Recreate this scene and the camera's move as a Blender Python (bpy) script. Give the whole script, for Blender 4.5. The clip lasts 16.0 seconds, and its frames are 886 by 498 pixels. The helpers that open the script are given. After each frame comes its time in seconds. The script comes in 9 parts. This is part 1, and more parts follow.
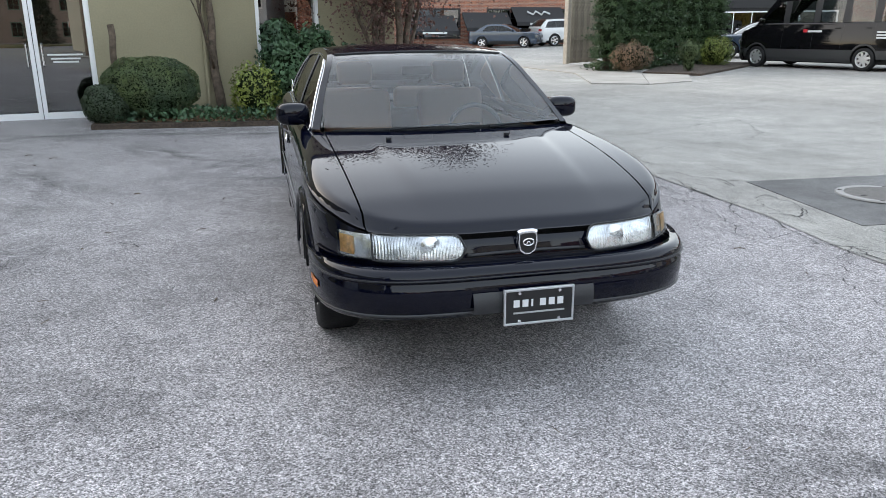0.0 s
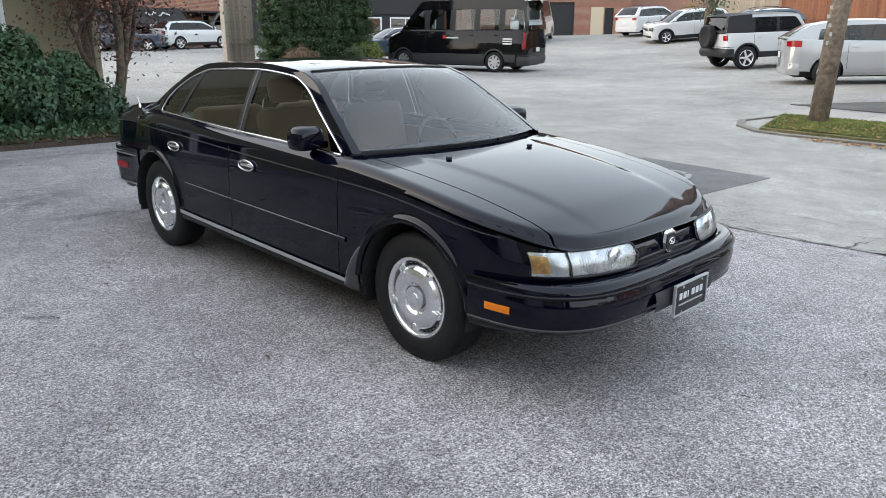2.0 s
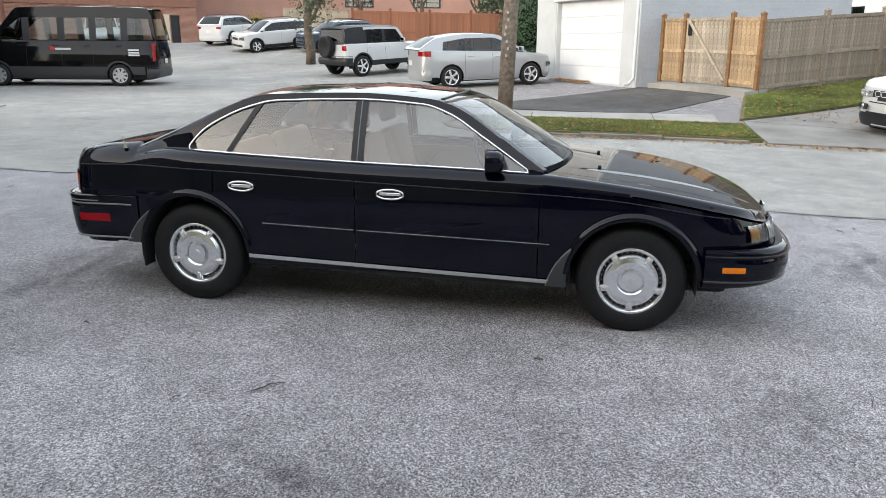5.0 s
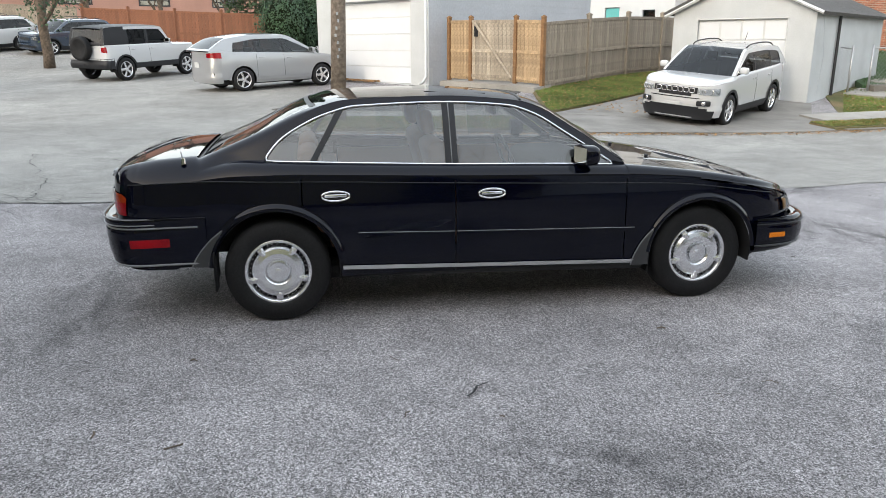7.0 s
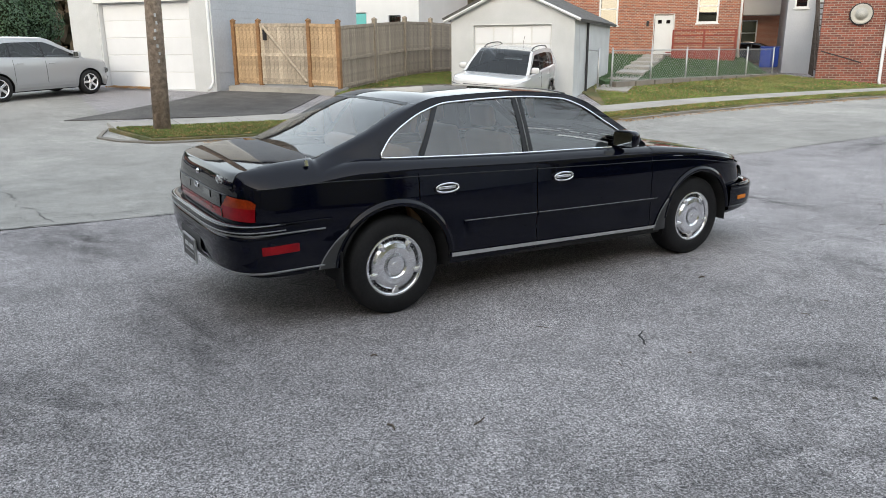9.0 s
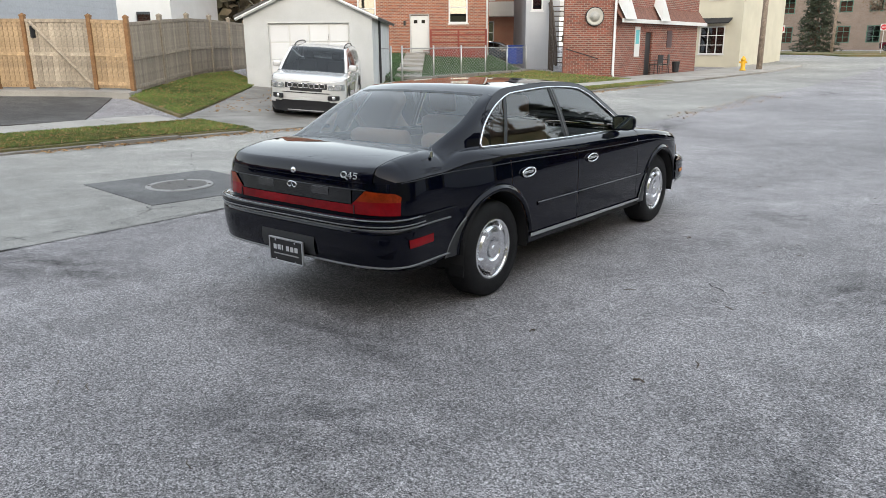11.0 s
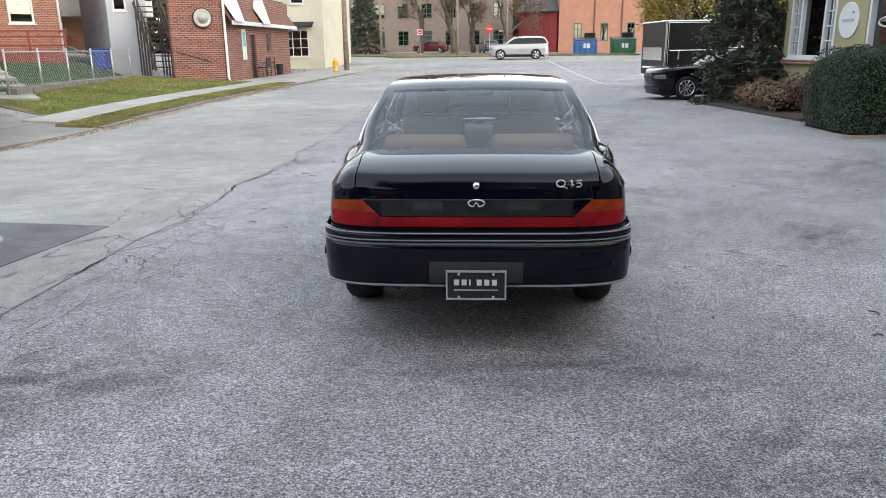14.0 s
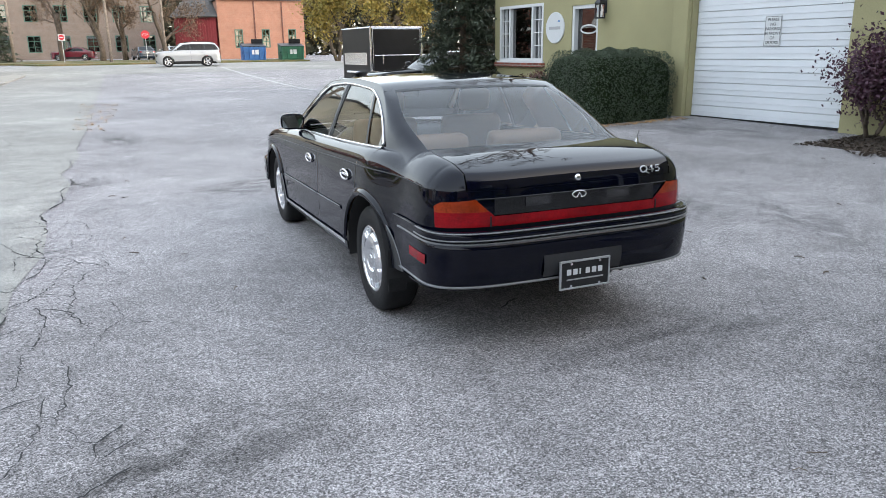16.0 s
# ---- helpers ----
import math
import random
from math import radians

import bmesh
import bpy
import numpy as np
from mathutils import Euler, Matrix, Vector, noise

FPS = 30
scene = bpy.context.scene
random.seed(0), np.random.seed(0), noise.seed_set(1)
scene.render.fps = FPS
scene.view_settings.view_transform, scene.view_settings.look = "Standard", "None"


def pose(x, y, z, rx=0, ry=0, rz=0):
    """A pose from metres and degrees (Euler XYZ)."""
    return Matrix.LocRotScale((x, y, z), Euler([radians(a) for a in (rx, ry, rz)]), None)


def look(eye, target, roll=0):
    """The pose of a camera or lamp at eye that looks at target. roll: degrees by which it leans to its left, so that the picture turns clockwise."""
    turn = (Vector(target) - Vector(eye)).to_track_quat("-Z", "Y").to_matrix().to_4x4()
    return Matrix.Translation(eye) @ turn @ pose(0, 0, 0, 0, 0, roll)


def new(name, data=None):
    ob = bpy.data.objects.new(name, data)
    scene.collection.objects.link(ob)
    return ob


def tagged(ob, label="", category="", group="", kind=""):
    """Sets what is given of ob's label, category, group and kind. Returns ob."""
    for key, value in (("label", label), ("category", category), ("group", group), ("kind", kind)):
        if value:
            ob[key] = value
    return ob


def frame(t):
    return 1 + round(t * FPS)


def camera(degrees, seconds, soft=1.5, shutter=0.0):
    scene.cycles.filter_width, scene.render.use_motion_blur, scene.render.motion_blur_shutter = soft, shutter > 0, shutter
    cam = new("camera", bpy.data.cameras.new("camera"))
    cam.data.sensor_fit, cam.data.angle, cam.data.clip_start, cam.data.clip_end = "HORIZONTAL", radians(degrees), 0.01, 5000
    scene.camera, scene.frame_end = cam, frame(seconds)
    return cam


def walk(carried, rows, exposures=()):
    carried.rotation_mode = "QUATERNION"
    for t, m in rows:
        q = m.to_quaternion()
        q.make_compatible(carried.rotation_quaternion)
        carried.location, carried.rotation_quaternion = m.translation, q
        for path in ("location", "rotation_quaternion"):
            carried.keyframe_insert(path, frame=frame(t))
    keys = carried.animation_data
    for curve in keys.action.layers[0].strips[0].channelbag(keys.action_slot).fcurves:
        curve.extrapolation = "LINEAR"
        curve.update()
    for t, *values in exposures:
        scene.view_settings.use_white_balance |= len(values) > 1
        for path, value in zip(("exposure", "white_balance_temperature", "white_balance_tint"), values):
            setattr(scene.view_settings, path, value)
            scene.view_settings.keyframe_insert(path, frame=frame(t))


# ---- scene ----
cam = camera(62.2, 16.0, 0.72)
PATH = [  # seconds, eye, yaw, pitch, roll
    (0, -1.100, -5.202, 1.499, -14.23, -16.12, -0.31),
    (0.5, -1.684, -5.027, 1.527, -23.03, -16.13, -0.03),
    (1, -2.216, -4.762, 1.548, -30.84, -16.22, -0.01),
    (1.5, -2.693, -4.396, 1.564, -37.52, -16.04, 0.04),
    (2, -3.175, -4.012, 1.586, -44.32, -16.03, 0.14),
    (2.5, -3.602, -3.566, 1.601, -50.70, -15.85, 0.17),
    (3, -4.056, -3.130, 1.637, -56.71, -15.71, 0.12),
    (3.5, -4.447, -2.666, 1.668, -62.61, -15.59, 0.17),
    (4, -4.820, -2.178, 1.695, -68.28, -15.52, 0.20),
    (4.5, -5.073, -1.661, 1.711, -73.66, -15.51, 0.14),
    (5, -5.261, -1.128, 1.725, -78.96, -15.51, 0.07),
    (5.5, -5.386, -0.575, 1.734, -84.20, -15.51, 0.00),
    (6, -5.454, -0.002, 1.738, -89.42, -15.53, -0.07),
    (6.5, -5.470, 0.592, 1.739, -94.64, -15.56, -0.14),
    (7, -5.430, 1.189, 1.746, -100.12, -15.52, -0.12),
    (7.5, -5.352, 1.790, 1.749, -105.84, -15.45, -0.17),
    (8, -5.244, 2.404, 1.752, -111.53, -15.47, -0.20),
    (8.5, -5.114, 3.007, 1.740, -116.88, -15.34, -0.27),
    (9, -4.939, 3.603, 1.727, -121.87, -15.27, -0.29),
    (9.5, -4.722, 4.204, 1.725, -126.54, -15.25, -0.37),
    (10, -4.391, 4.708, 1.717, -131.97, -15.31, -0.38),
    (10.5, -3.995, 5.149, 1.709, -137.36, -15.37, -0.39),
    (11, -3.532, 5.517, 1.702, -142.73, -15.43, -0.39),
    (11.5, -3.006, 5.805, 1.695, -148.13, -15.49, -0.40),
    (12, -2.423, 6.013, 1.688, -153.60, -15.54, -0.41),
    (12.5, -1.825, 6.166, 1.688, -159.36, -15.56, -0.46),
    (13, -1.219, 6.233, 1.679, -165.02, -15.55, -0.49),
    (13.5, -0.609, 6.243, 1.671, -170.70, -15.48, -0.57),
    (14, -0.036, 6.190, 1.658, -176.94, -15.43, -0.65),
    (14.5, 0.534, 6.148, 1.648, -183.72, -15.36, -0.66),
    (15, 1.086, 6.113, 1.624, -190.69, -15.29, -0.64),
    (15.5, 1.655, 5.943, 1.619, -197.21, -15.25, -0.72),
    (16, 2.189, 5.721, 1.628, -203.32, -15.24, -0.72),
]
walk(cam, [(t, pose(x, y, z, 90 + pitch, -roll, yaw)) for t, x, y, z, yaw, pitch, roll in PATH], [(0, 2.5, 6750, 10), (4, 2.43, 6850, 10), (7, 2.36, 6950, 10), (9, 2.22, 6950, 10), (12.5, 2.28, 6900, 10), (14.5, 2.42, 6750, 10), (16, 2.55, 6650, 10)])

# ---- light ----
world = bpy.data.worlds.new("sky")
scene.world = world
world.use_nodes = True
wn = world.node_tree
bg = wn.nodes["Background"]
sky = wn.nodes.new("ShaderNodeTexSky")
sky.sky_type, sky.sun_disc = "NISHITA", False
sky.sun_elevation, sky.sun_rotation = radians(16.5), radians(-43)
sky.dust_density, sky.air_density, sky.ozone_density = 2.5, 1.0, 1.0
# thin high cloud evens the sky and greys it
veil, even = wn.nodes.new("ShaderNodeHueSaturation"), wn.nodes.new("ShaderNodeGamma")
veil.inputs["Saturation"].default_value, even.inputs["Gamma"].default_value = 1.02, 0.36
wn.links.new(sky.outputs[0], veil.inputs["Color"])
wn.links.new(veil.outputs[0], even.inputs["Color"])
wn.links.new(even.outputs[0], bg.inputs[0])
bg.inputs[1].default_value = 0.306
sun = new("sun", bpy.data.lights.new("sun", "SUN"))
sun.data.energy, sun.data.angle, sun.data.color = 0.18, radians(10), (1, .92, .80)
sun.matrix_world = look((-6.9, 7.3, 2.98), (0, 0, 0))


# ---- materials ----
def mat(name, color, rough=0.5, metal=0.0, grain=(0, 0), blotch=(0, 0), bump=(0, 0), coat=0.0, vary=0.0, spec=0.5, color2=None, seam=None, rough2=None):
    """grain and blotch: scale and share of colour variation; bump: scale and strength; vary: change from piece to piece; seam: a stripe pattern (axis, per metre, depth)."""
    m = bpy.data.materials.new(name)
    m.use_nodes = True
    n, l = m.node_tree.nodes, m.node_tree.links
    b = n["Principled BSDF"]
    b.inputs["Roughness"].default_value, b.inputs["Metallic"].default_value = rough, metal
    b.inputs["Coat Weight"].default_value, b.inputs["Coat Roughness"].default_value = coat, 0.04
    b.inputs["Specular IOR Level"].default_value = spec
    b.inputs["Base Color"].default_value = (*color, 1)
    co = n.new("ShaderNodeTexCoord")
    last = None

    def mul(fac_socket, low, high):
        nonlocal last
        r = n.new("ShaderNodeMapRange")
        r.inputs["To Min"].default_value, r.inputs["To Max"].default_value = low, high
        l.new(fac_socket, r.inputs["Value"])
        x = n.new("ShaderNodeMix")
        x.data_type, x.blend_type = "RGBA", "MULTIPLY"
        x.inputs["Factor"].default_value = 1
        if last is None:
            x.inputs["A"].default_value = (*color, 1)
        else:
            l.new(last, x.inputs["A"])
        l.new(r.outputs[0], x.inputs["B"])
        last = x.outputs["Result"]
        return r

    def tex(scale, detail=3.0, rough_n=0.6):
        t = n.new("ShaderNodeTexNoise")
        t.inputs["Scale"].default_value, t.inputs["Detail"].default_value, t.inputs["Roughness"].default_value = scale, detail, rough_n
        l.new(co.outputs["Object"], t.inputs["Vector"])
        return t

    if color2:
        t = tex(blotch[0] or 1.0, 4)
        r = n.new("ShaderNodeMapRange")
        r.inputs["From Min"].default_value, r.inputs["From Max"].default_value = 0.4, 0.6
        l.new(t.outputs[0], r.inputs["Value"])
        x = n.new("ShaderNodeMix")
        x.data_type = "RGBA"
        x.inputs["A"].default_value, x.inputs["B"].default_value = (*color, 1), (*color2, 1)
        l.new(r.outputs[0], x.inputs["Factor"])
        last = x.outputs["Result"]
    if blotch[1]:
        r = mul(tex(blotch[0], 4).outputs[0], 1 - blotch[1], 1 + blotch[1])
        r.inputs["From Min"].default_value, r.inputs["From Max"].default_value = 0.3, 0.7
    if grain[1]:
        r = mul(tex(grain[0], 2).outputs[0], 1 - grain[1], 1 + grain[1])
        r.inputs["From Min"].default_value, r.inputs["From Max"].default_value = 0.3, 0.7
    if vary:
        o = n.new("ShaderNodeObjectInfo")
        mul(o.outputs["Random"], 1 - vary, 1 + vary)
    if last is not None:
        l.new(last, b.inputs["Base Color"])
    if rough2 is not None:
        r = n.new("ShaderNodeMapRange")
        r.inputs["To Min"].default_value, r.inputs["To Max"].default_value = rough, rough2
        r.inputs["From Min"].default_value, r.inputs["From Max"].default_value = 0.35, 0.65
        l.new(tex(blotch[0] or 2.0, 4).outputs[0], r.inputs["Value"])
        l.new(r.outputs[0], b.inputs["Roughness"])
    if bump[1]:
        bp = n.new("ShaderNodeBump")
        bp.inputs["Strength"].default_value, bp.inputs["Distance"].default_value = bump[1], 1.0 / bump[0]
        l.new(tex(bump[0], 3).outputs[0], bp.inputs["Height"])
        l.new(bp.outputs[0], b.inputs["Normal"])
    return m


def glass(name, tint, gloss=0.0, ior=1.5, haze=0.0):
    """A thin pane: what lies behind shows tinted, with a Fresnel gloss over it."""
    m = bpy.data.materials.new(name)
    m.use_nodes = True
    n, l = m.node_tree.nodes, m.node_tree.links
    n.remove(n["Principled BSDF"])
    out = n["Material Output"]
    tr, gl, mx, fr = (n.new("ShaderNode" + k) for k in ("BsdfTransparent", "BsdfGlossy", "MixShader", "Fresnel"))
    tr.inputs[0].default_value, gl.inputs["Roughness"].default_value, fr.inputs[0].default_value = (*tint, 1), 0.01, ior
    mn = n.new("ShaderNodeMath")
    mn.operation = "MAXIMUM"
    mn.inputs[1].default_value = gloss
    l.new(fr.outputs[0], mn.inputs[0])
    l.new(mn.outputs[0], mx.inputs[0])
    l.new(tr.outputs[0], mx.inputs[1])
    l.new(gl.outputs[0], mx.inputs[2])
    # a pale diffuse film puts the haze of reflected sky into the pane
    if haze:
        df, d2, nz, mr, tc = (n.new("ShaderNode" + k) for k in ("BsdfDiffuse", "MixShader", "TexNoise", "MapRange", "TexCoord"))
        df.inputs[0].default_value = (0.62, 0.63, 0.66, 1)
        nz.inputs["Scale"].default_value = 3.0
        l.new(tc.outputs["Object"], nz.inputs["Vector"])
        mr.inputs["To Min"].default_value, mr.inputs["To Max"].default_value = haze * 0.6, haze * 1.4
        l.new(nz.outputs[0], mr.inputs["Value"])
        l.new(mr.outputs[0], d2.inputs[0])
        l.new(mx.outputs[0], d2.inputs[1])
        l.new(df.outputs[0], d2.inputs[2])
        mx = d2
    l.new(mx.outputs[0], out.inputs[0])
    return m


def asphalt(name, base, speck, blotch, dark=(0, 0)):
    """Worn asphalt: light and dark stones in a grey binder, with broad stains."""
    m = mat(name, base, 0.85, blotch=(0.55, blotch), bump=(160, 0.35))
    n, l = m.node_tree.nodes, m.node_tree.links
    b = n["Principled BSDF"]
    old = b.inputs["Base Color"].links[0].from_socket
    co = n.new("ShaderNodeTexCoord")
    for scale, low, high, a, z in ((420, 0.40, 0.62, 1 - speck * 0.5, 1 + speck * 0.5), (1.9, 0.38, 0.62, 1 - blotch * 0.5, 1 + blotch * 0.5), (0.16, 0.35, 0.65, 0.86, 1.14), (5.5, 0.3, 0.7, 0.9, 1.1)):
        t = n.new("ShaderNodeTexNoise")
        t.inputs["Scale"].default_value, t.inputs["Detail"].default_value = scale, 2.0
        l.new(co.outputs["Object"], t.inputs["Vector"])
        r = n.new("ShaderNodeMapRange")
        r.inputs["From Min"].default_value, r.inputs["From Max"].default_value = low, high
        r.inputs["To Min"].default_value, r.inputs["To Max"].default_value = a, z
        l.new(t.outputs[0], r.inputs["Value"])
        x = n.new("ShaderNodeMix")
        x.data_type, x.blend_type = "RGBA", "MULTIPLY"
        x.inputs["Factor"].default_value = 1
        l.new(old, x.inputs["A"])
        l.new(r.outputs[0], x.inputs["B"])
        old = x.outputs["Result"]
    for scale, a, z in ((195, max(0.06, 1 - speck), 1 + speck * 1.3), (110, 1 - speck * 0.55, 1 + speck * 0.55)):
        v = n.new("ShaderNodeTexVoronoi")
        v.inputs["Scale"].default_value = scale
        l.new(co.outputs["Object"], v.inputs["Vector"])
        s = n.new("ShaderNodeSeparateColor")
        l.new(v.outputs["Color"], s.inputs[0])
        r = n.new("ShaderNodeMapRange")
        r.inputs["To Min"].default_value, r.inputs["To Max"].default_value = a, z
        l.new(s.outputs[0], r.inputs["Value"])
        x = n.new("ShaderNodeMix")
        x.data_type, x.blend_type = "RGBA", "MULTIPLY"
        x.inputs["Factor"].default_value = 1
        l.new(old, x.inputs["A"])
        l.new(r.outputs[0], x.inputs["B"])
        old = x.outputs["Result"]
    l.new(old, b.inputs["Base Color"])
    return m


ASPHALT = asphalt("lot_asphalt", (0.213, 0.201, 0.205), 0.82, 0.16)
STREET = asphalt("street_asphalt", (0.236, 0.229, 0.213), 0.42, 0.15)
DRIVEDARK = asphalt("driveway_asphalt", (0.062, 0.058, 0.055), 0.4, 0.35)
PATCH = asphalt("dark_asphalt", (0.105, 0.104, 0.104), 0.4, 0.3)
CONCRETE = mat("concrete", (0.31, 0.295, 0.27), 0.85, grain=(60, 0.12), blotch=(1.2, 0.18), bump=(80, 0.2), vary=0.06)
DRIVE = mat("stained_concrete", (0.205, 0.195, 0.18), 0.85, grain=(60, 0.15), blotch=(0.9, 0.3), bump=(80, 0.2), vary=0.08)
KERBSTONE = mat("kerb_concrete", (0.165, 0.15, 0.13), 0.85, grain=(50, 0.15), blotch=(2, 0.25), bump=(60, 0.3), vary=0.08)
CRACK = mat("crack_tar", (0.022, 0.022, 0.023), 0.9, grain=(40, 0.4))
SOIL = mat("mulch", (0.055, 0.04, 0.03), 0.95, grain=(45, 0.5), blotch=(3, 0.3), bump=(30, 0.8))
GRASS_GROUND = mat("grass_soil", (0.11, 0.12, 0.04), 0.95, grain=(40, 0.45), blotch=(0.8, 0.4), bump=(30, 0.8), color2=(0.15, 0.11, 0.055))
GRASS = mat("grass_blades", (0.122, 0.176, 0.042), 0.7, blotch=(0.8, 0.45), grain=(9, 0.35))
LEAFLITTER = mat("fallen_leaves", (0.33, 0.19, 0.08), 0.8, grain=(14, 0.6))
PAINT = mat("black_car_paint", (0.0014, 0.0020, 0.0072), 0.03, spec=0.29)
TRIM = mat("satin_black_trim", (0.02, 0.021, 0.024), 0.42, spec=0.3, grain=(200, 0.1))
STRIP = mat("grey_bump_strip", (0.17, 0.174, 0.182), 0.28, spec=0.6)
CHROME = mat("chrome", (0.82, 0.83, 0.85), 0.12, 1.0)
ALLOY = mat("silver_alloy", (0.84, 0.85, 0.87), 0.2, 0.93, grain=(60, 0.06))
RUBBER = mat("tyre_rubber", (0.012, 0.012, 0.013), 0.65, spec=0.25, grain=(90, 0.25), blotch=(6, 0.2), bump=(120, 0.2))
DARK = mat("dark_underbody", (0.012, 0.012, 0.013), 0.8)
WINDSHIELD = glass("windscreen_glass", (0.78, 0.82, 0.85), 0.05, 1.7, 0.014)
SIDEGLASS = glass("tinted_side_glass", (0.62, 0.64, 0.63), 0.13, 1.85)
DARKGLASS = glass("dark_car_glass", (0.12, 0.13, 0.14), 0.04, 1.5)
LENS = glass("clear_lens", (0.93, 0.95, 0.97), 0.06)
REFLECTOR = mat("lamp_reflector", (0.70, 0.71, 0.72), 0.22, 0.75, grain=(70, 0.2), blotch=(14, 0.35))
MIRRORGLASS = mat("mirror_glass", (0.40, 0.45, 0.45), 0.02, 1.0)
PALEAMBER = mat("pale_amber_reflector", (0.66, 0.38, 0.14), 0.3, 0.4, grain=(70, 0.2), blotch=(25, 0.25))
AMBER = mat("amber_lens", (0.72, 0.20, 0.012), 0.12, spec=0.3, grain=(120, 0.15))
RED = mat("red_lens", (0.24, 0.003, 0.007), 0.12, spec=0.25, grain=(120, 0.2), blotch=(7, .3))
ORANGERED = mat("orange_lens", (0.26, 0.030, 0.006), 0.12, spec=0.25, grain=(120, 0.25), blotch=(9, .35))
LEATHER = mat("tan_leather", (0.34, 0.215, 0.14), 0.5, grain=(150, 0.08), bump=(120, 0.1))
CABIN = mat("grey_cabin_plastic", (0.06, 0.058, 0.056), 0.7, grain=(200, 0.1))
WHITEPAINT = mat("white_car_paint", (0.52, 0.525, 0.53), 0.25, coat=1.0)
SILVERPAINT = mat("silver_car_paint", (0.34, 0.35, 0.365), 0.3, 0.35, coat=1.0)
MAROON = mat("maroon_car_paint", (0.12, 0.01, 0.02), 0.25, coat=1.0)
BLUEPAINT = mat("dark_blue_car_paint", (0.02, 0.035, 0.06), 0.25, coat=1.0)
WHITE = mat("white_paint", (0.56, 0.572, 0.575), 0.55, grain=(30, 0.03), blotch=(0.9, 0.05), bump=(50, 0.05))
BLACKSIGN = mat("black_plate", (0.012, 0.012, 0.013), 0.35)


# ---- mesh helpers ----
def part(name, bm, material, parent=None, label="", smooth=False, m=None):
    """Links a bmesh as one mesh object, under a thing or a part."""
    if smooth and m is None and parent is not None and any(e.is_boundary for e in bm.edges):
        bm.normal_update()
        if sum((f.calc_center_median() - Vector((0, 0, 0.6))).dot(f.normal) * f.calc_area() for f in bm.faces) < 0:
            bmesh.ops.reverse_faces(bm, faces=bm.faces[:])
    me = bpy.data.meshes.new(name)
    bm.to_mesh(me)
    bm.free()
    if material:
        me.materials.append(material)
    if smooth:
        me.shade_smooth()
    ob = new(name, me)
    if parent is not None:
        ob.parent = parent
    if m is not None:
        ob.matrix_basis = m
    if label:
        ob["label"] = label
    return ob


def thing(name, label, category, m=None, group="", kind=""):
    """An Empty at a thing's base, which its parts hang from."""
    ob = new(name)
    ob.empty_display_size = 0.2
    if m is not None:
        ob.matrix_basis = m
    return tagged(ob, label, category, group, kind)


def box(x0, x1, y0, y1, z0, z1, bevel=0.0, bm=None, m=None):
    made = bm is None
    bm = bm or bmesh.new()
    r = bmesh.ops.create_cube(bm, size=1)
    vs = r["verts"]
    mm = Matrix.LocRotScale(((x0 + x1) / 2, (y0 + y1) / 2, (z0 + z1) / 2), None, (x1 - x0, y1 - y0, z1 - z0))
    bmesh.ops.transform(bm, matrix=(m @ mm) if m is not None else mm, verts=vs)
    if bevel:
        es = list({e for v in vs for e in v.link_edges})
        bmesh.ops.bevel(bm, geom=es, offset=bevel, segments=2, affect="EDGES", profile=0.5)
    return bm


def cyl(p, q, r0, r1=None, n=12, bm=None, caps=True):
    """A tapered rod from p to q."""
    bm = bm or bmesh.new()
    p, q = Vector(p), Vector(q)
    r1 = r0 if r1 is None else r1
    turn = (q - p).to_track_quat("Z", "Y").to_matrix()
    a, b = [], []
    for k in range(n):
        d = turn @ Vector((math.cos(2 * math.pi * k / n), math.sin(2 * math.pi * k / n), 0))
        a.append(bm.verts.new(p + d * r0))
        b.append(bm.verts.new(q + d * r1))
    for k in range(n):
        bm.faces.new((a[k], a[(k + 1) % n], b[(k + 1) % n], b[k]))
    if caps:
        bm.faces.new(a[::-1])
        bm.faces.new(b)
    return bm


def tube(points, r, n=6, bm=None, closed=False):
    """A rod along a line of points."""
    bm = bm or bmesh.new()
    ps = [Vector(p) for p in points]
    rings = []
    c = len(ps)
    for k, p in enumerate(ps):
        a = ps[(k - 1) % c] if closed or k else p
        b = ps[(k + 1) % c] if closed or k < c - 1 else p
        t = (b - a).normalized() if (b - a).length > 1e-9 else Vector((0, 0, 1))
        s = t.cross(Vector((0, 0, 1)) if abs(t.z) < 0.9 else Vector((0, 1, 0))).normalized()
        u = s.cross(t)
        rr = r[k] if isinstance(r, (list, tuple)) else r
        rings.append([bm.verts.new(p + rr * (math.cos(2 * math.pi * j / n) * s + math.sin(2 * math.pi * j / n) * u)) for j in range(n)])
    for k in range(c if closed else c - 1):
        a, b = rings[k], rings[(k + 1) % c]
        for j in range(n):
            bm.faces.new((a[j], a[(j + 1) % n], b[(j + 1) % n], b[j]))
    if not closed:
        bm.faces.new(rings[0][::-1])
        bm.faces.new(rings[-1])
    return bm


def lathe(profile, n=32, bm=None, axis="x"):
    """Turns (radius, along) pairs round an axis."""
    bm = bm or bmesh.new()
    rings = []
    for r, a in profile:
        ring = []
        for k in range(n):
            c, s = r * math.cos(2 * math.pi * k / n), r * math.sin(2 * math.pi * k / n)
            ring.append(bm.verts.new({"x": (a, c, s), "y": (c, a, s), "z": (c, s, a)}[axis]))
        rings.append(ring)
    for a, b in zip(rings, rings[1:]):
        for k in range(n):
            bm.faces.new((a[k], a[(k + 1) % n], b[(k + 1) % n], b[k]))
    return bm


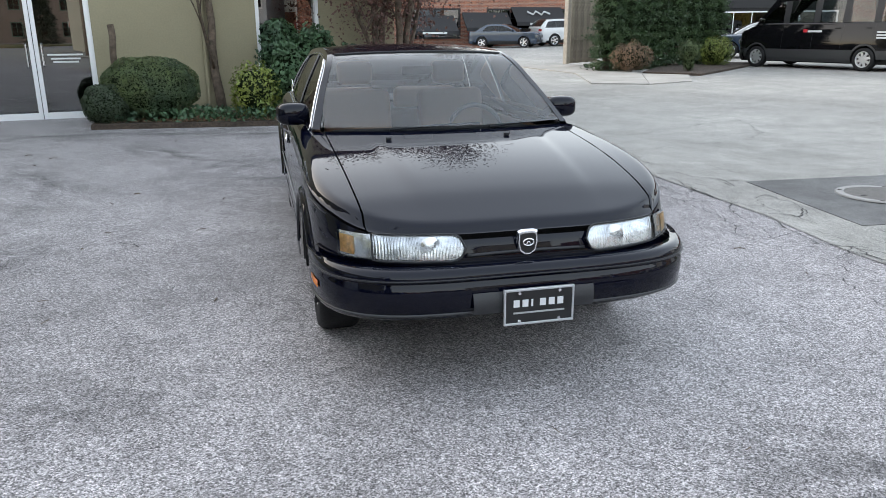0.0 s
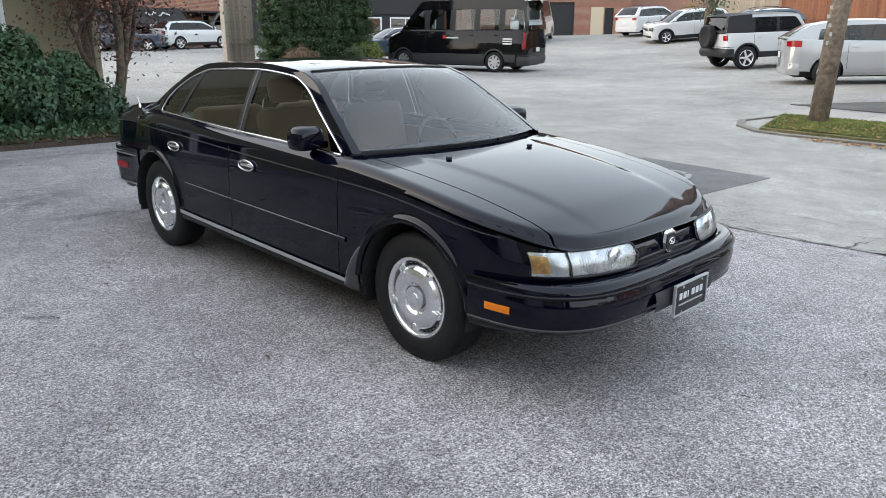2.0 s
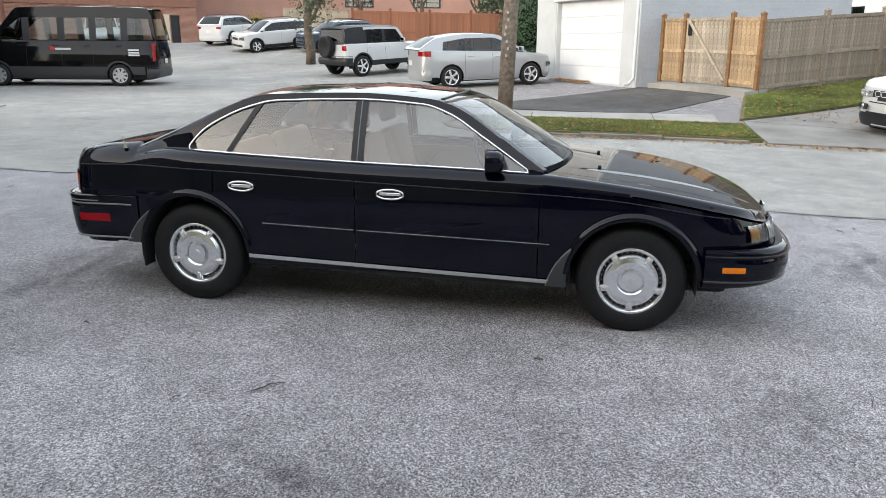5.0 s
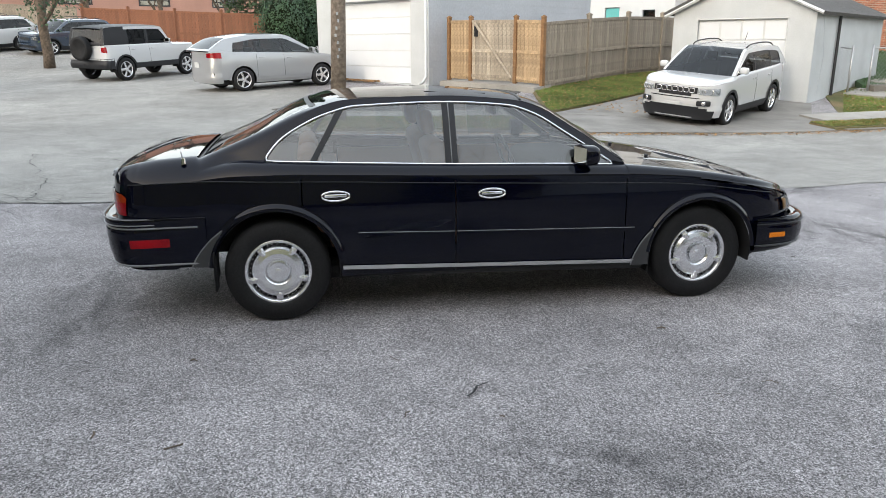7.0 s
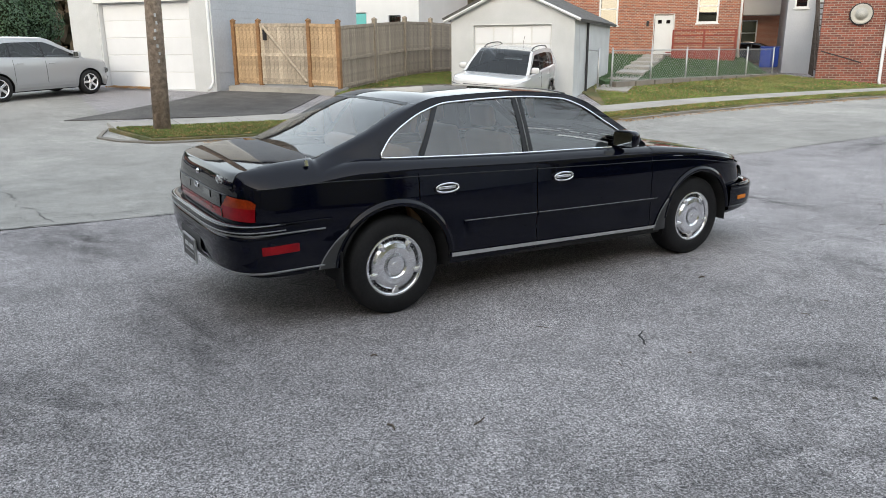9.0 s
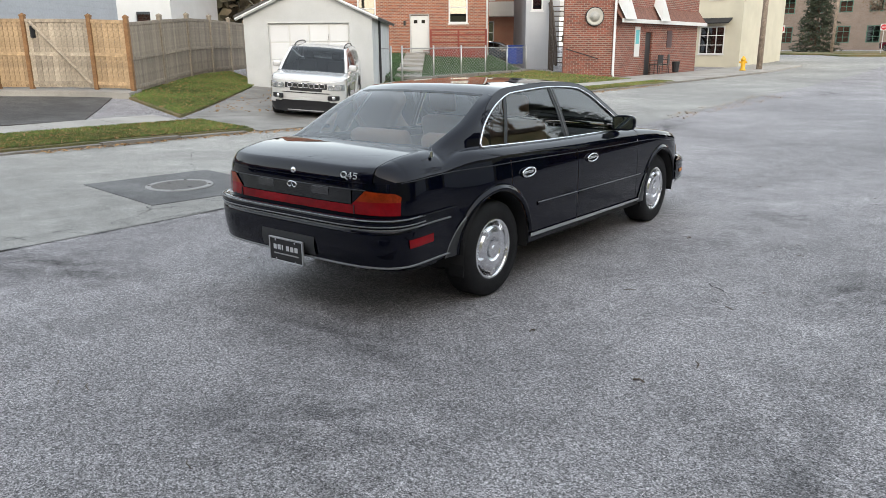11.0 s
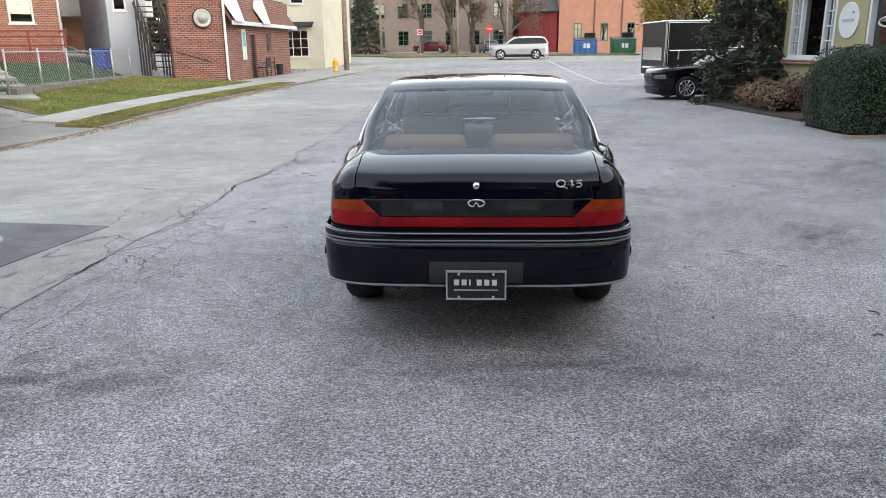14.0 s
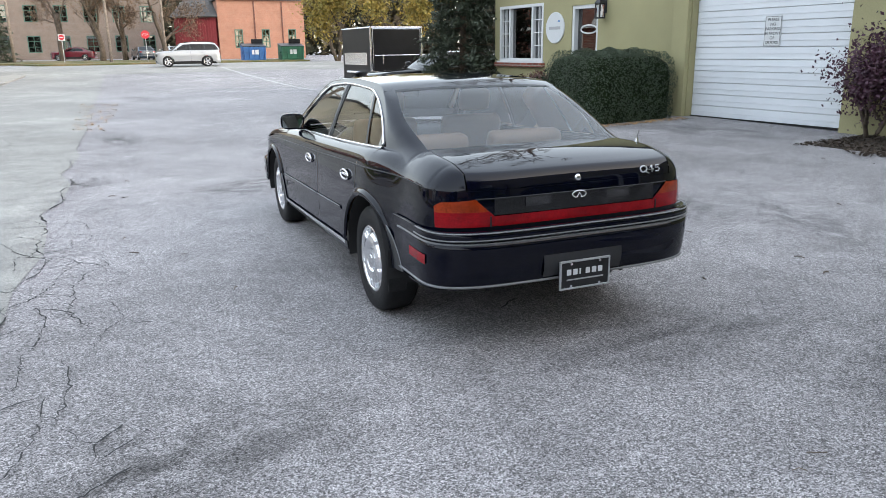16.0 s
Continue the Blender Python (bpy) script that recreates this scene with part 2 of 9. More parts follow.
def sheet(fn, us, vs, bm=None, thick=0.0):
    """A curved sheet: fn(u, v) gives its points. thick: closed behind, along -normal."""
    bm = bm or bmesh.new()
    grid = [[bm.verts.new(fn(u, v)) for v in vs] for u in us]
    fs = []
    for a, b in zip(grid, grid[1:]):
        for k in range(len(vs) - 1):
            q = (a[k], b[k], b[k + 1], a[k + 1])
            if (q[0].co - q[2].co).length > 1e-7 and (q[1].co - q[3].co).length > 1e-7:
                fs.append(bm.faces.new(q))
    if thick:
        bm.normal_update()
        bmesh.ops.solidify(bm, geom=fs, thickness=thick)
    return bm


def prism(poly, z0, z1, bm=None):
    """A flat polygon (x, y) raised from z0 to z1."""
    bm = bm or bmesh.new()
    a = [bm.verts.new((x, y, z0)) for x, y in poly]
    b = [bm.verts.new((x, y, z1)) for x, y in poly]
    k = len(poly)
    for j in range(k):
        bm.faces.new((a[j], a[(j + 1) % k], b[(j + 1) % k], b[j]))
    bm.faces.new(a[::-1])
    bm.faces.new(b)
    bmesh.ops.recalc_face_normals(bm, faces=bm.faces[:])
    return bm


def crv(*pts):
    """A smooth curve through (a, b) pairs, with no overshoot."""
    xs, ys = np.array(pts, float).T
    d = np.diff(ys) / np.diff(xs)
    m = np.r_[d[0], [0 if p * q <= 0 else 2 * p * q / (p + q) for p, q in zip(d, d[1:])], d[-1]]

    def f(x):
        x = min(max(x, xs[0]), xs[-1])
        k = min(max(int(np.searchsorted(xs, x)) - 1, 0), len(xs) - 2)
        h = xs[k + 1] - xs[k]
        t = (x - xs[k]) / h
        return float(ys[k] * (1 + 2 * t) * (1 - t) ** 2 + m[k] * h * t * (1 - t) ** 2 + ys[k + 1] * t * t * (3 - 2 * t) + m[k + 1] * h * t * t * (t - 1))

    return f


def lin(a, b, n):
    return [a + (b - a) * k / (n - 1) for k in range(n)]

# ---- the lie of the land ----
LAND = np.array([(0, -1.4, 0), (0, 1.4, .018), (-.8, -1.4, 0), (.8, 1.4, .016), (.8, -1.4, 0), (-.8, 1.4, .022), (-2.3, 1.7, .04), (-3.2, .74, .07), (-8, -5.9, .31), (-3.2, 7.6, .28), (3.7, -.45, .02),
                 (4.1, .8, .05), (10.5, -8.6, 0), (11.3, -27, .2), (8.6, -41, .2), (-2.8, -54, .58), (-5.6, -28, .05), (-5.7, -15.3, .12), (9.8, .6, .12), (17.7, 3, .42), (16.5, 15.8, .43),
                 (23, 7.6, .55), (17.5, -2.4, .5), (12, -11.5, .2), (-11, -70, .8), (0, -5, 0), (5, 12, .3), (8, 22, .45), (30, 25, 1.0), (40, 10, 1.5), (34.5, 17.2, 1.28), (36.4, 15.5, 1.55), (38.3, 20.4, 1.88), (15.2, -5.6, .52), (18, -3.3, .56), (18, -9, .78)])
_d = np.hypot(LAND[:, None, 0] - LAND[None, :, 0], LAND[:, None, 1] - LAND[None, :, 1])
_k = len(LAND)
_a = np.ones((_k + 1, _k + 1))
_a[:_k, :_k] = np.sqrt(_d**2 + 4) - np.eye(_k) * 0.35
_a[_k, _k] = 0
LAND_W = np.linalg.solve(_a, np.r_[LAND[:, 2], 0])


def land(x, y):
    """The ground's height; it levels out far off."""
    r = math.hypot(x, y + 10)
    if r > 85:
        x, y = x * 85 / r, (y + 10) * 85 / r - 10
    return float(LAND_W[:_k] @ np.sqrt((LAND[:, 0] - x) ** 2 + (LAND[:, 1] - y) ** 2 + 4) + LAND_W[_k])


def spread(lo, hi, near, fine, grow=1.18):
    """Grid lines: fine steps from -near to near, wider ones beyond."""
    out = list(np.arange(-near, near + 1e-6, fine))
    s, a, b = fine, near, -near
    while a < hi or b > lo:
        s *= grow
        a, b = a + s, b - s
        out = ([b] if b - s > lo else [lo] if out[0] > lo else []) + out + ([a] if a + s < hi else [hi] if out[-1] < hi else [])
    return out


def laid(poly_fn, us, vs, lift):
    """A sheet that follows the land: poly_fn(u, v) gives x, y."""
    def fn(u, v):
        x, y = poly_fn(u, v)
        return x, y, land(x, y) + lift
    return sheet(fn, us, vs)


def slab_on_land(name, poly, lift, thick, material, parent=None, step=1.0, label=""):
    """A paved area with real edges that follows the land; poly: four corners; lift: one height, or one for each corner."""
    la, lb, lc, ld = lift if isinstance(lift, tuple) else (lift,) * 4
    (ax, ay), (bx, by), (cx, cy), (dx, dy) = poly
    n = max(2, int(max(math.hypot(bx - ax, by - ay), math.hypot(cx - dx, cy - dy)) / step) + 1)
    k = max(2, int(max(math.hypot(dx - ax, dy - ay), math.hypot(cx - bx, cy - by)) / step) + 1)
    bm = bmesh.new()
    pt = lambda u, v: ((ax * (1 - u) + bx * u) * (1 - v) + (dx * (1 - u) + cx * u) * v, (ay * (1 - u) + by * u) * (1 - v) + (dy * (1 - u) + cy * u) * v)
    top = [[None] * k for _ in range(n)]
    low = [[None] * k for _ in range(n)]
    for i in range(n):
        for j in range(k):
            x, y = pt(i / (n - 1), j / (k - 1))
            u, v = i / (n - 1), j / (k - 1)
            z = land(x, y) + (la * (1 - u) + lb * u) * (1 - v) + (ld * (1 - u) + lc * u) * v
            top[i][j] = bm.verts.new((x, y, z))
            low[i][j] = bm.verts.new((x, y, z - thick))
    for i in range(n - 1):
        for j in range(k - 1):
            bm.faces.new((top[i][j], top[i + 1][j], top[i + 1][j + 1], top[i][j + 1]))
    for i in range(n - 1):
        for j, s in ((0, 1), (k - 1, -1)):
            q = (top[i][j], low[i][j], low[i + 1][j], top[i + 1][j])
            bm.faces.new(q[::s])
    for j in range(k - 1):
        for i, s in ((0, -1), (n - 1, 1)):
            q = (top[i][j], low[i][j], low[i][j + 1], top[i][j + 1])
            bm.faces.new(q[::s])
    bmesh.ops.recalc_face_normals(bm, faces=bm.faces[:])
    return part(name, bm, material, parent, label)


gx, gy = spread(-2000, 2000, 30, 1.0), [v - 10 for v in spread(-2000, 2000, 45, 1.0)]
tagged(part("ground", laid(lambda u, v: (u, v), gx, gy, 0.0), ASPHALT, smooth=True), "worn grey asphalt lot with pale aggregate and dark stains", "ground", kind="structure")


def kerb_x(y):
    """The street's far kerb."""
    return 8.72 + 0.036 * (y + 3)


road_y = lin(-46, 5, 52) + lin(6, 60, 28)
edge_w = lambda y: 3.0 + 0.06 * math.sin(y * 1.7) + 0.05 * math.sin(y * 4.1 + 1) + (0 if y < 4 else -0.02 * (y - 4))
edge_e = lambda y: kerb_x(y) if y < 0 else kerb_x(y) + 0.0
tagged(part("road", laid(lambda u, v: (edge_w(v) * (1 - u) + edge_e(v) * u, v), lin(0, 1, 9), road_y, 0.006), STREET, smooth=True), "pale worn asphalt street", "road", kind="structure")
# side street and open lot beyond the pole
tagged(part("road_lot", laid(lambda u, v: (u, v), lin(8.3, 46, 31), lin(1.2, 60, 41), 0.004), STREET, smooth=True), "pale open asphalt parking area", "road", kind="structure")
tagged(part("road_cross", laid(lambda u, v: (u, v), lin(-60, 80, 60), lin(-62, -46, 14), 0.004), STREET, smooth=True), "pale asphalt cross street", "road", kind="structure")


def ribbon(points, w, lift, rng, jag=0.03):
    """A thin uneven strip along a line, laid on the land."""
    bm = bmesh.new()
    rows = []
    for k, (x, y) in enumerate(points):
        a, b = points[max(k - 1, 0)], points[min(k + 1, len(points) - 1)]
        dx, dy = b[0] - a[0], b[1] - a[1]
        d = math.hypot(dx, dy) or 1
        ww = w * rng.uniform(0.15, 1.7)
        px, py = -dy / d * ww, dx / d * ww
        ox, oy = rng.uniform(-jag, jag), rng.uniform(-jag, jag)
        rows.append([bm.verts.new((x + ox + s * px, y + oy + s * py, land(x, y) + lift)) for s in (-1, 1)])
    for a, b in zip(rows, rows[1:]):
        bm.faces.new((a[0], b[0], b[1], a[1]))
    return bm


def crack_line(a, b, rng, step=0.10, wander=0.07):
    (x0, y0), (x1, y1) = a, b
    d = math.hypot(x1 - x0, y1 - y0)
    n = max(3, int(d / step))
    w, out = 0.0, []
    for k in range(n + 1):
        t = k / n
        w += rng.uniform(-wander, wander)
        w *= 0.85
        out.append((x0 + (x1 - x0) * t - (y1 - y0) / d * w, y0 + (y1 - y0) * t + (x1 - x0) / d * w))
    return out


def cracks():
    rng = random.Random(5)
    bm = bmesh.new()

    def add(pts, w):
        t = ribbon(pts, w, 0.011, rng, 0.012)
        me = bpy.data.meshes.new("t")
        t.to_mesh(me)
        t.free()
        bm.from_mesh(me)
        bpy.data.meshes.remove(me)

    # the seam itself opens in short stretches
    y = -34.0
    while y < 8:
        d = rng.uniform(.5, 2.2)
        add([(edge_w(q) + rng.uniform(-0.02, 0.02), q) for q in np.arange(y, min(8, y + d), 0.10)], rng.uniform(.004, .010))
        y += d + rng.uniform(.05, .6) * (2.5 if y < -6 else 1)
    # a worn band of blocks along the seam
    nodes = {}
    for a in range(6):
        for b in range(30):
            nodes[a, b] = (edge_w(b * .30 - 3.0) - .62 + a * .21 + rng.uniform(-.08, .08), b * .30 - 3.0 + (.15 if a % 2 else 0) + rng.uniform(-.11, .11))
    for (a, b), p in nodes.items():
        for q, chance in (((a, b + 1), .75 if a < 5 else .4), ((a + 1, b), .48)):
            fade = .45 if b < 6 or b > 25 or a == 0 else 1
            if q in nodes and rng.random() < chance * fade:
                add(crack_line(p, nodes[q], rng, 0.035, 0.014), rng.uniform(0.0020, 0.0046))
    for off, y0, y1 in ((.45, -6.5, 6.0), (.75, -3.5, 4.4), (-.3, -9.5, -3.2)):
        w, line = 0.0, []
        for y in np.arange(y0, y1, 0.09):
            w = (w + rng.uniform(-0.045, 0.045)) * 0.93
            line.append((edge_w(y) + off + w, y))
        for k in range(0, len(line) - 4, 14):
            piece = line[k:k + rng.randint(6, 14)]
            if rng.random() < 0.7 and len(piece) > 2:
                add(piece, rng.uniform(0.0015, 0.0035))
    for a, b, w in (((3, -2.2), (4.6, -2.7), 0.005), ((3, 4.2), (6.6, 5.3), 0.005), ((6.6, 5.3), (5.6, 3.6), .005), ((5.6, 3.6), (3.1, 3.2), .004), ((4.6, 4.7), (5.3, 4.1), .003), ((3.2, 1.6), (3.75, 1.25), 0.006), ((5.4, -0.6), (7.2, -1.6), 0.003), ((2.6, 3.3), (4.4, 6.4), 0.004), ((4.2, -9), (4.3, -16), 0.003)):
        add(crack_line(a, b, rng), w)
    for k in range(26):
        x, y, a, d = rng.uniform(-7, 2.4), rng.uniform(-6, 8), rng.uniform(0, math.pi), rng.uniform(0.1, 0.3)
        add(crack_line((x, y), (x + math.cos(a) * d, y + math.sin(a) * d), rng, 0.06, 0.03), 0.004)
    return bm


tagged(part("pavement_cracks", cracks(), CRACK), "dark jagged cracks along the seam of the street", "crack", kind="stuff")
# dark square patch with a manhole in the street
tagged(slab_on_land("asphalt_patch", [(3.55, -.5), (5.4, -.66), (5.5, 1.05), (3.72, 1.22)], 0.012, 0.01, PATCH, step=0.3), "dark square asphalt patch round a manhole", "patch", kind="structure")
IRON = mat("cast_iron", (0.088, 0.08, 0.074), 0.65, 0.3, grain=(60, 0.3), bump=(70, 0.4))
mh = thing("manhole_cover", "worn round iron manhole cover set in dark asphalt", "manhole", pose(4.55, 0.33, land(4.55, .33) + 0.012))
part("rim", lathe([(0.33, 0), (0.335, 0.012), (0.40, 0.012), (0.41, 0)], 36, axis="z"), mat("worn_rim", (0.24, 0.235, 0.225), 0.65, 0.2, grain=(40, 0.2)), mh)
lid = lathe([(0.001, 0.008), (0.325, 0.008), (0.327, 0)], 36, axis="z")
lid_ob = part("lid", lid, IRON, mh)
for sg in (-1, 1):
    part("pick_hole", box(sg * .22 - .03, sg * .22 + .03, -.012, .012, 0.008, 0.0105), DARK, lid_ob)
for k in range(4):
    a = math.pi * (k / 2 + .25)
    part("bolt", cyl((.365 * math.cos(a), .365 * math.sin(a), .01), (.365 * math.cos(a), .365 * math.sin(a), .018), .018, n=8), IRON, mh)
# kerb, verge and pavement on the far side of the street
kerbs = thing("kerb", "weathered pale concrete kerb along the street", "kerb", kind="structure")
for k, y in enumerate(np.arange(-38.5, .2, 1.5)):
    if -10.2 < y < -4.2:
        continue
    a, b = y + 0.01, y + 1.49
    slab_on_land("kerb_stone", [(kerb_x(a), a), (kerb_x(a) + .15, a), (kerb_x(b) + .15, b), (kerb_x(b), b)], 0.05 + .012 * math.sin(k * 2.7), 0.25, KERBSTONE, kerbs, 0.5)
for (ax, ay), (bx, by) in zip([(8.83, .5), (8.98, 1.1), (9.4, 1.6), (10.0, 1.85)], [(8.98, 1.1), (9.4, 1.6), (10.0, 1.85), (11.0, 1.6)]):
    slab_on_land("kerb_stone", [(ax, ay), (ax + .12, ay - .09), (bx + .12, by - .10), (bx, by)], 0.035, 0.2, KERBSTONE, kerbs, 0.5)


def verge(name, poly, lift, label, step=0.6):
    return tagged(slab_on_land(name, poly, lift, 0.12, GRASS_GROUND, step=step), label, "grass", kind="structure")


KX = lambda y, o: (kerb_x(y) + o, y)
verge("verge_north", [KX(-4.25, .15), KX(-4.25, 1.95), (11.0, 1.5), (9.05, 1.05)], 0.07, "grass verge with fallen leaves by the kerb")
verge("verge_south", [KX(-26, .15), KX(-26, 1.0), KX(-9.8, 1.0), KX(-9.8, .15)], 0.07, "grass verge with fallen leaves by the kerb")
verge("verge_mill", [(-2.5, -72), (34, -72), (34, -84), (-1.5, -84)], 0.05, "broad grass verge before the mill", 2.0)
walkway = thing("pavement", "pale concrete pavement slabs beside the verge", "pavement", kind="structure")
for y in np.arange(-25.9, 1.2, 1.3):
    o = 1.95 if y > -6 else 1.0
    if -10.9 < y < -4.4:
        continue
    slab_on_land("paving_slab", [KX(y + .008, o), KX(y + .008, o + 1.1), KX(y + 1.292, o + 1.1), KX(y + 1.292, o)], 0.075, 0.1, CONCRETE, walkway, 0.7)
for y in np.arange(-46, -26, 1.5):
    for j in range(2):
        slab_on_land("paving_slab", [KX(y + .01, .16 + j * 1.55), KX(y + .01, 1.7 + j * 1.55), KX(y + 1.49, 1.7 + j * 1.55), KX(y + 1.49, .16 + j * 1.55)], 0.08, 0.1, CONCRETE, walkway, 0.8)
# driveways
drive = thing("driveway", "stained pale concrete driveway before the white garage", "driveway", kind="structure")
for i, q in enumerate(([(8.50, -9.75), (10.1, -10.3), (10.5, -7.2), (8.58, -7.0)], [(8.58, -6.98), (10.5, -7.18), (11.3, -4.35), (8.68, -4.3)], [(10.12, -10.32), (12.2, -11.8), (13.2, -8.4), (10.52, -7.2)], [(12.22, -11.8), (15.3, -9.6), (13.3, -7.0), (13.22, -8.4)], [(10.52, -7.17), (13.2, -8.36), (13.25, -6.98), (11.32, -4.4)])):
    slab_on_land("driveway_slab", q, 0.035, 0.08, DRIVE, drive, 0.6)
tagged(slab_on_land("driveway_dark", [(12.1, -2.4), (15.0, -4.7), (17.7, -2.6), (13.0, 2.1)], 0.02, 0.05, DRIVEDARK, step=0.8), "dark patched asphalt driveway", "driveway", kind="structure")
verge("lawn_fence", [(11.45, -4.3), (14.95, -5.0), (20.6, -12.6), (15.4, -9.6)], 0.05, "sloping lawn with brown fallen leaves")
verge("lawn_house", [KX(-26, 2.12), (16.5, -26), (15.0, -14.0), KX(-11.4, 2.12)], (0.08, 0.24, 0.08, 0.0), "grass bank with brown fallen leaves")
YARD = mat("yard_turf", (0.04, 0.085, 0.03), 0.9, grain=(30, 0.35), blotch=(0.8, 0.25), bump=(25, 0.6))
tagged(slab_on_land("lawn_yard", [(15.15, -25.4), (20.9, -31.2), (31.2, -23.4), (14.0, -14.7)], (0.24, 0.72, 0.72, 0.24), 0.5, YARD, step=1.0), "deep green clipped yard behind a wire fence", "lawn", kind="structure")
# painted lines in the far lot
LINE = mat("worn_road_paint", (0.42, 0.42, 0.41), 0.8, grain=(20, 0.3), blotch=(3, 0.3))
for k in range(9):
    y = -26.0 - 2.75 * k
    tagged(slab_on_land("parking_line", [(-5.0, y), (1.3, y - .1), (1.3, y + .02), (-5.0, y + .12)], 0.011, 0.003, LINE, step=1.0), "faded white parking bay line", "road marking", kind="structure")
for name, poly in (("parking_line", [(-5.2, -25), (-5.08, -25), (-4.83, -52), (-4.95, -52)]),):
    tagged(slab_on_land(name, poly, 0.011, 0.003, LINE, step=1.0), "faded white parking line", "road marking", kind="structure")
# traffic island and verge far down the street
tagged(slab_on_land("verge_far", [(-14, -68), (10, -66), (8, -62.5), (-14, -62.5)], 0.13, 0.2, GRASS_GROUND, step=2), "green verge at the street corner", "grass", kind="structure")
tagged(slab_on_land("verge_island", [(10.5, -72), (26, -80), (26, -74), (9.0, -66)], 0.13, 0.2, GRASS_GROUND, step=2), "green verge at the street corner", "grass", kind="structure")
# corner with the bank: kerb, pavement, mulch bed
corner = thing("pavement_corner", "pale concrete pavement round the hedge corner", "pavement", kind="structure")
slab_on_land("paving_slab", [(7.3, 12.5), (8.6, 11.9), (10.4, 15.6), (8.6, 16.4)], 0.035, 0.15, CONCRETE, corner, 0.6)
slab_on_land("paving_slab", [(8.6, 16.42), (10.4, 15.62), (11.0, 20.5), (8.2, 20.8)], 0.035, 0.15, CONCRETE, corner, 0.6)
slab_on_land("paving_slab", [(8.62, 11.9), (10.2, 12.5), (11.4, 14.6), (10.42, 15.58)], 0.03, 0.15, CONCRETE, corner, 0.6)
tagged(slab_on_land("mulch_bed", [(10.5, 15.7), (11.6, 14.3), (16.6, 18.4), (15.2, 21.5)], 0.07, 0.15, SOIL, step=0.7), "dark mulch bed under the hedge", "flower bed", kind="structure")
tagged(slab_on_land("flower_bed", [(-3.4, 6.35), (1.4, 6.55), (1.8, 9.0), (-3.4, 7.85)], 0.07, 0.15, SOIL, step=0.4), "dark mulch bed along the wall", "flower bed", kind="structure")
tagged(slab_on_land("bed_west", [(-6.9, -1.9), (-8.3, -2.2), (-8.7, 2.0), (-7.2, 2.0)], 0.01, 0.15, SOIL, step=0.4), "dark mulch bed beside the garage door", "flower bed", kind="structure")
tagged(slab_on_land("bed_spruce", [(-5.6, -14.6), (-7.3, -14.6), (-7.6, -8.2), (-6.0, -8.2)], 0.05, 0.12, SOIL, step=0.6), "leaf-strewn mulch bed under the spruce", "flower bed", kind="structure")


# old oil and damp stains and painted wall shade on the asphalt, fading out at their ragged edges
def stain_mat(name, color, most):
    m = bpy.data.materials.new(name)
    m.use_nodes = True
    n, l = m.node_tree.nodes, m.node_tree.links
    b = n["Principled BSDF"]
    b.inputs["Base Color"].default_value, b.inputs["Roughness"].default_value = (*color, 1), 0.8
    tr, mx, tc, ln, r1, nz, r2, mu = (n.new("ShaderNode" + k) for k in ("BsdfTransparent", "MixShader", "TexCoord", "VectorMath", "MapRange", "TexNoise", "MapRange", "Math"))
    ln.operation, mu.operation = "LENGTH", "MULTIPLY"
    l.new(tc.outputs["Object"], ln.inputs[0])
    l.new(ln.outputs["Value"], r1.inputs["Value"])
    for k, v in (("From Min", 1.0), ("From Max", 0.15), ("To Min", 0.0), ("To Max", most)):
        r1.inputs[k].default_value = v
    nz.inputs["Scale"].default_value, nz.inputs["Detail"].default_value = 3.2, 8.0
    l.new(tc.outputs["Object"], nz.inputs["Vector"])
    r2.inputs["From Min"].default_value, r2.inputs["From Max"].default_value = 0.38, 0.62
    l.new(nz.outputs[0], r2.inputs["Value"])
    l.new(r1.outputs[0], mu.inputs[0])
    l.new(r2.outputs[0], mu.inputs[1])
    l.new(mu.outputs[0], mx.inputs[0])
    l.new(tr.outputs[0], mx.inputs[1])
    l.new(b.outputs[0], mx.inputs[2])
    l.new(mx.outputs[0], n["Material Output"].inputs[0])
    return m


OIL, DAMP_SHADE = stain_mat("oil_stain", (0.035, 0.032, 0.03), 0.44), stain_mat("damp_and_shade", (0.06, 0.06, 0.063), 0.33)


def stain(x, y, rx, ry, turn, material, label):
    m = pose(x, y, land(x, y), 0, 0, turn) @ Matrix.Diagonal((rx, ry, 1, 1))
    bm = sheet(lambda u, v: (u * math.cos(v), u * math.sin(v), 0), [0.02, 0.35, 0.7, 1.0], lin(0, 2 * math.pi, 25))
    for v in bm.verts:
        w = m @ v.co
        v.co.z = land(w.x, w.y) - land(x, y) + 0.005 + 0.004 * (x > 3)
    tagged(part("asphalt_stain", bm, material, None, "", False, m), label, "stain", kind="structure")


# the patches beside the building walls paint in the walls' shade
STAINS_AND_SHADE = [(2.2, 3.0, 1.1, .6, 20), (-1.9, -2.2, .6, .35, 10), (-2.9, 0, .9, .5, 60), (-2.2, 4.4, 1.3, .6, 140), (-1.3, 3.5, 1.0, .6, 30), (-3.4, .9, 1.1, .6, 80), (2.85, -4.84, .5, .7, 0), (-.5, 2.7, 1.6, .5, 5), (-3.2, 2.7, 1.5, .8, 120),
          (1.6, -23.3, .7, 2.6, 5), (-6.9, -4.0, 1.1, 2.6, 5), (-3.8, 5.9, 2.8, .8, 10), (.4, -4.0, 1.2, .5, 15), (-1.2, 5.8, 3.2, .7, 5), (-4.6, -3.2, 1.4, .7, 50), (2.3, -10, .5, 2.2, 5), (1.0, -3.4, 1.0, .5, 170), (-6.2, 2.0, 1.0, 2.4, 0)]
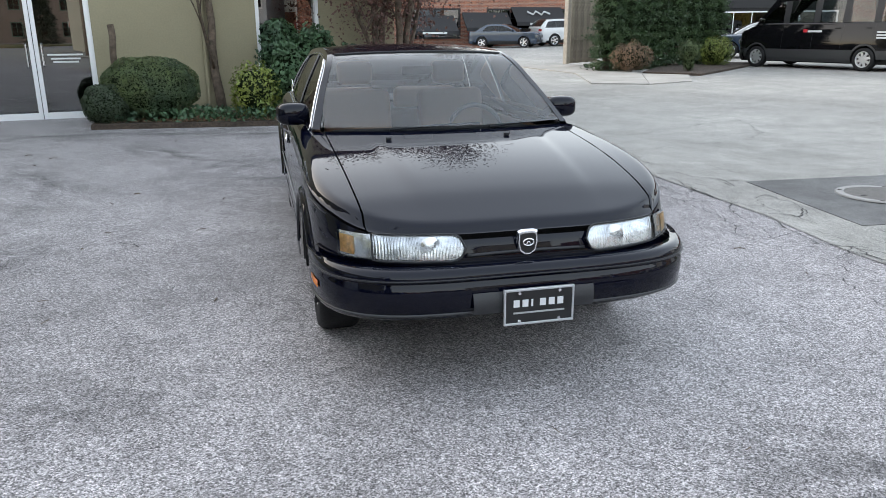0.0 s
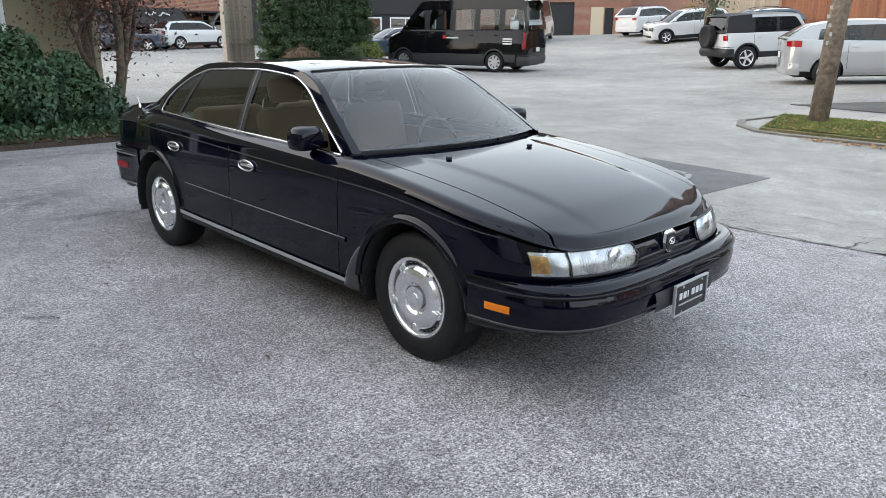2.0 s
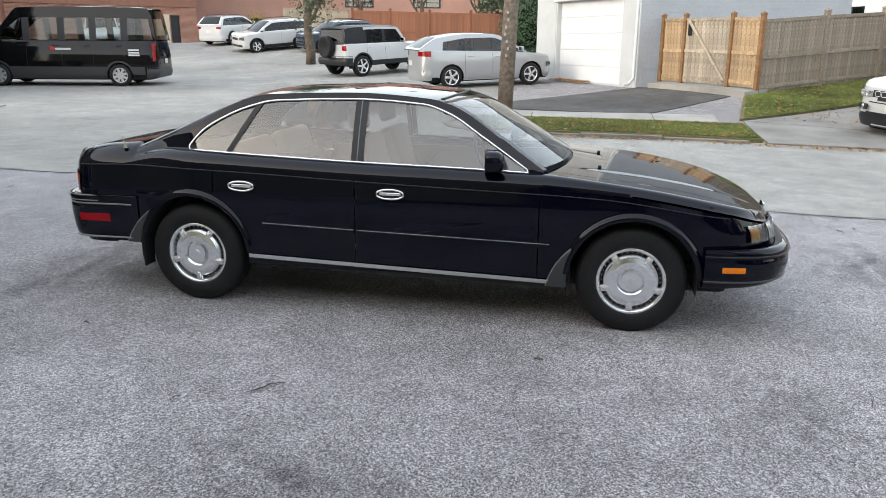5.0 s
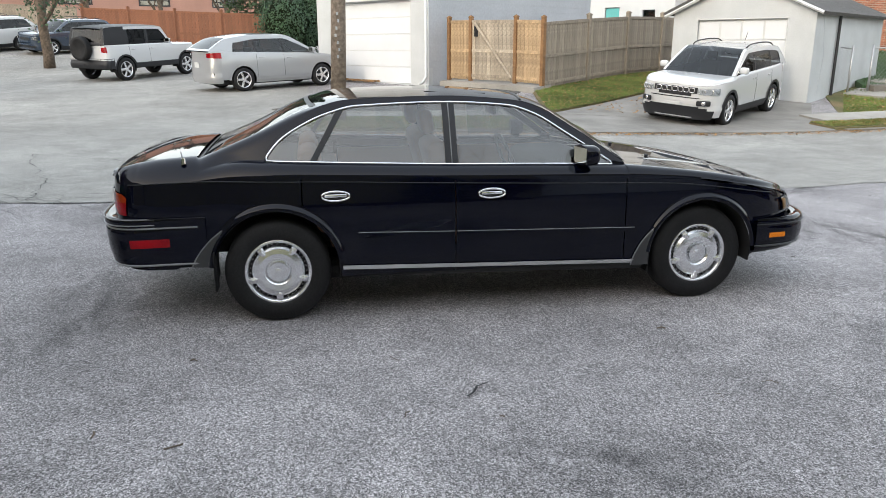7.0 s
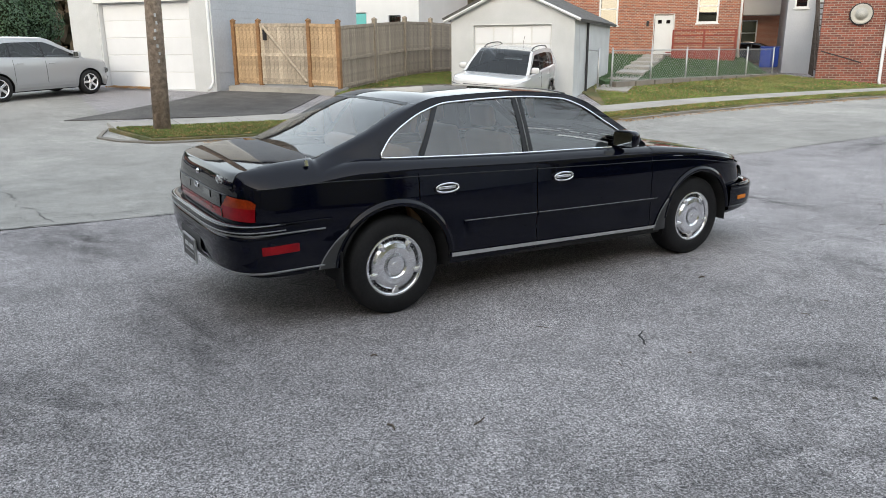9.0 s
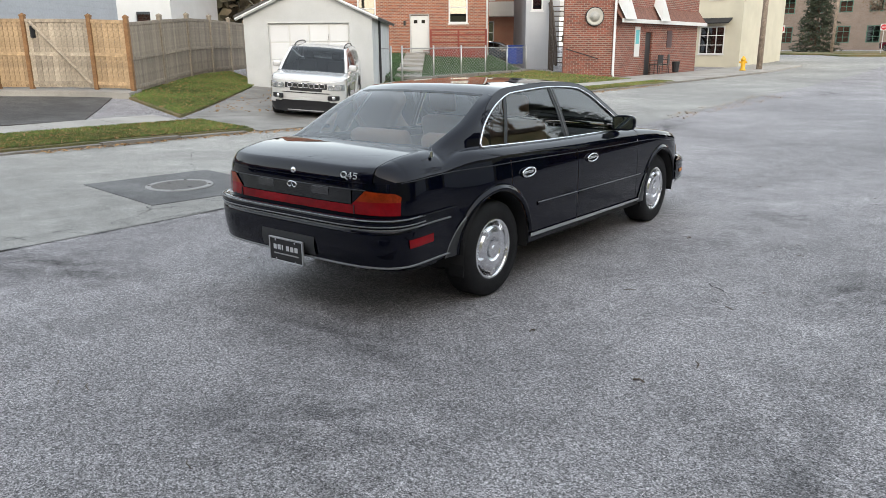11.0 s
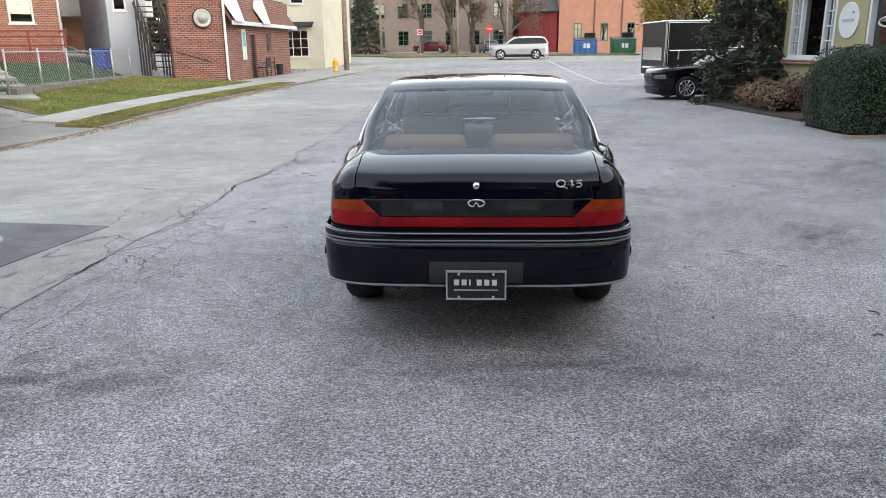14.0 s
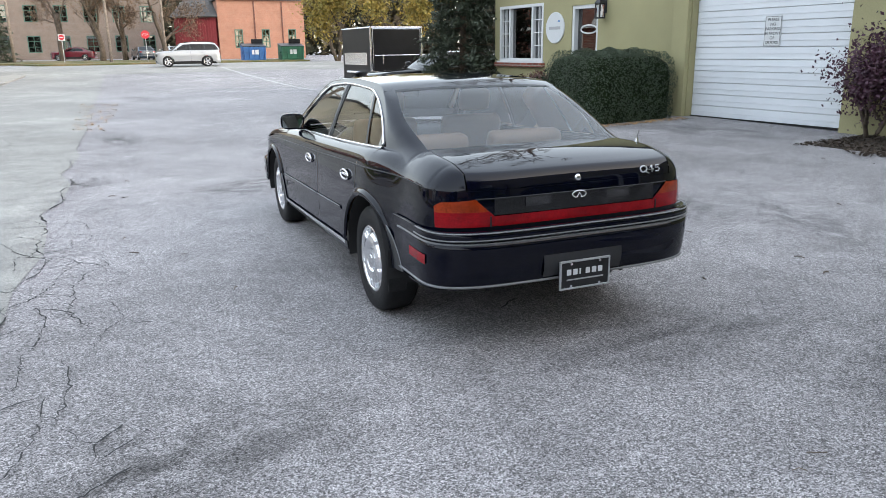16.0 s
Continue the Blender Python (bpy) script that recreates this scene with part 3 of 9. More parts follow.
for k, (x, y, rx, ry, turn) in enumerate(STAINS_AND_SHADE):
    stain(x, y, rx, ry, turn, OIL if k % 3 == 0 else DAMP_SHADE, "dark oil stain soaked into the asphalt" if k % 3 == 0 else "faint dark patch of damp and painted shade on the asphalt")

DIRT = stain_mat("brown_dirt", (0.11, 0.085, 0.06), 0.75)
for x, y, rx, ry, turn in ((8.75, -7.0, .5, 3.0, 6), (9.6, -5.2, .5, .9, 20), (9.7, -9.4, .5, .8, -10), (8.75, -2.0, .22, 2.3, 4)):
    stain(x, y, rx, ry, turn, DIRT, "brown dirt washed along the kerb")

# ---- vehicles: faces -Y, right side at -X, origin on the ground between the axles ----
class Shell:
    def __init__(self, W, top, front, rear, axles, rail, dlo, sill=0.30, tyre=0.33, arch=0.38, zm=0.68, up=0.05, low=0.05, k=0.5, inset=0.03, r=0.05, crown=0.04, cowl=-0.9, deck=None, bulge=0.01, track=None, taper=0.0):
        self.taper = taper
        self.W, self.top, self.sill, self.axles, self.tyre, self.arch = W, crv(*top), sill, axles, tyre, arch
        self.fyc, self.fn, self.nose = front[0], front[1], crv(*front[2])
        self.ryc, self.rn, self.tail = rear[0], rear[1], crv(*rear[2])
        self.zm, self.up, self.low, self.k, self.inset, self.r, self.crown = zm, up, low, k, inset, r, crown
        self.rail, self.dlo, self.railpts, self.dlopts = crv(*rail), crv(*dlo), rail, dlo
        self.cowl, self.deck, self.bulge = cowl, deck, bulge
        self.track, self.hug = track or W - 0.11, 0.22
        self.rad, self.rf, self.tuck = (lambda y: self.r), self.r, (lambda y: 0.0)
        self.arches = [(a, tyre, arch) for a in axles]

    def wide(self, z):
        return self.W - self.up * max(0.0, (z - self.zm) / 0.4) ** 2 - self.low * max(0.0, (self.zm - 0.3 - z) / 0.2) ** 2

    def side(self, y, z):
        w = self.wide(z)
        if self.taper and y > self.ryc - .6:
            t = min(1.0, (y - self.ryc + .6) / .6)
            w *= 1 - self.taper * t * t * (3 - 2 * t)
        if y < self.fyc:
            t = min(1.0, (self.fyc - y) / (self.fyc - self.nose(z)))
            return w * (1 - t**self.fn) ** (1 / self.fn)
        if y > self.ryc:
            t = min(1.0, (y - self.ryc) / (self.tail(z) - self.ryc))
            return w * (1 - t**self.rn) ** (1 / self.rn)
        return w

    def wrap(self, end, p, z, off=0.0):
        """Round the front ('f') or rear ('r'): p from -1 to 1 is a quarter turn each way from the middle."""
        n = self.fn if end == "f" else self.rn
        yc = self.fyc if end == "f" else self.ryc
        d = (yc - self.nose(z)) if end == "f" else (self.tail(z) - yc)
        w = self.wide(z) * (1 - self.taper if end == "r" else 1)
        sg = -1 if end == "f" else 1
        if abs(p) > 1:
            y = yc - sg * (abs(p) - 1)
            return (math.copysign(self.side(y, z) + (.009 if off > .03 else off), p), y, z)
        th = p * math.pi / 2
        s, c = math.sin(th), math.cos(th)
        x = w * math.copysign(abs(s) ** (2 / n), s)
        q = max(c, 0.0) ** (2 / n)
        nx, ny = math.copysign(abs(x / w) ** (n - 1), x) / w, q ** (n - 1) / d
        g = math.hypot(nx, ny) or 1
        off *= self.hug + (1 - self.hug) * abs(ny) / g if off > 0.03 else 1
        return (x + off * nx / g, yc + sg * (d * q + off * ny / g), z)

    def wrap_at(self, end, x=None, y=None, z=0.6):
        """The turn p at which the front or rear lies at x, or at y."""
        n = self.fn if end == "f" else self.rn
        if x is not None:
            return math.copysign(math.asin(min(1, abs(x) / (self.wide(z) * (1 - self.taper if end == "r" else 1))) ** (n / 2)) * 2 / math.pi, x)
        yc = self.fyc if end == "f" else self.ryc
        if (y > yc) if end == "f" else (y < yc):
            return 1 + abs(y - yc)
        d = (yc - self.nose(z)) if end == "f" else (self.tail(z) - yc)
        return math.acos(min(1, abs(y - yc) / d) ** (n / 2)) * 2 / math.pi

    def turns(self, end, y_end, n=90, z=0.6):
        """Even steps round the front or rear, from side to side."""
        w = self.wide(z) * (1 - self.taper if end == "r" else 1)
        yk = self.face(end, w * .9, z)
        half = [self.wrap_at(end, x=w * .9 * k / (n // 3), z=z) for k in range(n // 3)] + [self.wrap_at(end, y=yk + (y_end - yk) * (k / (n // 6)) ** 1.6, z=z) for k in range(n // 6 + 1)]
        return [-p for p in half[:0:-1]] + half

    def topz(self, x, y):
        w = max(self.side(y, self.top(y) - self.r), 1e-3)
        return self.top(y) + self.crown * max(0, 1 - (x / self.W) ** 2)

    def face(self, end, x, z):
        w = self.wide(z) * (1 - self.taper if end == "r" else 1)
        if end == "f":
            return self.fyc - (self.fyc - self.nose(z)) * max(0, 1 - min(1, abs(x) / w) ** self.fn) ** (1 / self.fn)
        return self.ryc + (self.tail(z) - self.ryc) * max(0, 1 - min(1, abs(x) / w) ** self.rn) ** (1 / self.rn)

    def lid(self, x, y, end):
        """Hood or deck surface with its rounded rim."""
        z = self.topz(x, y)
        R = self.rad(y)
        dx = max(0.0, self.side(y, z - R) - abs(x))
        rf = self.rf if end == "f" else self.r
        dy = max(0.0, (y - self.face("f", x, z - rf)) if end == "f" else (self.face("r", x, z - rf) - y))
        a, b = 1 - min(1, dx / R), 1 - min(1, dy / rf)
        t = min(1.0, math.hypot(a, b))
        if t > 0:
            z -= (R * a + rf * b) / (a + b) * (1 - math.sqrt(1 - t * t))
        return (x, y, z)

    def edge(self, y):
        """Top of the flank, where the rounded rim begins."""
        return self.top(y) - self.rad(y)

    def low_edge(self, y):
        z = self.sill
        for a, az, R in self.arches:
            if abs(y - a) < R:
                z = max(z, az + math.sqrt(R**2 - (y - a) ** 2))
        return z

    def columns(self, y0, y1, n):
        ys = set(lin(y0, y1, n))
        for a, az, R in self.arches:
            for t in lin(-1, 1, 25):
                y = a + R * math.sin(t * math.pi / 2)
                if y0 < y < y1:
                    ys.add(y)
            for y in (a - R - 0.002, a + R + 0.002):
                if y0 < y < y1:
                    ys.add(y)
        return sorted(ys)

    def flank(self, y0, y1, sg, lo=None, hi=None, off=0.0, n=24, m=12, bm=None):
        lo, hi = lo or self.low_edge, hi or self.edge
        def fn(y, v):
            a, b = lo(y), hi(y)
            z = a + (b - a) * v
            return (sg * (self.side(y, z) + off), y, z)
        return sheet(fn, self.columns(y0, y1, n), lin(0, 1, m), bm)

    def gx(self, y, z):
        zb = self.top(y)
        s = max(0.0, z - zb)
        return self.side(min(max(y, self.fyc), self.ryc), zb) - self.inset - self.tuck(y) - self.k * s + self.bulge * math.sin(min(1, s / 0.4) * math.pi)

    def upper(self, y0, y1, sg, lo, hi, off=0.0, n=30, m=6, bm=None):
        def fn(y, v):
            a, b = lo(y), hi(y)
            z = a + (b - a) * v
            return (sg * (self.gx(y, z) + off), y, z)
        return sheet(fn, lin(y0, y1, n), lin(0, 1, m), bm)

    def cross(self, ys, us, crown, bow, lift=0.0):
        def fn(y, u):
            z = self.rail(y)
            x = self.gx(y, z) * u
            return (x, y - bow(y) * (1 - u * u), z + crown(y) * (1 - abs(u) ** 2.4) + lift)
        return sheet(fn, ys, us)


def rim_disc(r, style):
    """The face of a wheel, towards +x."""
    bm = bmesh.new()
    if style == "notched":
        lathe([(0.001, 0.024), (r * 0.10, 0.024), (r * 0.30, 0.024), (r * 0.31, -0.006), (r * 0.35, -0.006), (r * 0.365, 0.012), (r * 0.42, 0.022), (r * 0.60, 0.027), (r * 0.74, 0.020), (r * 0.80, 0.006), (r * 0.815, -0.004), (r * 0.815, -0.04)], 60, bm)
        for k in range(5):
            m = Matrix.Rotation(2 * math.pi * k / 5 + math.pi, 4, "X")
            box(-0.03, 0.020, -r * 0.11, r * 0.11, r * 0.62, r * 0.93, 0.010, bm, m)
            box(0.012, 0.030, -r * 0.065, r * 0.065, r * 0.66, r * 0.87, 0.008, bm, m)
            for q in range(-2, 3):
                a = Matrix.Rotation(2 * math.pi * (k + .5 + q * .14) / 5 + math.pi, 4, "X")
                box(-0.03, -0.012, -r * 0.016, r * 0.016, r * 0.85, r * 0.885, 0.0, bm, a)
        lathe([(0.001, 0.031), (r * 0.06, 0.031), (r * 0.13, 0.029), (r * 0.135, 0.024)], 20, bm)
    else:
        lathe([(0.001, 0.012), (r * 0.2, 0.012), (r * 0.22, 0.004), (r * 0.24, -0.02)], 24, bm)
        n = {"five": 5, "ten": 10, "cap": 8}[style]
        for k in range(n):
            m = Matrix.Rotation(2 * math.pi * k / n + 0.3, 4, "X")
            w = r * {5: 0.15, 10: 0.07, 8: 0.17}[n]
            box(-0.022, 0.006, -w, w, r * 0.15, r * 0.95, 0.006, bm, m)
    return bm


def wheel(parent, x, y, tyre, rim, width, style, sg, rimmat=None, label="silver alloy rim", lift=0.0):
    w = part("wheel", lathe([(rim * 1.0, -width * 0.32), (rim * 1.02, -width / 2), (tyre * 0.93, -width / 2), (tyre * 0.985, -width * 0.40), (tyre, -width * 0.28), (tyre, width * 0.28), (tyre * 0.985, width * 0.40), (tyre * 0.93, width / 2), (rim * 1.10, width / 2 + 0.004), (rim * 1.03, width / 2 - 0.004), (rim, width * 0.32)], 56), RUBBER, parent, "black rubber tyre", True, pose(sg * x, y, tyre + lift, 0, 0, 0 if sg > 0 else 180))
    o = width / 2 - 0.012
    part("rim_ring", lathe([(rim * 1.04, o + 0.006), (rim * 1.0, o + 0.012), (rim * 0.95, o + 0.004), (rim * 0.915, o - 0.010), (rim * 0.90, o - 0.09)], 48), rimmat or ALLOY, w, smooth=True)
    part("rim_face", rim_disc(rim, style), rimmat or ALLOY, w, label, False, pose(o - 0.008, 0, 0))
    part("brake_disc", lathe([(0.001, o - 0.06), (rim * 0.9, o - 0.06)], 24), DARK, w)
    return w


def seat(parent, x, y, z, w=0.5, headrest=True, material=None):
    bm = box(-w / 2, w / 2, -0.26, 0.24, 0, 0.16, 0.05)
    s = part("seat", bm, material or LEATHER, parent, "", True, pose(x, y, z))
    part("backrest", box(-w / 2, w / 2, -0.07, 0.07, 0, 0.56, 0.05), material or LEATHER, s, "", True, pose(0, 0.24, 0.12, -14))
    if headrest:
        part("headrest", box(-0.13, 0.13, -0.045, 0.045, 0, 0.17, 0.04), material or LEATHER, s, "", True, pose(0, 0.40, 0.70, -10))
    return s


def plates(parent, y, z, x=0.0, turn=0, lettered=True, frame_mat=None):
    """A dealer's plate: black, with a pale frame and plain bars for its writing."""
    p = part("number_plate", box(-0.152, 0.152, -0.006, 0.006, -0.076, 0.076, 0.003), BLACKSIGN, parent, "black dealer plate in a pale frame", False, pose(x, y, z, 0, 0, turn))
    bm = bmesh.new()
    for a, b, c, d in ((-0.158, 0.158, 0.070, 0.080), (-0.158, 0.158, -0.080, -0.070), (-0.158, -0.149, -0.07, 0.07), (0.149, 0.158, -0.07, 0.07)):
        box(a, b, -0.011, 0.004, c, d, 0.002, bm)
    part("plate_frame", bm, frame_mat or STRIP_PALE, p, smooth=False)
    for k in range(6):
        x0 = -0.115 + k * 0.0395
        part("name_bar", box(x0, x0 + (0.008 if k == 2 else 0.026), -0.009, -0.006, 0.0, 0.031), PALEBAR, p)
    part("name_line", box(-0.115, 0.115, -0.009, -0.006, -0.030, -0.023), GREYBAR, p)
    for a in (-0.09, 0.09):
        for c in (-0.062, 0.062):
            part("bolt", cyl((a, -0.007, c), (a, -0.012, c), 0.007, n=10), CHROME, p)
    return p


SILL = mat("bright_sill_strip", (0.5, 0.505, 0.515), 0.25, 0.6)
FLARE = mat("dark_grey_flare", (0.03, 0.031, 0.034), 0.4)
PALEBAR = mat("pale_lettering", (0.62, 0.63, 0.65), 0.5)
GREYBAR = mat("grey_lettering", (0.35, 0.35, 0.36), 0.5)
STRIP_PALE = mat("pale_plate_frame", (0.5, 0.51, 0.53), 0.35, 0.6)
PLASTIC = mat("grey_bumper_plastic", (0.022, 0.023, 0.026), 0.5, grain=(150, 0.15))


def mirrors(car, sh, y, z, out, paint, size=(0.20, 0.11, 0.13)):
    for sg in (1, -1):
        x = sh.side(y, sh.top(y)) - 0.02
        bm = bmesh.new()
        bmesh.ops.create_uvsphere(bm, u_segments=20, v_segments=12, radius=0.5)
        for v in bm.verts:
            v.co = [math.copysign(abs(2 * c) ** 0.62, c) / 2 for c in v.co]
            if v.co.y > 0.25:
                v.co.y = 0.25
        bmesh.ops.scale(bm, vec=(size[0], size[1] * 1.3, size[2]), verts=bm.verts)
        mr = part("wing_mirror", bm, paint, car, "", True, pose(sg * (x + out), y, z, 0, 0, -sg * 8))
        part("mirror_glass", box(-size[0] * 0.42, size[0] * 0.42, size[1] * 0.325, size[1] * 0.335, -size[2] * 0.38, size[2] * 0.38), MIRRORGLASS, mr)
        part("mirror_arm", box(-0.05, 0.05, -0.03, 0.03, -0.02, 0.02, 0.01), paint, mr, "", True, pose(-sg * size[0] * 0.5, 0, -size[2] * 0.35))


def main_car():
    car = thing("sedan", "glossy black four-door sedan with alloy wheels parked on the lot", "car")
    sh = Shell(0.895, [(-2.42, .650), (-2.29, .700), (-2.144, .752), (-2.0, .802), (-1.6, .885), (-1.2, .936), (-.85, .968), (-.3, .988), (.3, 1.003), (1.0, 1.03), (1.5, 1.052), (1.9, 1.066), (2.1, 1.057), (2.25, 1.036), (2.38, 1.003), (2.47, .975)],
               (-1.42, 3.5, [(.35, -2.325), (.56, -2.325), (.64, -2.312), (.70, -2.28), (1.0, -2.11)]), (1.98, 4.6, [(.3, 2.41), (.7, 2.445), (.85, 2.45), (1.05, 2.42)]), (-1.4375, 1.4375),
               [(-.88, .985), (-.55, 1.205), (-.30, 1.352), (-.12, 1.398), (.35, 1.428), (.95, 1.412), (1.2, 1.352), (1.55, 1.200), (1.90, 1.060)],
               [(-.79, .985), (-.50, 1.172), (-.27, 1.31), (-.10, 1.362), (.35, 1.388), (.90, 1.372), (1.10, 1.325), (1.28, 1.245), (1.40, 1.165), (1.475, 1.075)],
               sill=.32, tyre=.335, arch=.385, crown=0.022, cowl=-.9, deck=1.8, k=.45, inset=.075, r=0.055, taper=.078)
    sh.arches = [(-1.4375, .340, .388), (1.4375, .368, .396)]
    sh.hug, sh.rf = .12, .028
    sh.rad = crv((-2.5, .055), (-1.4, .055), (-.9, .075), (-.3, .085), (1.2, .09), (1.7, .135), (1.8, .145), (2.5, .145))
    sh.tuck = crv((1.0, 0), (1.45, .004), (1.9, .025))
    cl = crv((-2.05, .735), (-1.2, .845), (-.3, .876), (.32, .898), (1.2, .932), (1.8, .944), (2.1, .940), (2.34, .930), (2.5, .928))
    crown = crv((-.88, .0), (-.5, .012), (-.15, .020), (.4, .024), (1.0, .022), (1.5, .012), (1.9, .0))
    bow = crv((-.88, .17), (-.3, .09), (-.1, .05), (.3, 0), (.8, -.02), (1.1, -.05), (1.9, -.015))
    glass_w = crv((1.14, .885), (1.4, .90), (1.9, .915))
    ease = lambda a, b, y: (lambda t: t * t * (3 - 2 * t))(min(1.0, max(0.0, (y - a) / (b - a))))
    def rear_at(y, s, lift=0.0):
        """A point of the rear slope, s from -1 to 1 from rail to rail."""
        z = sh.rail(y)
        return Vector((sh.gx(y, z) * s, y - bow(y) * (1 - s * s), z + crown(y) * (1 - abs(s) ** 2.4) + lift))
    def lid_seam(y):
        return crv((1.9, rear_at(1.9, glass_w(1.9)).x), (2.05, .652), (2.24, .640))(y)
    def bez(a, b, c, d, v):
        w = 1 - v
        return a * w**3 + b * (3 * w * w * v) + c * (3 * w * v * v) + d * v**3
    def belt_z(y):
        e = ease(1.484, 1.75, y)
        return sh.edge(y) * (1 - e) + cl(y) * e
    pillar_soft = lambda y: .065 * ease(1.10, 1.50, y) + .0005
    def quarter(rim, inner, y, v):
        """From the crease up over the shoulder into the pillar, and further back on to the deck."""
        up = max(0.0, inner.z - sh.topz(.7, y))
        out = Vector((rim.x - inner.x, rim.y - inner.y, 0))
        b = bez(rim, rim + Vector((0, 0, .040)) - out * .08, inner + out * (.50 - .25 * min(1, up / .2)) - Vector((0, 0, .004 + .70 * up)), inner, v)
        if y > 1.975:
            return b
        zt, zr = sh.top(y), sh.rail(y)
        if v < .35:
            th = v / .35 * math.pi / 2
            xs, xg = rim.x, sh.gx(y, zt) - .004
            a = Vector((xs - (xs - xg) * (1 - math.cos(th)), y, rim.z + (zt - rim.z) * math.sin(th)))
        else:
            soft = min(pillar_soft(y), max(0.0, (zr - zt) * .6))
            z1 = zr - soft
            if v < .75:
                z = zt + (z1 - zt) * (v - .35) / .4
                a = Vector((sh.gx(y, z), y, z))
            else:
                w = (v - .75) / .25
                a = Vector((sh.gx(y, z1), y, z1)) * (1 - w) ** 2 + Vector((sh.gx(y, zr), y, zr)) * (2 * w * (1 - w)) + inner * w * w
        return a.lerp(b, ease(1.58, 1.97, y))
    # flanks, panel by panel
    for sg, hand in ((-1, "right"), (1, "left")):
        part("front_fender", sh.flank(-2.0, -.872, sg, n=30), PAINT, car, "", True)
        d = part("front_door", sh.flank(-.864, .292, sg, n=24), PAINT, car, "", True)
        e = part("rear_door", sh.flank(.300, 1.262, sg, n=20), PAINT, car, "", True)
        part("rear_fender", sh.flank(1.270, 2.05, sg, lambda y: max(sh.low_edge(y), .43 if y > 1.6 else 0), belt_z, n=30), PAINT, car, "", True)
        for dd, y in ((d, .06), (e, 1.06)):
            z = .826 if dd is d else .842
            x = sh.side(y, z)
            h = part("handle", tube([(sg * (x + .012), y + .088 * math.cos(t), z + .030 * math.sin(t)) for t in lin(0, 2 * math.pi, 33)[:-1]], .007, 8, closed=True), CHROME, dd, "oval chrome handle surround", True)
            cup = bmesh.new()
            vs = [cup.verts.new((sg * (x + .004), y + .085 * math.cos(t), z + .028 * math.sin(t))) for t in lin(0, 2 * math.pi, 25)[:-1]]
            cup.faces.new(vs)
            part("handle_cup", cup, DARK, h)
            part("handle_bar", box(sg * (x + .006) - .008, sg * (x + .006) + .008, y - .070, y + .070, z - .009, z + .013, .006), CHROME, h, "", True)
        # mouldings and sill
        for dd, y0, y1, z0, z1 in ((d, -.935, .289, .542, .572), (e, .303, .925, .572, .590)):
            zz = crv((y0, z0), (y1, z1))
            part("side_moulding", sh.flank(y0, y1, sg, lambda y: zz(y) - .013, lambda y: zz(y) + .013, .009, 14, 4), PAINT, dd, "", True)
            part("moulding_strip", tube([(sg * (sh.side(y, zz(y)) + .008), y, zz(y) + .014) for y in lin(y0, y1, 14)], .0035, 5), STRIP, dd, "", True)
        part("sill", sh.flank(-1.02, 1.04, sg, lambda y: .255 + .03 * (y + 1), lambda y: .318 + .031 * (y + 1), -.012, 20, 4), DARK, car, "", True)
        part("sill_strip", sh.flank(-1.0, 1.03, sg, lambda y: .304 + .031 * (y + 1), lambda y: .330 + .031 * (y + 1), .012, 20, 4), SILL, car, "grey sill strip", True)
        # grey flares behind the wheels
        for (a, az, R), ztop, zlow in zip(sh.arches, (.545, .655), (.29, .41)):
            def flare(u, v, a=a, az=az, R=R, ztop=ztop, zlow=zlow, sg=sg):
                z = zlow + (ztop - zlow) * v
                y0 = a + math.sqrt(max(0.0, (R + .004) ** 2 - (z - az) ** 2))
                y = y0 + (.105 * (1 - v) ** 0.8 + .022) * u
                return (sg * (sh.side(y, max(z, .33)) + .016 * math.sin(math.pi * (.15 + .7 * u)) + .002), y, z)
            part("wheel_flare", sheet(flare, lin(0, 1, 6), lin(0, 1, 14)), FLARE, car, "grey flare behind the wheel", True)
            part("flare_edge", tube([flare(1, v) for v in lin(0, 1, 12)], .004, 5), STRIP, car, "", True)
            y_ = a + R - .012
            part("mud_flap", box(min(sg * .76, sg * .875), max(sg * .76, sg * .875), y_ - .006, y_ + .006, .225 if a < 0 else .25, zlow + .10, .004), RUBBER, car)
            def lip(u, v, a=a, az=az, R=R, sg=sg):
                t = u * math.pi * .98 + math.pi * .01
                q = R - .006 + .056 * v
                y, z = a + q * math.cos(t), az + q * math.sin(t)
                return (sg * (sh.side(y, z) + .020 * math.sin(min(1, v * 1.1 + .12) * math.pi) + .001), y, z)
            part("wheel_arch_lip", sheet(lip, lin(0.02, .98, 36), lin(0, 1, 9)), PAINT, car, "", True)
            part("wheel_well", sheet(lambda u, v: (sg * (.60 + .285 * v), a + (R - .004) * math.cos(u * math.pi), az + (R - .004) * math.sin(u * math.pi)), lin(-.06, 1.06, 30), [0, 1]), DARK, car, "", True)
        # body crease
        part("crease_strip", tube([(sg * (sh.side(y, cl(y)) + .0005), y, cl(y)) for y in lin(-1.98, 2.3, 60)], .0035, 6), TRIM, car, "", True)
        # side windows
        belt = lambda y: sh.top(y) + .004
        for nm, y0, y1 in (("front_window", -.785, .262),):
            part(nm, sh.upper(y0, y1, sg, belt, lambda y: max(sh.dlo(y) - .006, belt(y) + .001), -.004, 26, 5), SIDEGLASS, d if y0 < 0 else e, "tinted window glass", True)
        part("window_pillar", sh.upper(.262, .345, sg, belt, lambda y: sh.dlo(y), .002, 4, 5), TRIM, car, "", True)
        slant = lambda z, o: 1.19 - .60 * (z - 1.04) + o
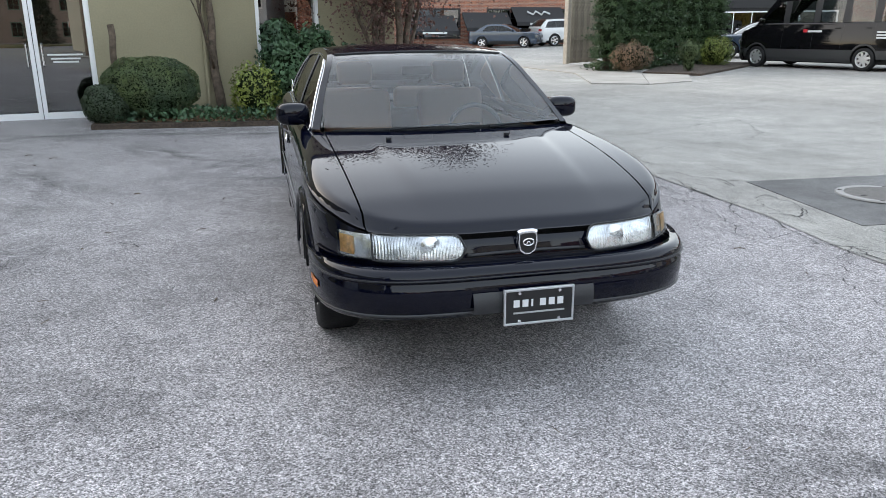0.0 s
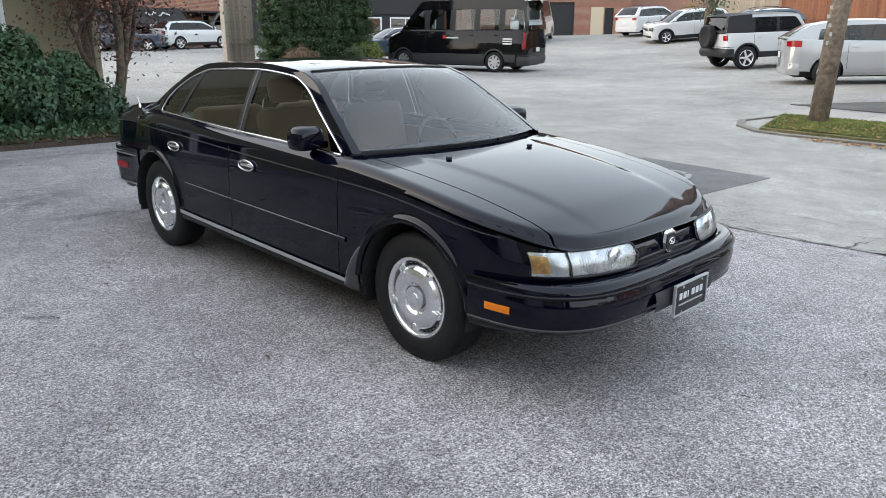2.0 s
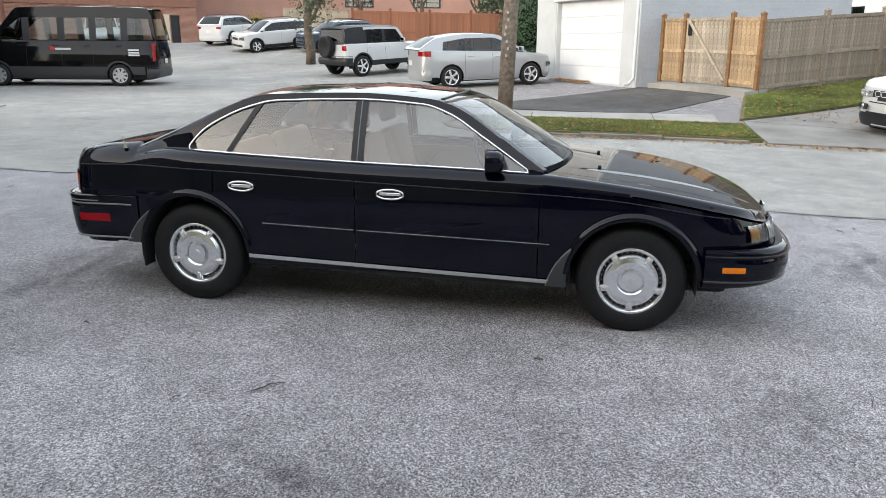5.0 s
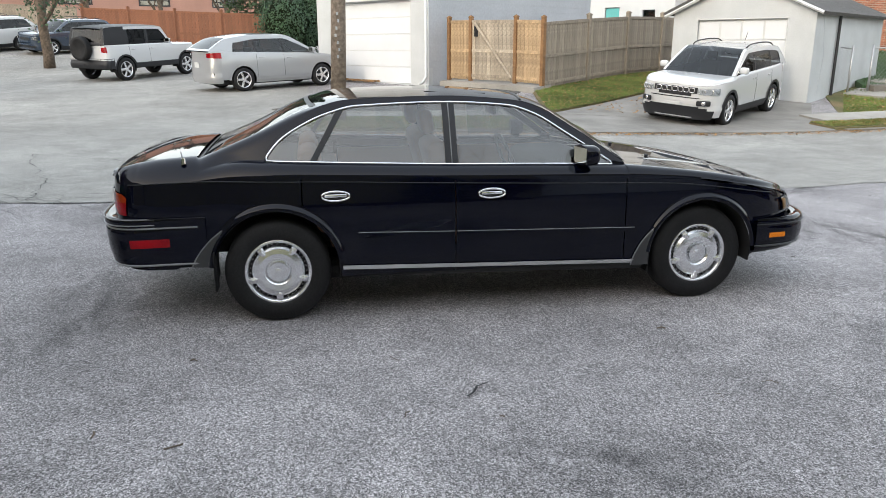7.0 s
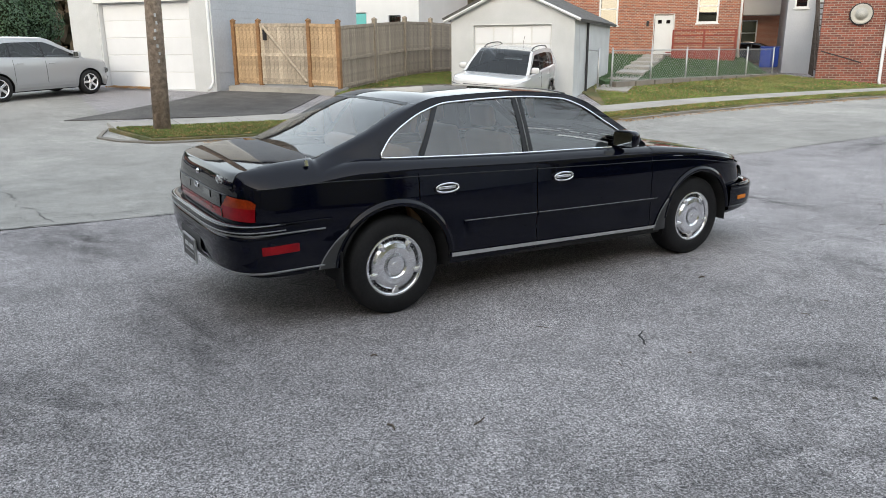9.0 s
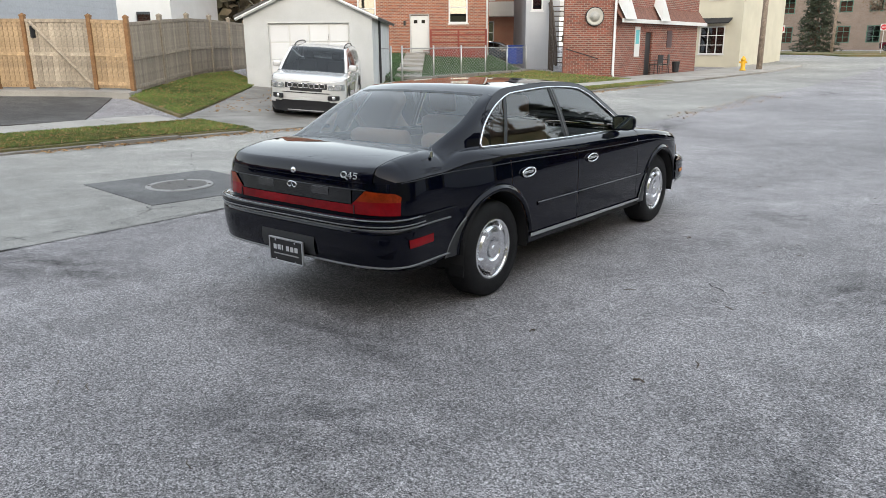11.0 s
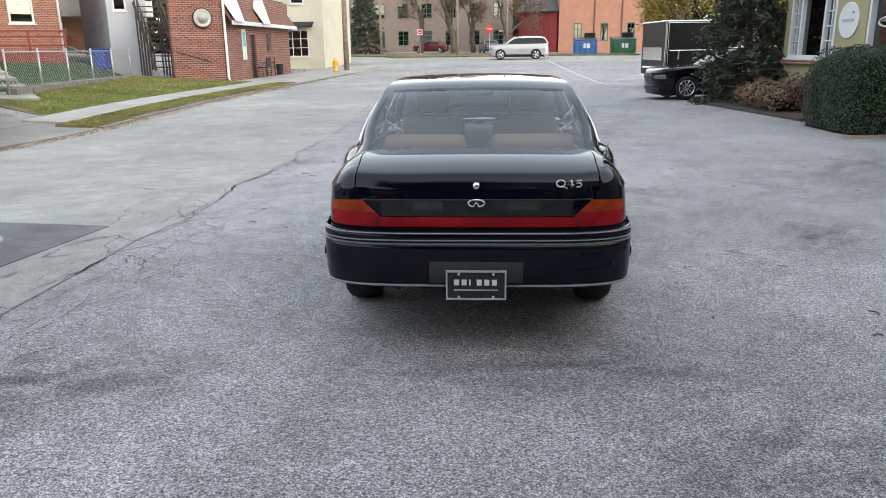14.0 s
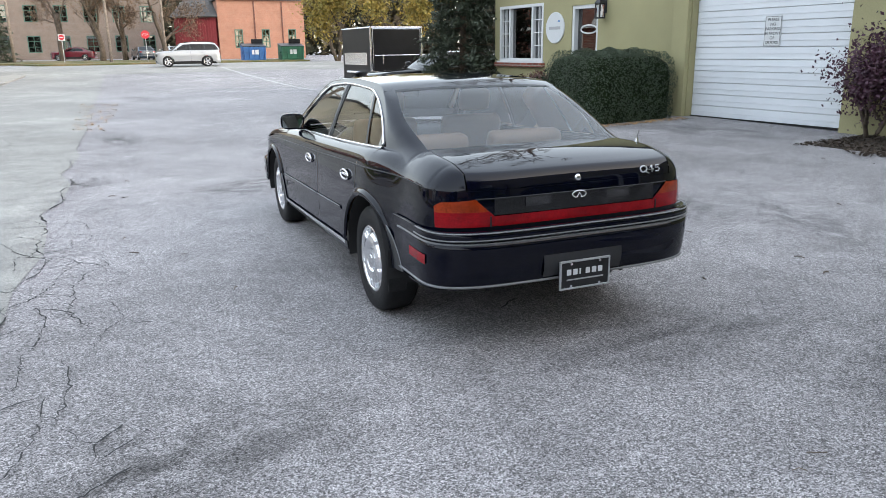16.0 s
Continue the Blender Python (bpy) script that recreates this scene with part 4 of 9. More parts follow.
        def pane(y0, y1, name, off=-.004, material=SIDEGLASS, lab="tinted window glass"):
            def fn(u, v):
                zb = belt(1.0) + .01
                z = zb + (1.372 - zb) * v
                for _ in range(4):
                    a, b = y0(z), y1(z)
                    y = a + (b - a) * u
                    hi = max(sh.dlo(y) - .006, belt(y) + .001)
                    z = belt(y) + (hi - belt(y)) * v
                return (sg * (sh.gx(y, z) + off), y, z)
            return part(name, sheet(fn, lin(0, 1, 18), lin(0, 1, 8)), material, e if material is SIDEGLASS else car, lab, True)
        pane(lambda z: .345, lambda z: slant(z, -.02), "rear_window")
        pane(lambda z: slant(z, .02), lambda z: 1.47, "quarter_window")
        pane(lambda z: slant(z, -.021), lambda z: slant(z, .021), "window_pillar", .002, TRIM, "")
        part("pillar_strip", tube([(sg * (sh.gx(.303, z) + .004), .303, z) for z in lin(1.01, 1.385, 8)], .004, 5), STRIP, car, "", True)
        part("roof_side", sh.upper(-.88, 1.144, sg, lambda y: min(max(sh.dlo(y) if -.79 < y < 1.475 else 0, sh.top(y) - (.02 if y < 1.475 else .08)), sh.rail(y) - .001), sh.rail, 0, 70, 6), PAINT, car, "", True)
        # shoulder below the glass
        def shoulder(y, v, sg=sg):
            a, b = sh.side(y, sh.edge(y)), sh.gx(y, sh.top(y)) - .01
            return (sg * (a + (b - a) * (1 - math.cos(v * math.pi / 2))), y, sh.edge(y) + (sh.rad(y) + .004) * math.sin(v * math.pi / 2))
        part("shoulder", sheet(shoulder, lin(-.93, 1.487, 44), lin(0, 1, 8)), PAINT, car, "", True)
        loop = [(y, belt(y) - .002) for y in lin(-.79, 1.475, 34)] + [(y, sh.dlo(y)) for y in lin(1.47, -.78, 60)]
        part("window_surround", tube([(sg * (sh.gx(y, z) + .004), y, z) for y, z in loop], .0075, 6, closed=True), CHROME, car, "chrome window surround", True)
    # roof, glass
    us = lin(-1, 1, 33)
    part("roof", sh.cross(lin(-.185, 1.142, 44), us, crown, bow), PAINT, car, "", True)
    part("sunroof_seam", tube([(x, y, sh.rail(y) + crown(y) * (1 - abs(x / .62) ** 2.4) + .001) for x, y in [(-.4, .0), (.4, .0), (.4, .42), (-.4, .42)]], .003, 5, closed=True), TRIM, car)
    ws = part("windscreen", sh.cross(lin(-.86, -.195, 20), lin(-.945, .945, 28), crown, bow), WINDSHIELD, car, "windscreen with a faint haze put into the glass", True)
    def rear_cross(y0, y1, u0, u1, lift=0.0, ny=20, nu=28):
        """A strip of the rear slope, u from -1 to 1 over the glass and on to -2 and 2 over the pillars."""
        def fn(y, u):
            w = glass_w(y)
            return tuple(rear_at(y, w * u if abs(u) <= 1 else math.copysign(w + (1 - w) * (abs(u) - 1), u), lift))
        return sheet(fn, lin(y0, y1, ny), lin(u0, u1, nu))
    rg = part("rear_windscreen", rear_cross(1.15, 1.895, -1, 1), WINDSHIELD, car, "sloping rear window", True)
    for sg in (-1, 1):
        def c_pillar(y, v, sg=sg):
            zr = sh.rail(y)
            z0, z1, w = min(max(sh.dlo(y) if y < 1.475 else 0, sh.top(y) - .02), zr - .001), zr - pillar_soft(y), (v - .5) * 2
            if v < .5:
                z = z0 + (max(z0, z1) - z0) * v * 2
                p = Vector((sh.gx(y, z), y, z))
            else:
                p = Vector((sh.gx(y, z1), y, z1)) * (1 - w) ** 2 + Vector((sh.gx(y, zr), y, zr)) * (2 * w * (1 - w)) + rear_at(y, glass_w(y)) * w * w
            return (sg * p.x, p.y, p.z)
        part("c_pillar", sheet(c_pillar, lin(1.142, 1.486, 20), lin(0, 1, 19)), PAINT, car, "", True)
    for y0, y1, ug, nm in ((-.88, -.19, .945, "a_pillar"),):
        for sg in (-1, 1):
            part(nm, sh.cross(lin(y0, y1, 20), [sg * u for u in lin(ug, 1, 7)], crown, bow, .004), PAINT, car, "", True)
    part("windscreen_seal", tube([(u * sh.gx(-.2, sh.rail(-.2)), -.195 - bow(-.195) * (1 - u * u), sh.rail(-.195) + crown(-.195) * (1 - abs(u) ** 2.4) + .002) for u in lin(-.925, .925, 24)], .008, 6), TRIM, ws, "", True)
    # black borders printed on the screens
    for par, y0, y1 in ((rg, 1.86, 1.895), (rg, 1.15, 1.18)):
        part("screen_band", rear_cross(y0, y1, -1, 1, .002, 4), TRIM, par, "", True)
    # hood, fender tops, deck
    seam = crv((-2.4, .655), (-2.14, .682), (-1.8, .70), (-1.4, .712), (-.9, .72))
    cowl = lambda x: -.90 - .17 * max(0, 1 - (x / .80) ** 2) + .03
    def hood(u, v):
        x = u * .56 * (1 + .29 * v)
        for _ in range(2):
            y = sh.face("f", x, .67) + .002
            y = y + (cowl(x) - y) * v
            x = u * (seam(y) - .004)
        yf = sh.face("f", x, .67) + .002
        y = yf + (cowl(x) - yf) * v
        p = sh.lid(x, y, "f")
        ridge = .006 * (1 / (1 + math.exp((abs(x) - .40 - .10 * v) / .012))) * min(1, 3 * v) * min(1, 5 * (1 - v))
        return (p[0], p[1], p[2] + ridge)
    vs = [0, .003, .007, .012, .018, .025, .035, .05, .075] + lin(.11, 1, 24)
    hd = part("hood", sheet(hood, lin(-1, 1, 61), vs), PAINT, car, "", True)
    for sg in (-1, 1):
        def ftop(u, v, sg=sg):
            y = -2.40 + (1.52) * v
            a, b = seam(y) + .004, sh.side(y, sh.edge(y))
            if b < a:
                a = b = max(min(a, b), 0)
            x = a + (b - a) * u
            z = sh.lid(min(x, b - 1e-4) if b > 1e-3 else 0, y, "f")[2]
            return (sg * x, y, z)
        part("fender_top", sheet(ftop, lin(0, .8, 9) + [.86, .9, .94, .965, .985, 1.0], lin(0.09, 1, 50)), PAINT, car, "", True)
    part("cowl_panel", sheet(lambda u, v: (u * .80, cowl(u * .80) - .01 + .10 * v, .955 + .02 * v - .012 * u * u), lin(-1, 1, 24), lin(0, 1, 4)), TRIM, car, "", True)
    for x in (-.35, .25):
        part("wiper", tube([(x, cowl(x) + .03, .985), (x + .28, cowl(x + .28) + .045, 1.0), (x + .55, cowl(min(x + .55, .8)) + .075, 1.0)], .009, 6), TRIM, car)
    for x, y in ((-.40, -1.22), (.28, -1.22)):
        part("washer_jet", box(x - .015, x + .015, y - .012, y + .012, sh.lid(x, y, "f")[2] + .005, sh.lid(x, y, "f")[2] + .022, .005), TRIM, hd)
    # nose: wrapped panel, lamps, emblem
    nose_ps = sh.turns("f", -1.995, 120)
    def nosep(p, v):
        q = sh.wrap("f", p, .42)
        hi = min(sh.lid(q[0] * .9995, q[1] + .0005, "f")[2], sh.edge(q[1]) if abs(p) >= 1 else 2)
        z = .42 + (hi - .42) * v
        return sh.wrap("f", p, z)
    part("nose_panel", sheet(nosep, nose_ps, lin(0, 1, 44)), PAINT, car, "", True)
    for sg in (-1, 1):
        def lamp(off, x0, x1, z0, z1, rnd):
            def fn(u, v):
                x = x0 + (x1 - x0) * u
                e = max(0.0, 1 - abs(x1 - x0) * (1 - u) / rnd) if rnd else 0
                h = (z1 - z0) / 2 * math.sqrt(max(0.0, 1 - e * e))
                z = (z0 + z1) / 2 + .004 * (1 - u) + h * (2 * v - 1)
                return sh.wrap("f", sh.wrap_at("f", x=sg * x, z=z), z, off)
            return fn
        flute = lamp(.011, .650, .280, .589, .692, .06)
        hl = part("headlight", sheet(lambda u, v: (lambda q: (q[0], q[1] + .0022 * math.sin(u * 190) * (1 if .1 < u < .5 else .5), q[2]))(flute(u, v)), lin(0, 1, 160), lin(0, 1, 10)), REFLECTOR, car, "clear fluted headlight", True)
        part("headlight_lens", sheet(lamp(.022, .650, .276, .587, .694, .06), lin(0, 1, 24), lin(0, 1, 8)), LENS, hl, "", True)
        ring = [lamp(.020, .650, .275, .586, .695, .06)(u, v) for u, v in [(a, 0) for a in lin(0, 1, 20)] + [(a, 1) for a in lin(1, 0, 20)]]
        part("headlight_rim", tube(ring, .005, 6, closed=True), TRIM, hl, "", True)
        part("headlight_bulb", lathe([(.001, 0), (.045, .004), (.05, .012)], 16, axis="y"), REFLECTOR, hl, "", True, pose(*sh.wrap("f", sh.wrap_at("f", x=sg * .42, z=.64), .64, .014)))
        tl = part("indicator", sheet(lamp(.010, .775, .655, .592, .692, 0), lin(0, 1, 10), lin(0, 1, 6)), REFLECTOR, car, "clear corner lamp with an amber reflector", True)
        part("indicator_lens", sheet(lamp(.022, .780, .653, .589, .694, 0), lin(0, 1, 10), lin(0, 1, 6)), LENS, tl, "", True)
        part("indicator_bulb", sheet(lamp(.0135, .773, .722, .604, .680, 0), lin(0, 1, 4), lin(0, 1, 5)), PALEAMBER, tl, "", True)
        part("indicator_joint", tube([lamp(.021, .6515, .6514, .588, .694, 0)(0, v) for v in lin(0, 1, 6)], .004, 5), TRIM, tl)
    # shield emblem on the nose
    yE = sh.face("f", 0, .64) - .012
    em = bmesh.new()
    pts = [(a * 1.12, b * 1.12) for a, b in [(-.042, .045), (-.025, .052), (.025, .052), (.042, .045), (.045, .0), (.035, -.038), (.012, -.054), (-.012, -.054), (-.035, -.038), (-.045, 0)]]
    a = [em.verts.new((x, 0, z)) for x, z in pts]
    b = [em.verts.new((x * .86, -.012, z * .86)) for x, z in pts]
    for k in range(len(pts)):
        em.faces.new((a[k], a[(k + 1) % len(pts)], b[(k + 1) % len(pts)], b[k]))
    em.faces.new(b)
    eo = part("emblem", em, CHROME, car, "chrome shield emblem", False, pose(0, yE, .645))
    part("emblem_field", prism([(x * .74, z * .74) for x, z in pts], 0, .004), BLACKSIGN, eo, "", False, pose(0, -.0115, 0, 90))
    part("emblem_oval", tube([(.024 * math.cos(t), -.019, .004 + .015 * math.sin(t)) for t in lin(0, 2 * math.pi, 21)[:-1]], .004, 6, closed=True), CHROME, eo, "", True)
    part("emblem_peak", tube([(-.012, -.019, -.010), (-.003, -.019, .008), (.003, -.019, .008), (.012, -.019, -.010)], .0035, 5), CHROME, eo, "", True)
    part("hood_lip", tube([(x, sh.face("f", x, .60) - .006, .602 + .006 * (1 - (x / .27) ** 2)) for x in lin(-.27, .27, 16)], .008, 6), TRIM, car, "", True)
    # bumpers
    def bumper(end, y_end, zs, offs, n=90):
        z0 = .55
        pe = sh.wrap_at(end, y=y_end, z=z0)
        return sheet(lambda p, k: sh.wrap(end, p, zs[int(k)], offs[int(k)]), sh.turns(end, y_end, 120), list(range(len(zs)))), sh.turns(end, y_end, 100)
    zs = [.568, .574, .573, .565, .550, .535, .522, .518, .514, .504, .46, .42, .385, .365, .345, .330]
    of = [.00, .03, .060, .080, .092, .096, .094, .086, .086, .094, .098, .094, .084, .072, .045, .0]
    sh.fn = 4.3
    bm, ring_f = bumper("f", -1.845, zs, of)
    fb = part("front_bumper", bm, PAINT, car, "", True)
    for z, o, r in ((.531, .097, .004), (.376, .080, .007)):
        part("bumper_strip", tube([sh.wrap("f", p, z, o) for p in ring_f], r, 6), FLARE if z < .4 else TRIM, fb, "", True)
    pp = sh.wrap_at("f", x=.27, z=.4)
    part("plate_holder", sheet(lambda p, v: sh.wrap("f", p, .372 + .095 * v, .104 + .012 * math.sin(v * math.pi)), lin(-pp, pp, 14), lin(0, 1, 6)), PLASTIC, fb, "grey plastic plate holder", True)
    plates(fb, sh.face("f", 0, .4) - .130, .402, .01)
    for sg in (-1, 1):
        part("side_marker", sheet(lambda u, v: sh.wrap("f", sg * sh.wrap_at("f", y=-2.065 + .12 * u, z=.45), .434 + .035 * v, .108 + .004 * math.sin(math.pi * v)), lin(0, 1, 8), lin(0, 1, 5)), AMBER, fb, "amber side marker lamp", True)
    sh.fn = 3.5
    zs = [.716, .727, .733, .731, .722, .710, .696, .684, .676, .671, .667, .662, .640, .600, .56, .50, .45, .435, .425, .41]
    of = [.0, .022, .050, .068, .078, .082, .082, .081, .078, .068, .068, .078, .082, .084, .084, .081, .074, .070, .05, .0]
    bm, ring_r = bumper("r", 1.86, zs, of, 100)
    rb = part("rear_bumper", bm, PAINT, car, "", True)
    for z, o, r in ((.726, .080, .004), (.690, .084, .004), (.669, .072, .006), (.436, .074, .007)):
        lim = 9 if z < .5 else 1.1 if z < .68 else .93
        part("bumper_strip", tube([sh.wrap("r", p, z, o) for p in ring_r if abs(p) < lim], r, 6), STRIP, rb, "", True)
    pp = sh.wrap_at("r", x=.245, z=.5)
    part("plate_holder", sheet(lambda p, v: sh.wrap("r", p, .455 + .12 * v, .084 + .010 * math.sin(v * math.pi)), lin(-pp, pp, 14), lin(0, 1, 6)), PLASTIC, rb, "grey plastic plate holder", True)
    plates(rb, sh.face("r", 0, .5) + .105, .453, .0, 180)
    for sg in (-1, 1):
        part("side_reflector", sheet(lambda y, v: sh.wrap("r", sg * sh.wrap_at("r", y=y, z=.58), .548 + .052 * v, .094 + .004 * math.sin(math.pi * v)), lin(2.08, 2.29, 10), lin(0, 1, 4)), RED, rb, "red side marker lamp", True)
    # tail: panel, lid, lamps
    part("tail_panel", sheet(lambda p, v: sh.wrap("r", p, .40 + (cl(sh.wrap("r", p, .93)[1]) - .40) * v), sh.turns("r", 2.045, 120), lin(0, 1, 14)), PAINT, car, "", True)
    deckline = lambda x: 1.93 + .015 * max(0, 1 - (x / .8) ** 2)
    def deck(u, v):
        """v from 0 to 1 rounds the tail's upper edge, from 1 to 2 it runs on to the rear window."""
        x = u * .634
        yr = sh.face("r", x, .93)
        a, d = Vector((x, yr, .93)), Vector((x, yr - .05, sh.topz(x, yr - .05)))
        if v < 1:
            p = bez(a, a + Vector((0, -.002, .036)), d + Vector((0, .028, -.010)), d, v)
        else:
            y = d.y + (deckline(x) - .04 - d.y) * (v - 1)
            x = u * (lid_seam(y) - .006)
            p = Vector((x, y, sh.topz(x, y)))
        return tuple(p)
    tk = part("trunk_lid", sheet(deck, lin(-1, 1, 41), lin(0, 1, 14) + lin(1.08, 2, 12)), PAINT, car, "", True)
    for sg in (-1, 1):
        def back(k, v, sg=sg):
            y, rim, inner = rims[int(k)]
            q = quarter(rim, inner, y, v)
            return (sg * q.x, q.y, q.z)
        rims = []
        for y in lin(1.484, 2.24, 44):
            rim = Vector((sh.side(y, belt_z(y)), y, belt_z(y)))
            inner = rear_at(y, glass_w(y)) if y < 1.9 else Vector((lid_seam(y), y, sh.topz(lid_seam(y), y)))
            rims.append((y, rim, inner))
        p0, p1 = sh.wrap_at("r", y=2.25, z=.93), sh.wrap_at("r", x=.642, z=.93)
        for k in range(25):
            q = Vector(sh.wrap("r", p0 + (p1 - p0) * (1 - (1 - k / 24) ** 2.0), .93))
            yi = 2.24 + (sh.face("r", .64, .93) - .05 - 2.24) * (k / 24) ** .7
            rims.append((2.25, q, Vector((.640, yi, sh.topz(.64, yi)))))
        part("rear_quarter", sheet(back, list(range(len(rims))), lin(0, 1, 29)), PAINT, car, "", True)
    part("deck_sill", sheet(lambda u, v: (u * .655, deckline(u * .655) - .10 + .06 * v, 1.058 + .012 * (1 - u * u)), lin(-1, 1, 24), lin(0, 1, 3)), PAINT, car, "", True)
    part("lid_garnish", sheet(lambda x, v: (x, sh.face("r", x, .86) + .006, .802 + .086 * v), lin(-.50, .50, 24), lin(0, 1, 5)), mat("dark_garnish", (0.004, 0.004, 0.005), .15, coat=.3), tk, "", True)
    part("lid_lower_edge", tube([(x, sh.face("r", x, .888) + .004, .888) for x in lin(-.60, .60, 30)], .004, 6), TRIM, tk, "", True)
    for x in (-.25, .25):
        part("reverse_light", box(x - .075, x + .075, sh.face("r", x, .86) + .006, sh.face("r", x, .86) + .0095, .835, .885, .002), mat("smoked_lens", (0.02, .02, .023), .15, coat=.8), tk)
    part("lock", lathe([(.001, .012), (.012, .012), (.016, .008), (.02, 0)], 20, axis="y"), CHROME, tk, "round chrome lock", True, pose(0, sh.face("r", 0, .96) + .002, .958))
    part("badge_oval", tube([(.042 * math.cos(t), 0, .019 * math.sin(t)) for t in lin(-math.pi / 2 + .35, 1.5 * math.pi - .35, 28)] + [(-.0, 0, .008)], .004, 6, closed=True), CHROME, tk, "chrome oval badge", True, pose(0, sh.face("r", 0, .9) + .012, .872))
    bd = bmesh.new()
    yb = sh.face("r", -.49, .97) - .001
    tube([(.022 * math.cos(t), 0, .017 * math.sin(t)) for t in lin(0, 2 * math.pi, 17)[:-1]], .0045, 6, bm=bd, closed=True)
    tube([(-.005, 0, -.012), (-.035, 0, -.026)], .004, 5, bm=bd)
    tube([(-.055, 0, .018), (-.032, 0, -.006), (-.068, 0, -.006)], .004, 5, bm=bd)
    tube([(-.056, 0, .018), (-.056, 0, -.020)], .004, 5, bm=bd)
    tube([(-.108, 0, .016), (-.082, 0, .016), (-.080, 0, .002), (-.098, 0, .004), (-.107, 0, -.006), (-.098, 0, -.017), (-.080, 0, -.016)], .004, 5, bm=bd)
    part("model_badge", bd, STRIP_PALE, tk, "chrome badge shapes", True, pose(-.435, yb + .009, .970, 12))
    for sg in (-1, 1):
        def tail(u, v, sg=sg, part_="low"):
            top = .874 + .014 * u - .022 * max(0.0, 1 - u / .16) ** 2
            z = (.744 + (.822 - .744) * v) if part_ == "low" else (.822 + (top - .822) * v)
            inner = .495 + .10 * min(1.0, max(0.0, (z - .794) / .09))
            x = .778 + (inner - .778) * u
            return sh.wrap("r", sh.wrap_at("r", x=sg * x, z=z), z, .007)
        tlp = part("tail_lamp", sheet(lambda u, v: tail(u, v), lin(0, 1, 24), lin(0, 1, 5)), RED, car, "red tail lamp", True)
        part("tail_indicator", sheet(lambda u, v: tail(u, v, part_="up"), lin(0, 1, 24), lin(0, 1, 6)), ORANGERED, tlp, "orange upper lens", True)
        part("lamp_joint", box(-.003, .003, -.004, .004, .744, .798), TRIM, tlp, "", False, pose(sg * .52, sh.face("r", .52, .77) + .008, 0))
    part("tail_bar", sheet(lambda x, v: sh.wrap("r", sh.wrap_at("r", x=x, z=.78), .744 + .054 * v, .007), lin(-.53, .53, 30), lin(0, 1, 4)), RED, car, "red bar between the lamps", True)
    for x in (-.44, .44):
        part("exhaust_pipe", cyl((x, 2.0, .365), (x, 2.27, .36), .024, n=14), DARK, car, "", True)
    # underside
    part("underbody", box(-.62, .62, -2.05, 1.70, .21, .36, .05), DARK, car)
    part("inner_shell", box(-.50, .50, -2.02, -.95, .34, .68, .05), DARK, car)
    part("boot_shell", box(-.58, .58, 1.0, 2.38, .42, .92, .05), DARK, car)
    # cabin
    part("cabin_floor", box(-.76, .76, -.92, 1.0, .34, .42), CABIN, car)
    for x in (-.735, .70):
        part("door_card", box(x, x + .035, -.85, .98, .45, .93, .01), LEATHER, car)
    part("dashboard", box(-.70, .70, -.98, -.45, .60, .94, .08), CABIN, car, "", True)
    for sg in (-1, 1):
        seat(car, sg * .36, .0, .46)
    seat(car, -.36, .86, .42, .56, False)
    seat(car, .36, .86, .42, .56, False)
    part("parcel_shelf", box(-.66, .66, 1.22, 1.84, .96, .99, .02), CABIN, car)
    part("steering_wheel", tube([(.36 + .185 * math.cos(t), -.36 + .07 * math.sin(t), .88 + .17 * math.sin(t)) for t in lin(0, 2 * math.pi, 29)[:-1]], .016, 8, closed=True), CABIN, car, "", True)
    part("inner_mirror", box(-.11, .11, -.16, -.13, 1.25, 1.31, .012), CABIN, car, "", True)
    part("headliner", sh.cross(lin(-.15, 1.1, 12), lin(-.95, .95, 12), crown, bow, -.03), mat("pale_headliner", (.35, .33, .3), .9), car, "", True)
    mirrors(car, sh, -.57, 1.052, .03, PAINT, (.20, .12, .135))
    part("antenna_base", cyl((-.735, 1.97, sh.top(1.97) - .02), (-.735, 1.97, sh.top(1.97) + .015), .016, .011), CHROME, car)
    part("antenna", cyl((-.735, 1.97, sh.top(1.97)), (-.742, 1.98, sh.top(1.97) + .06), .0035), CHROME, car)
    for sg in (-1, 1):
        for y in sh.axles:
            wheel(car, .752, y, .335, .203, .205, "notched", sg, lift=.022 if y > 0 else 0.0)
    return car


main_car()

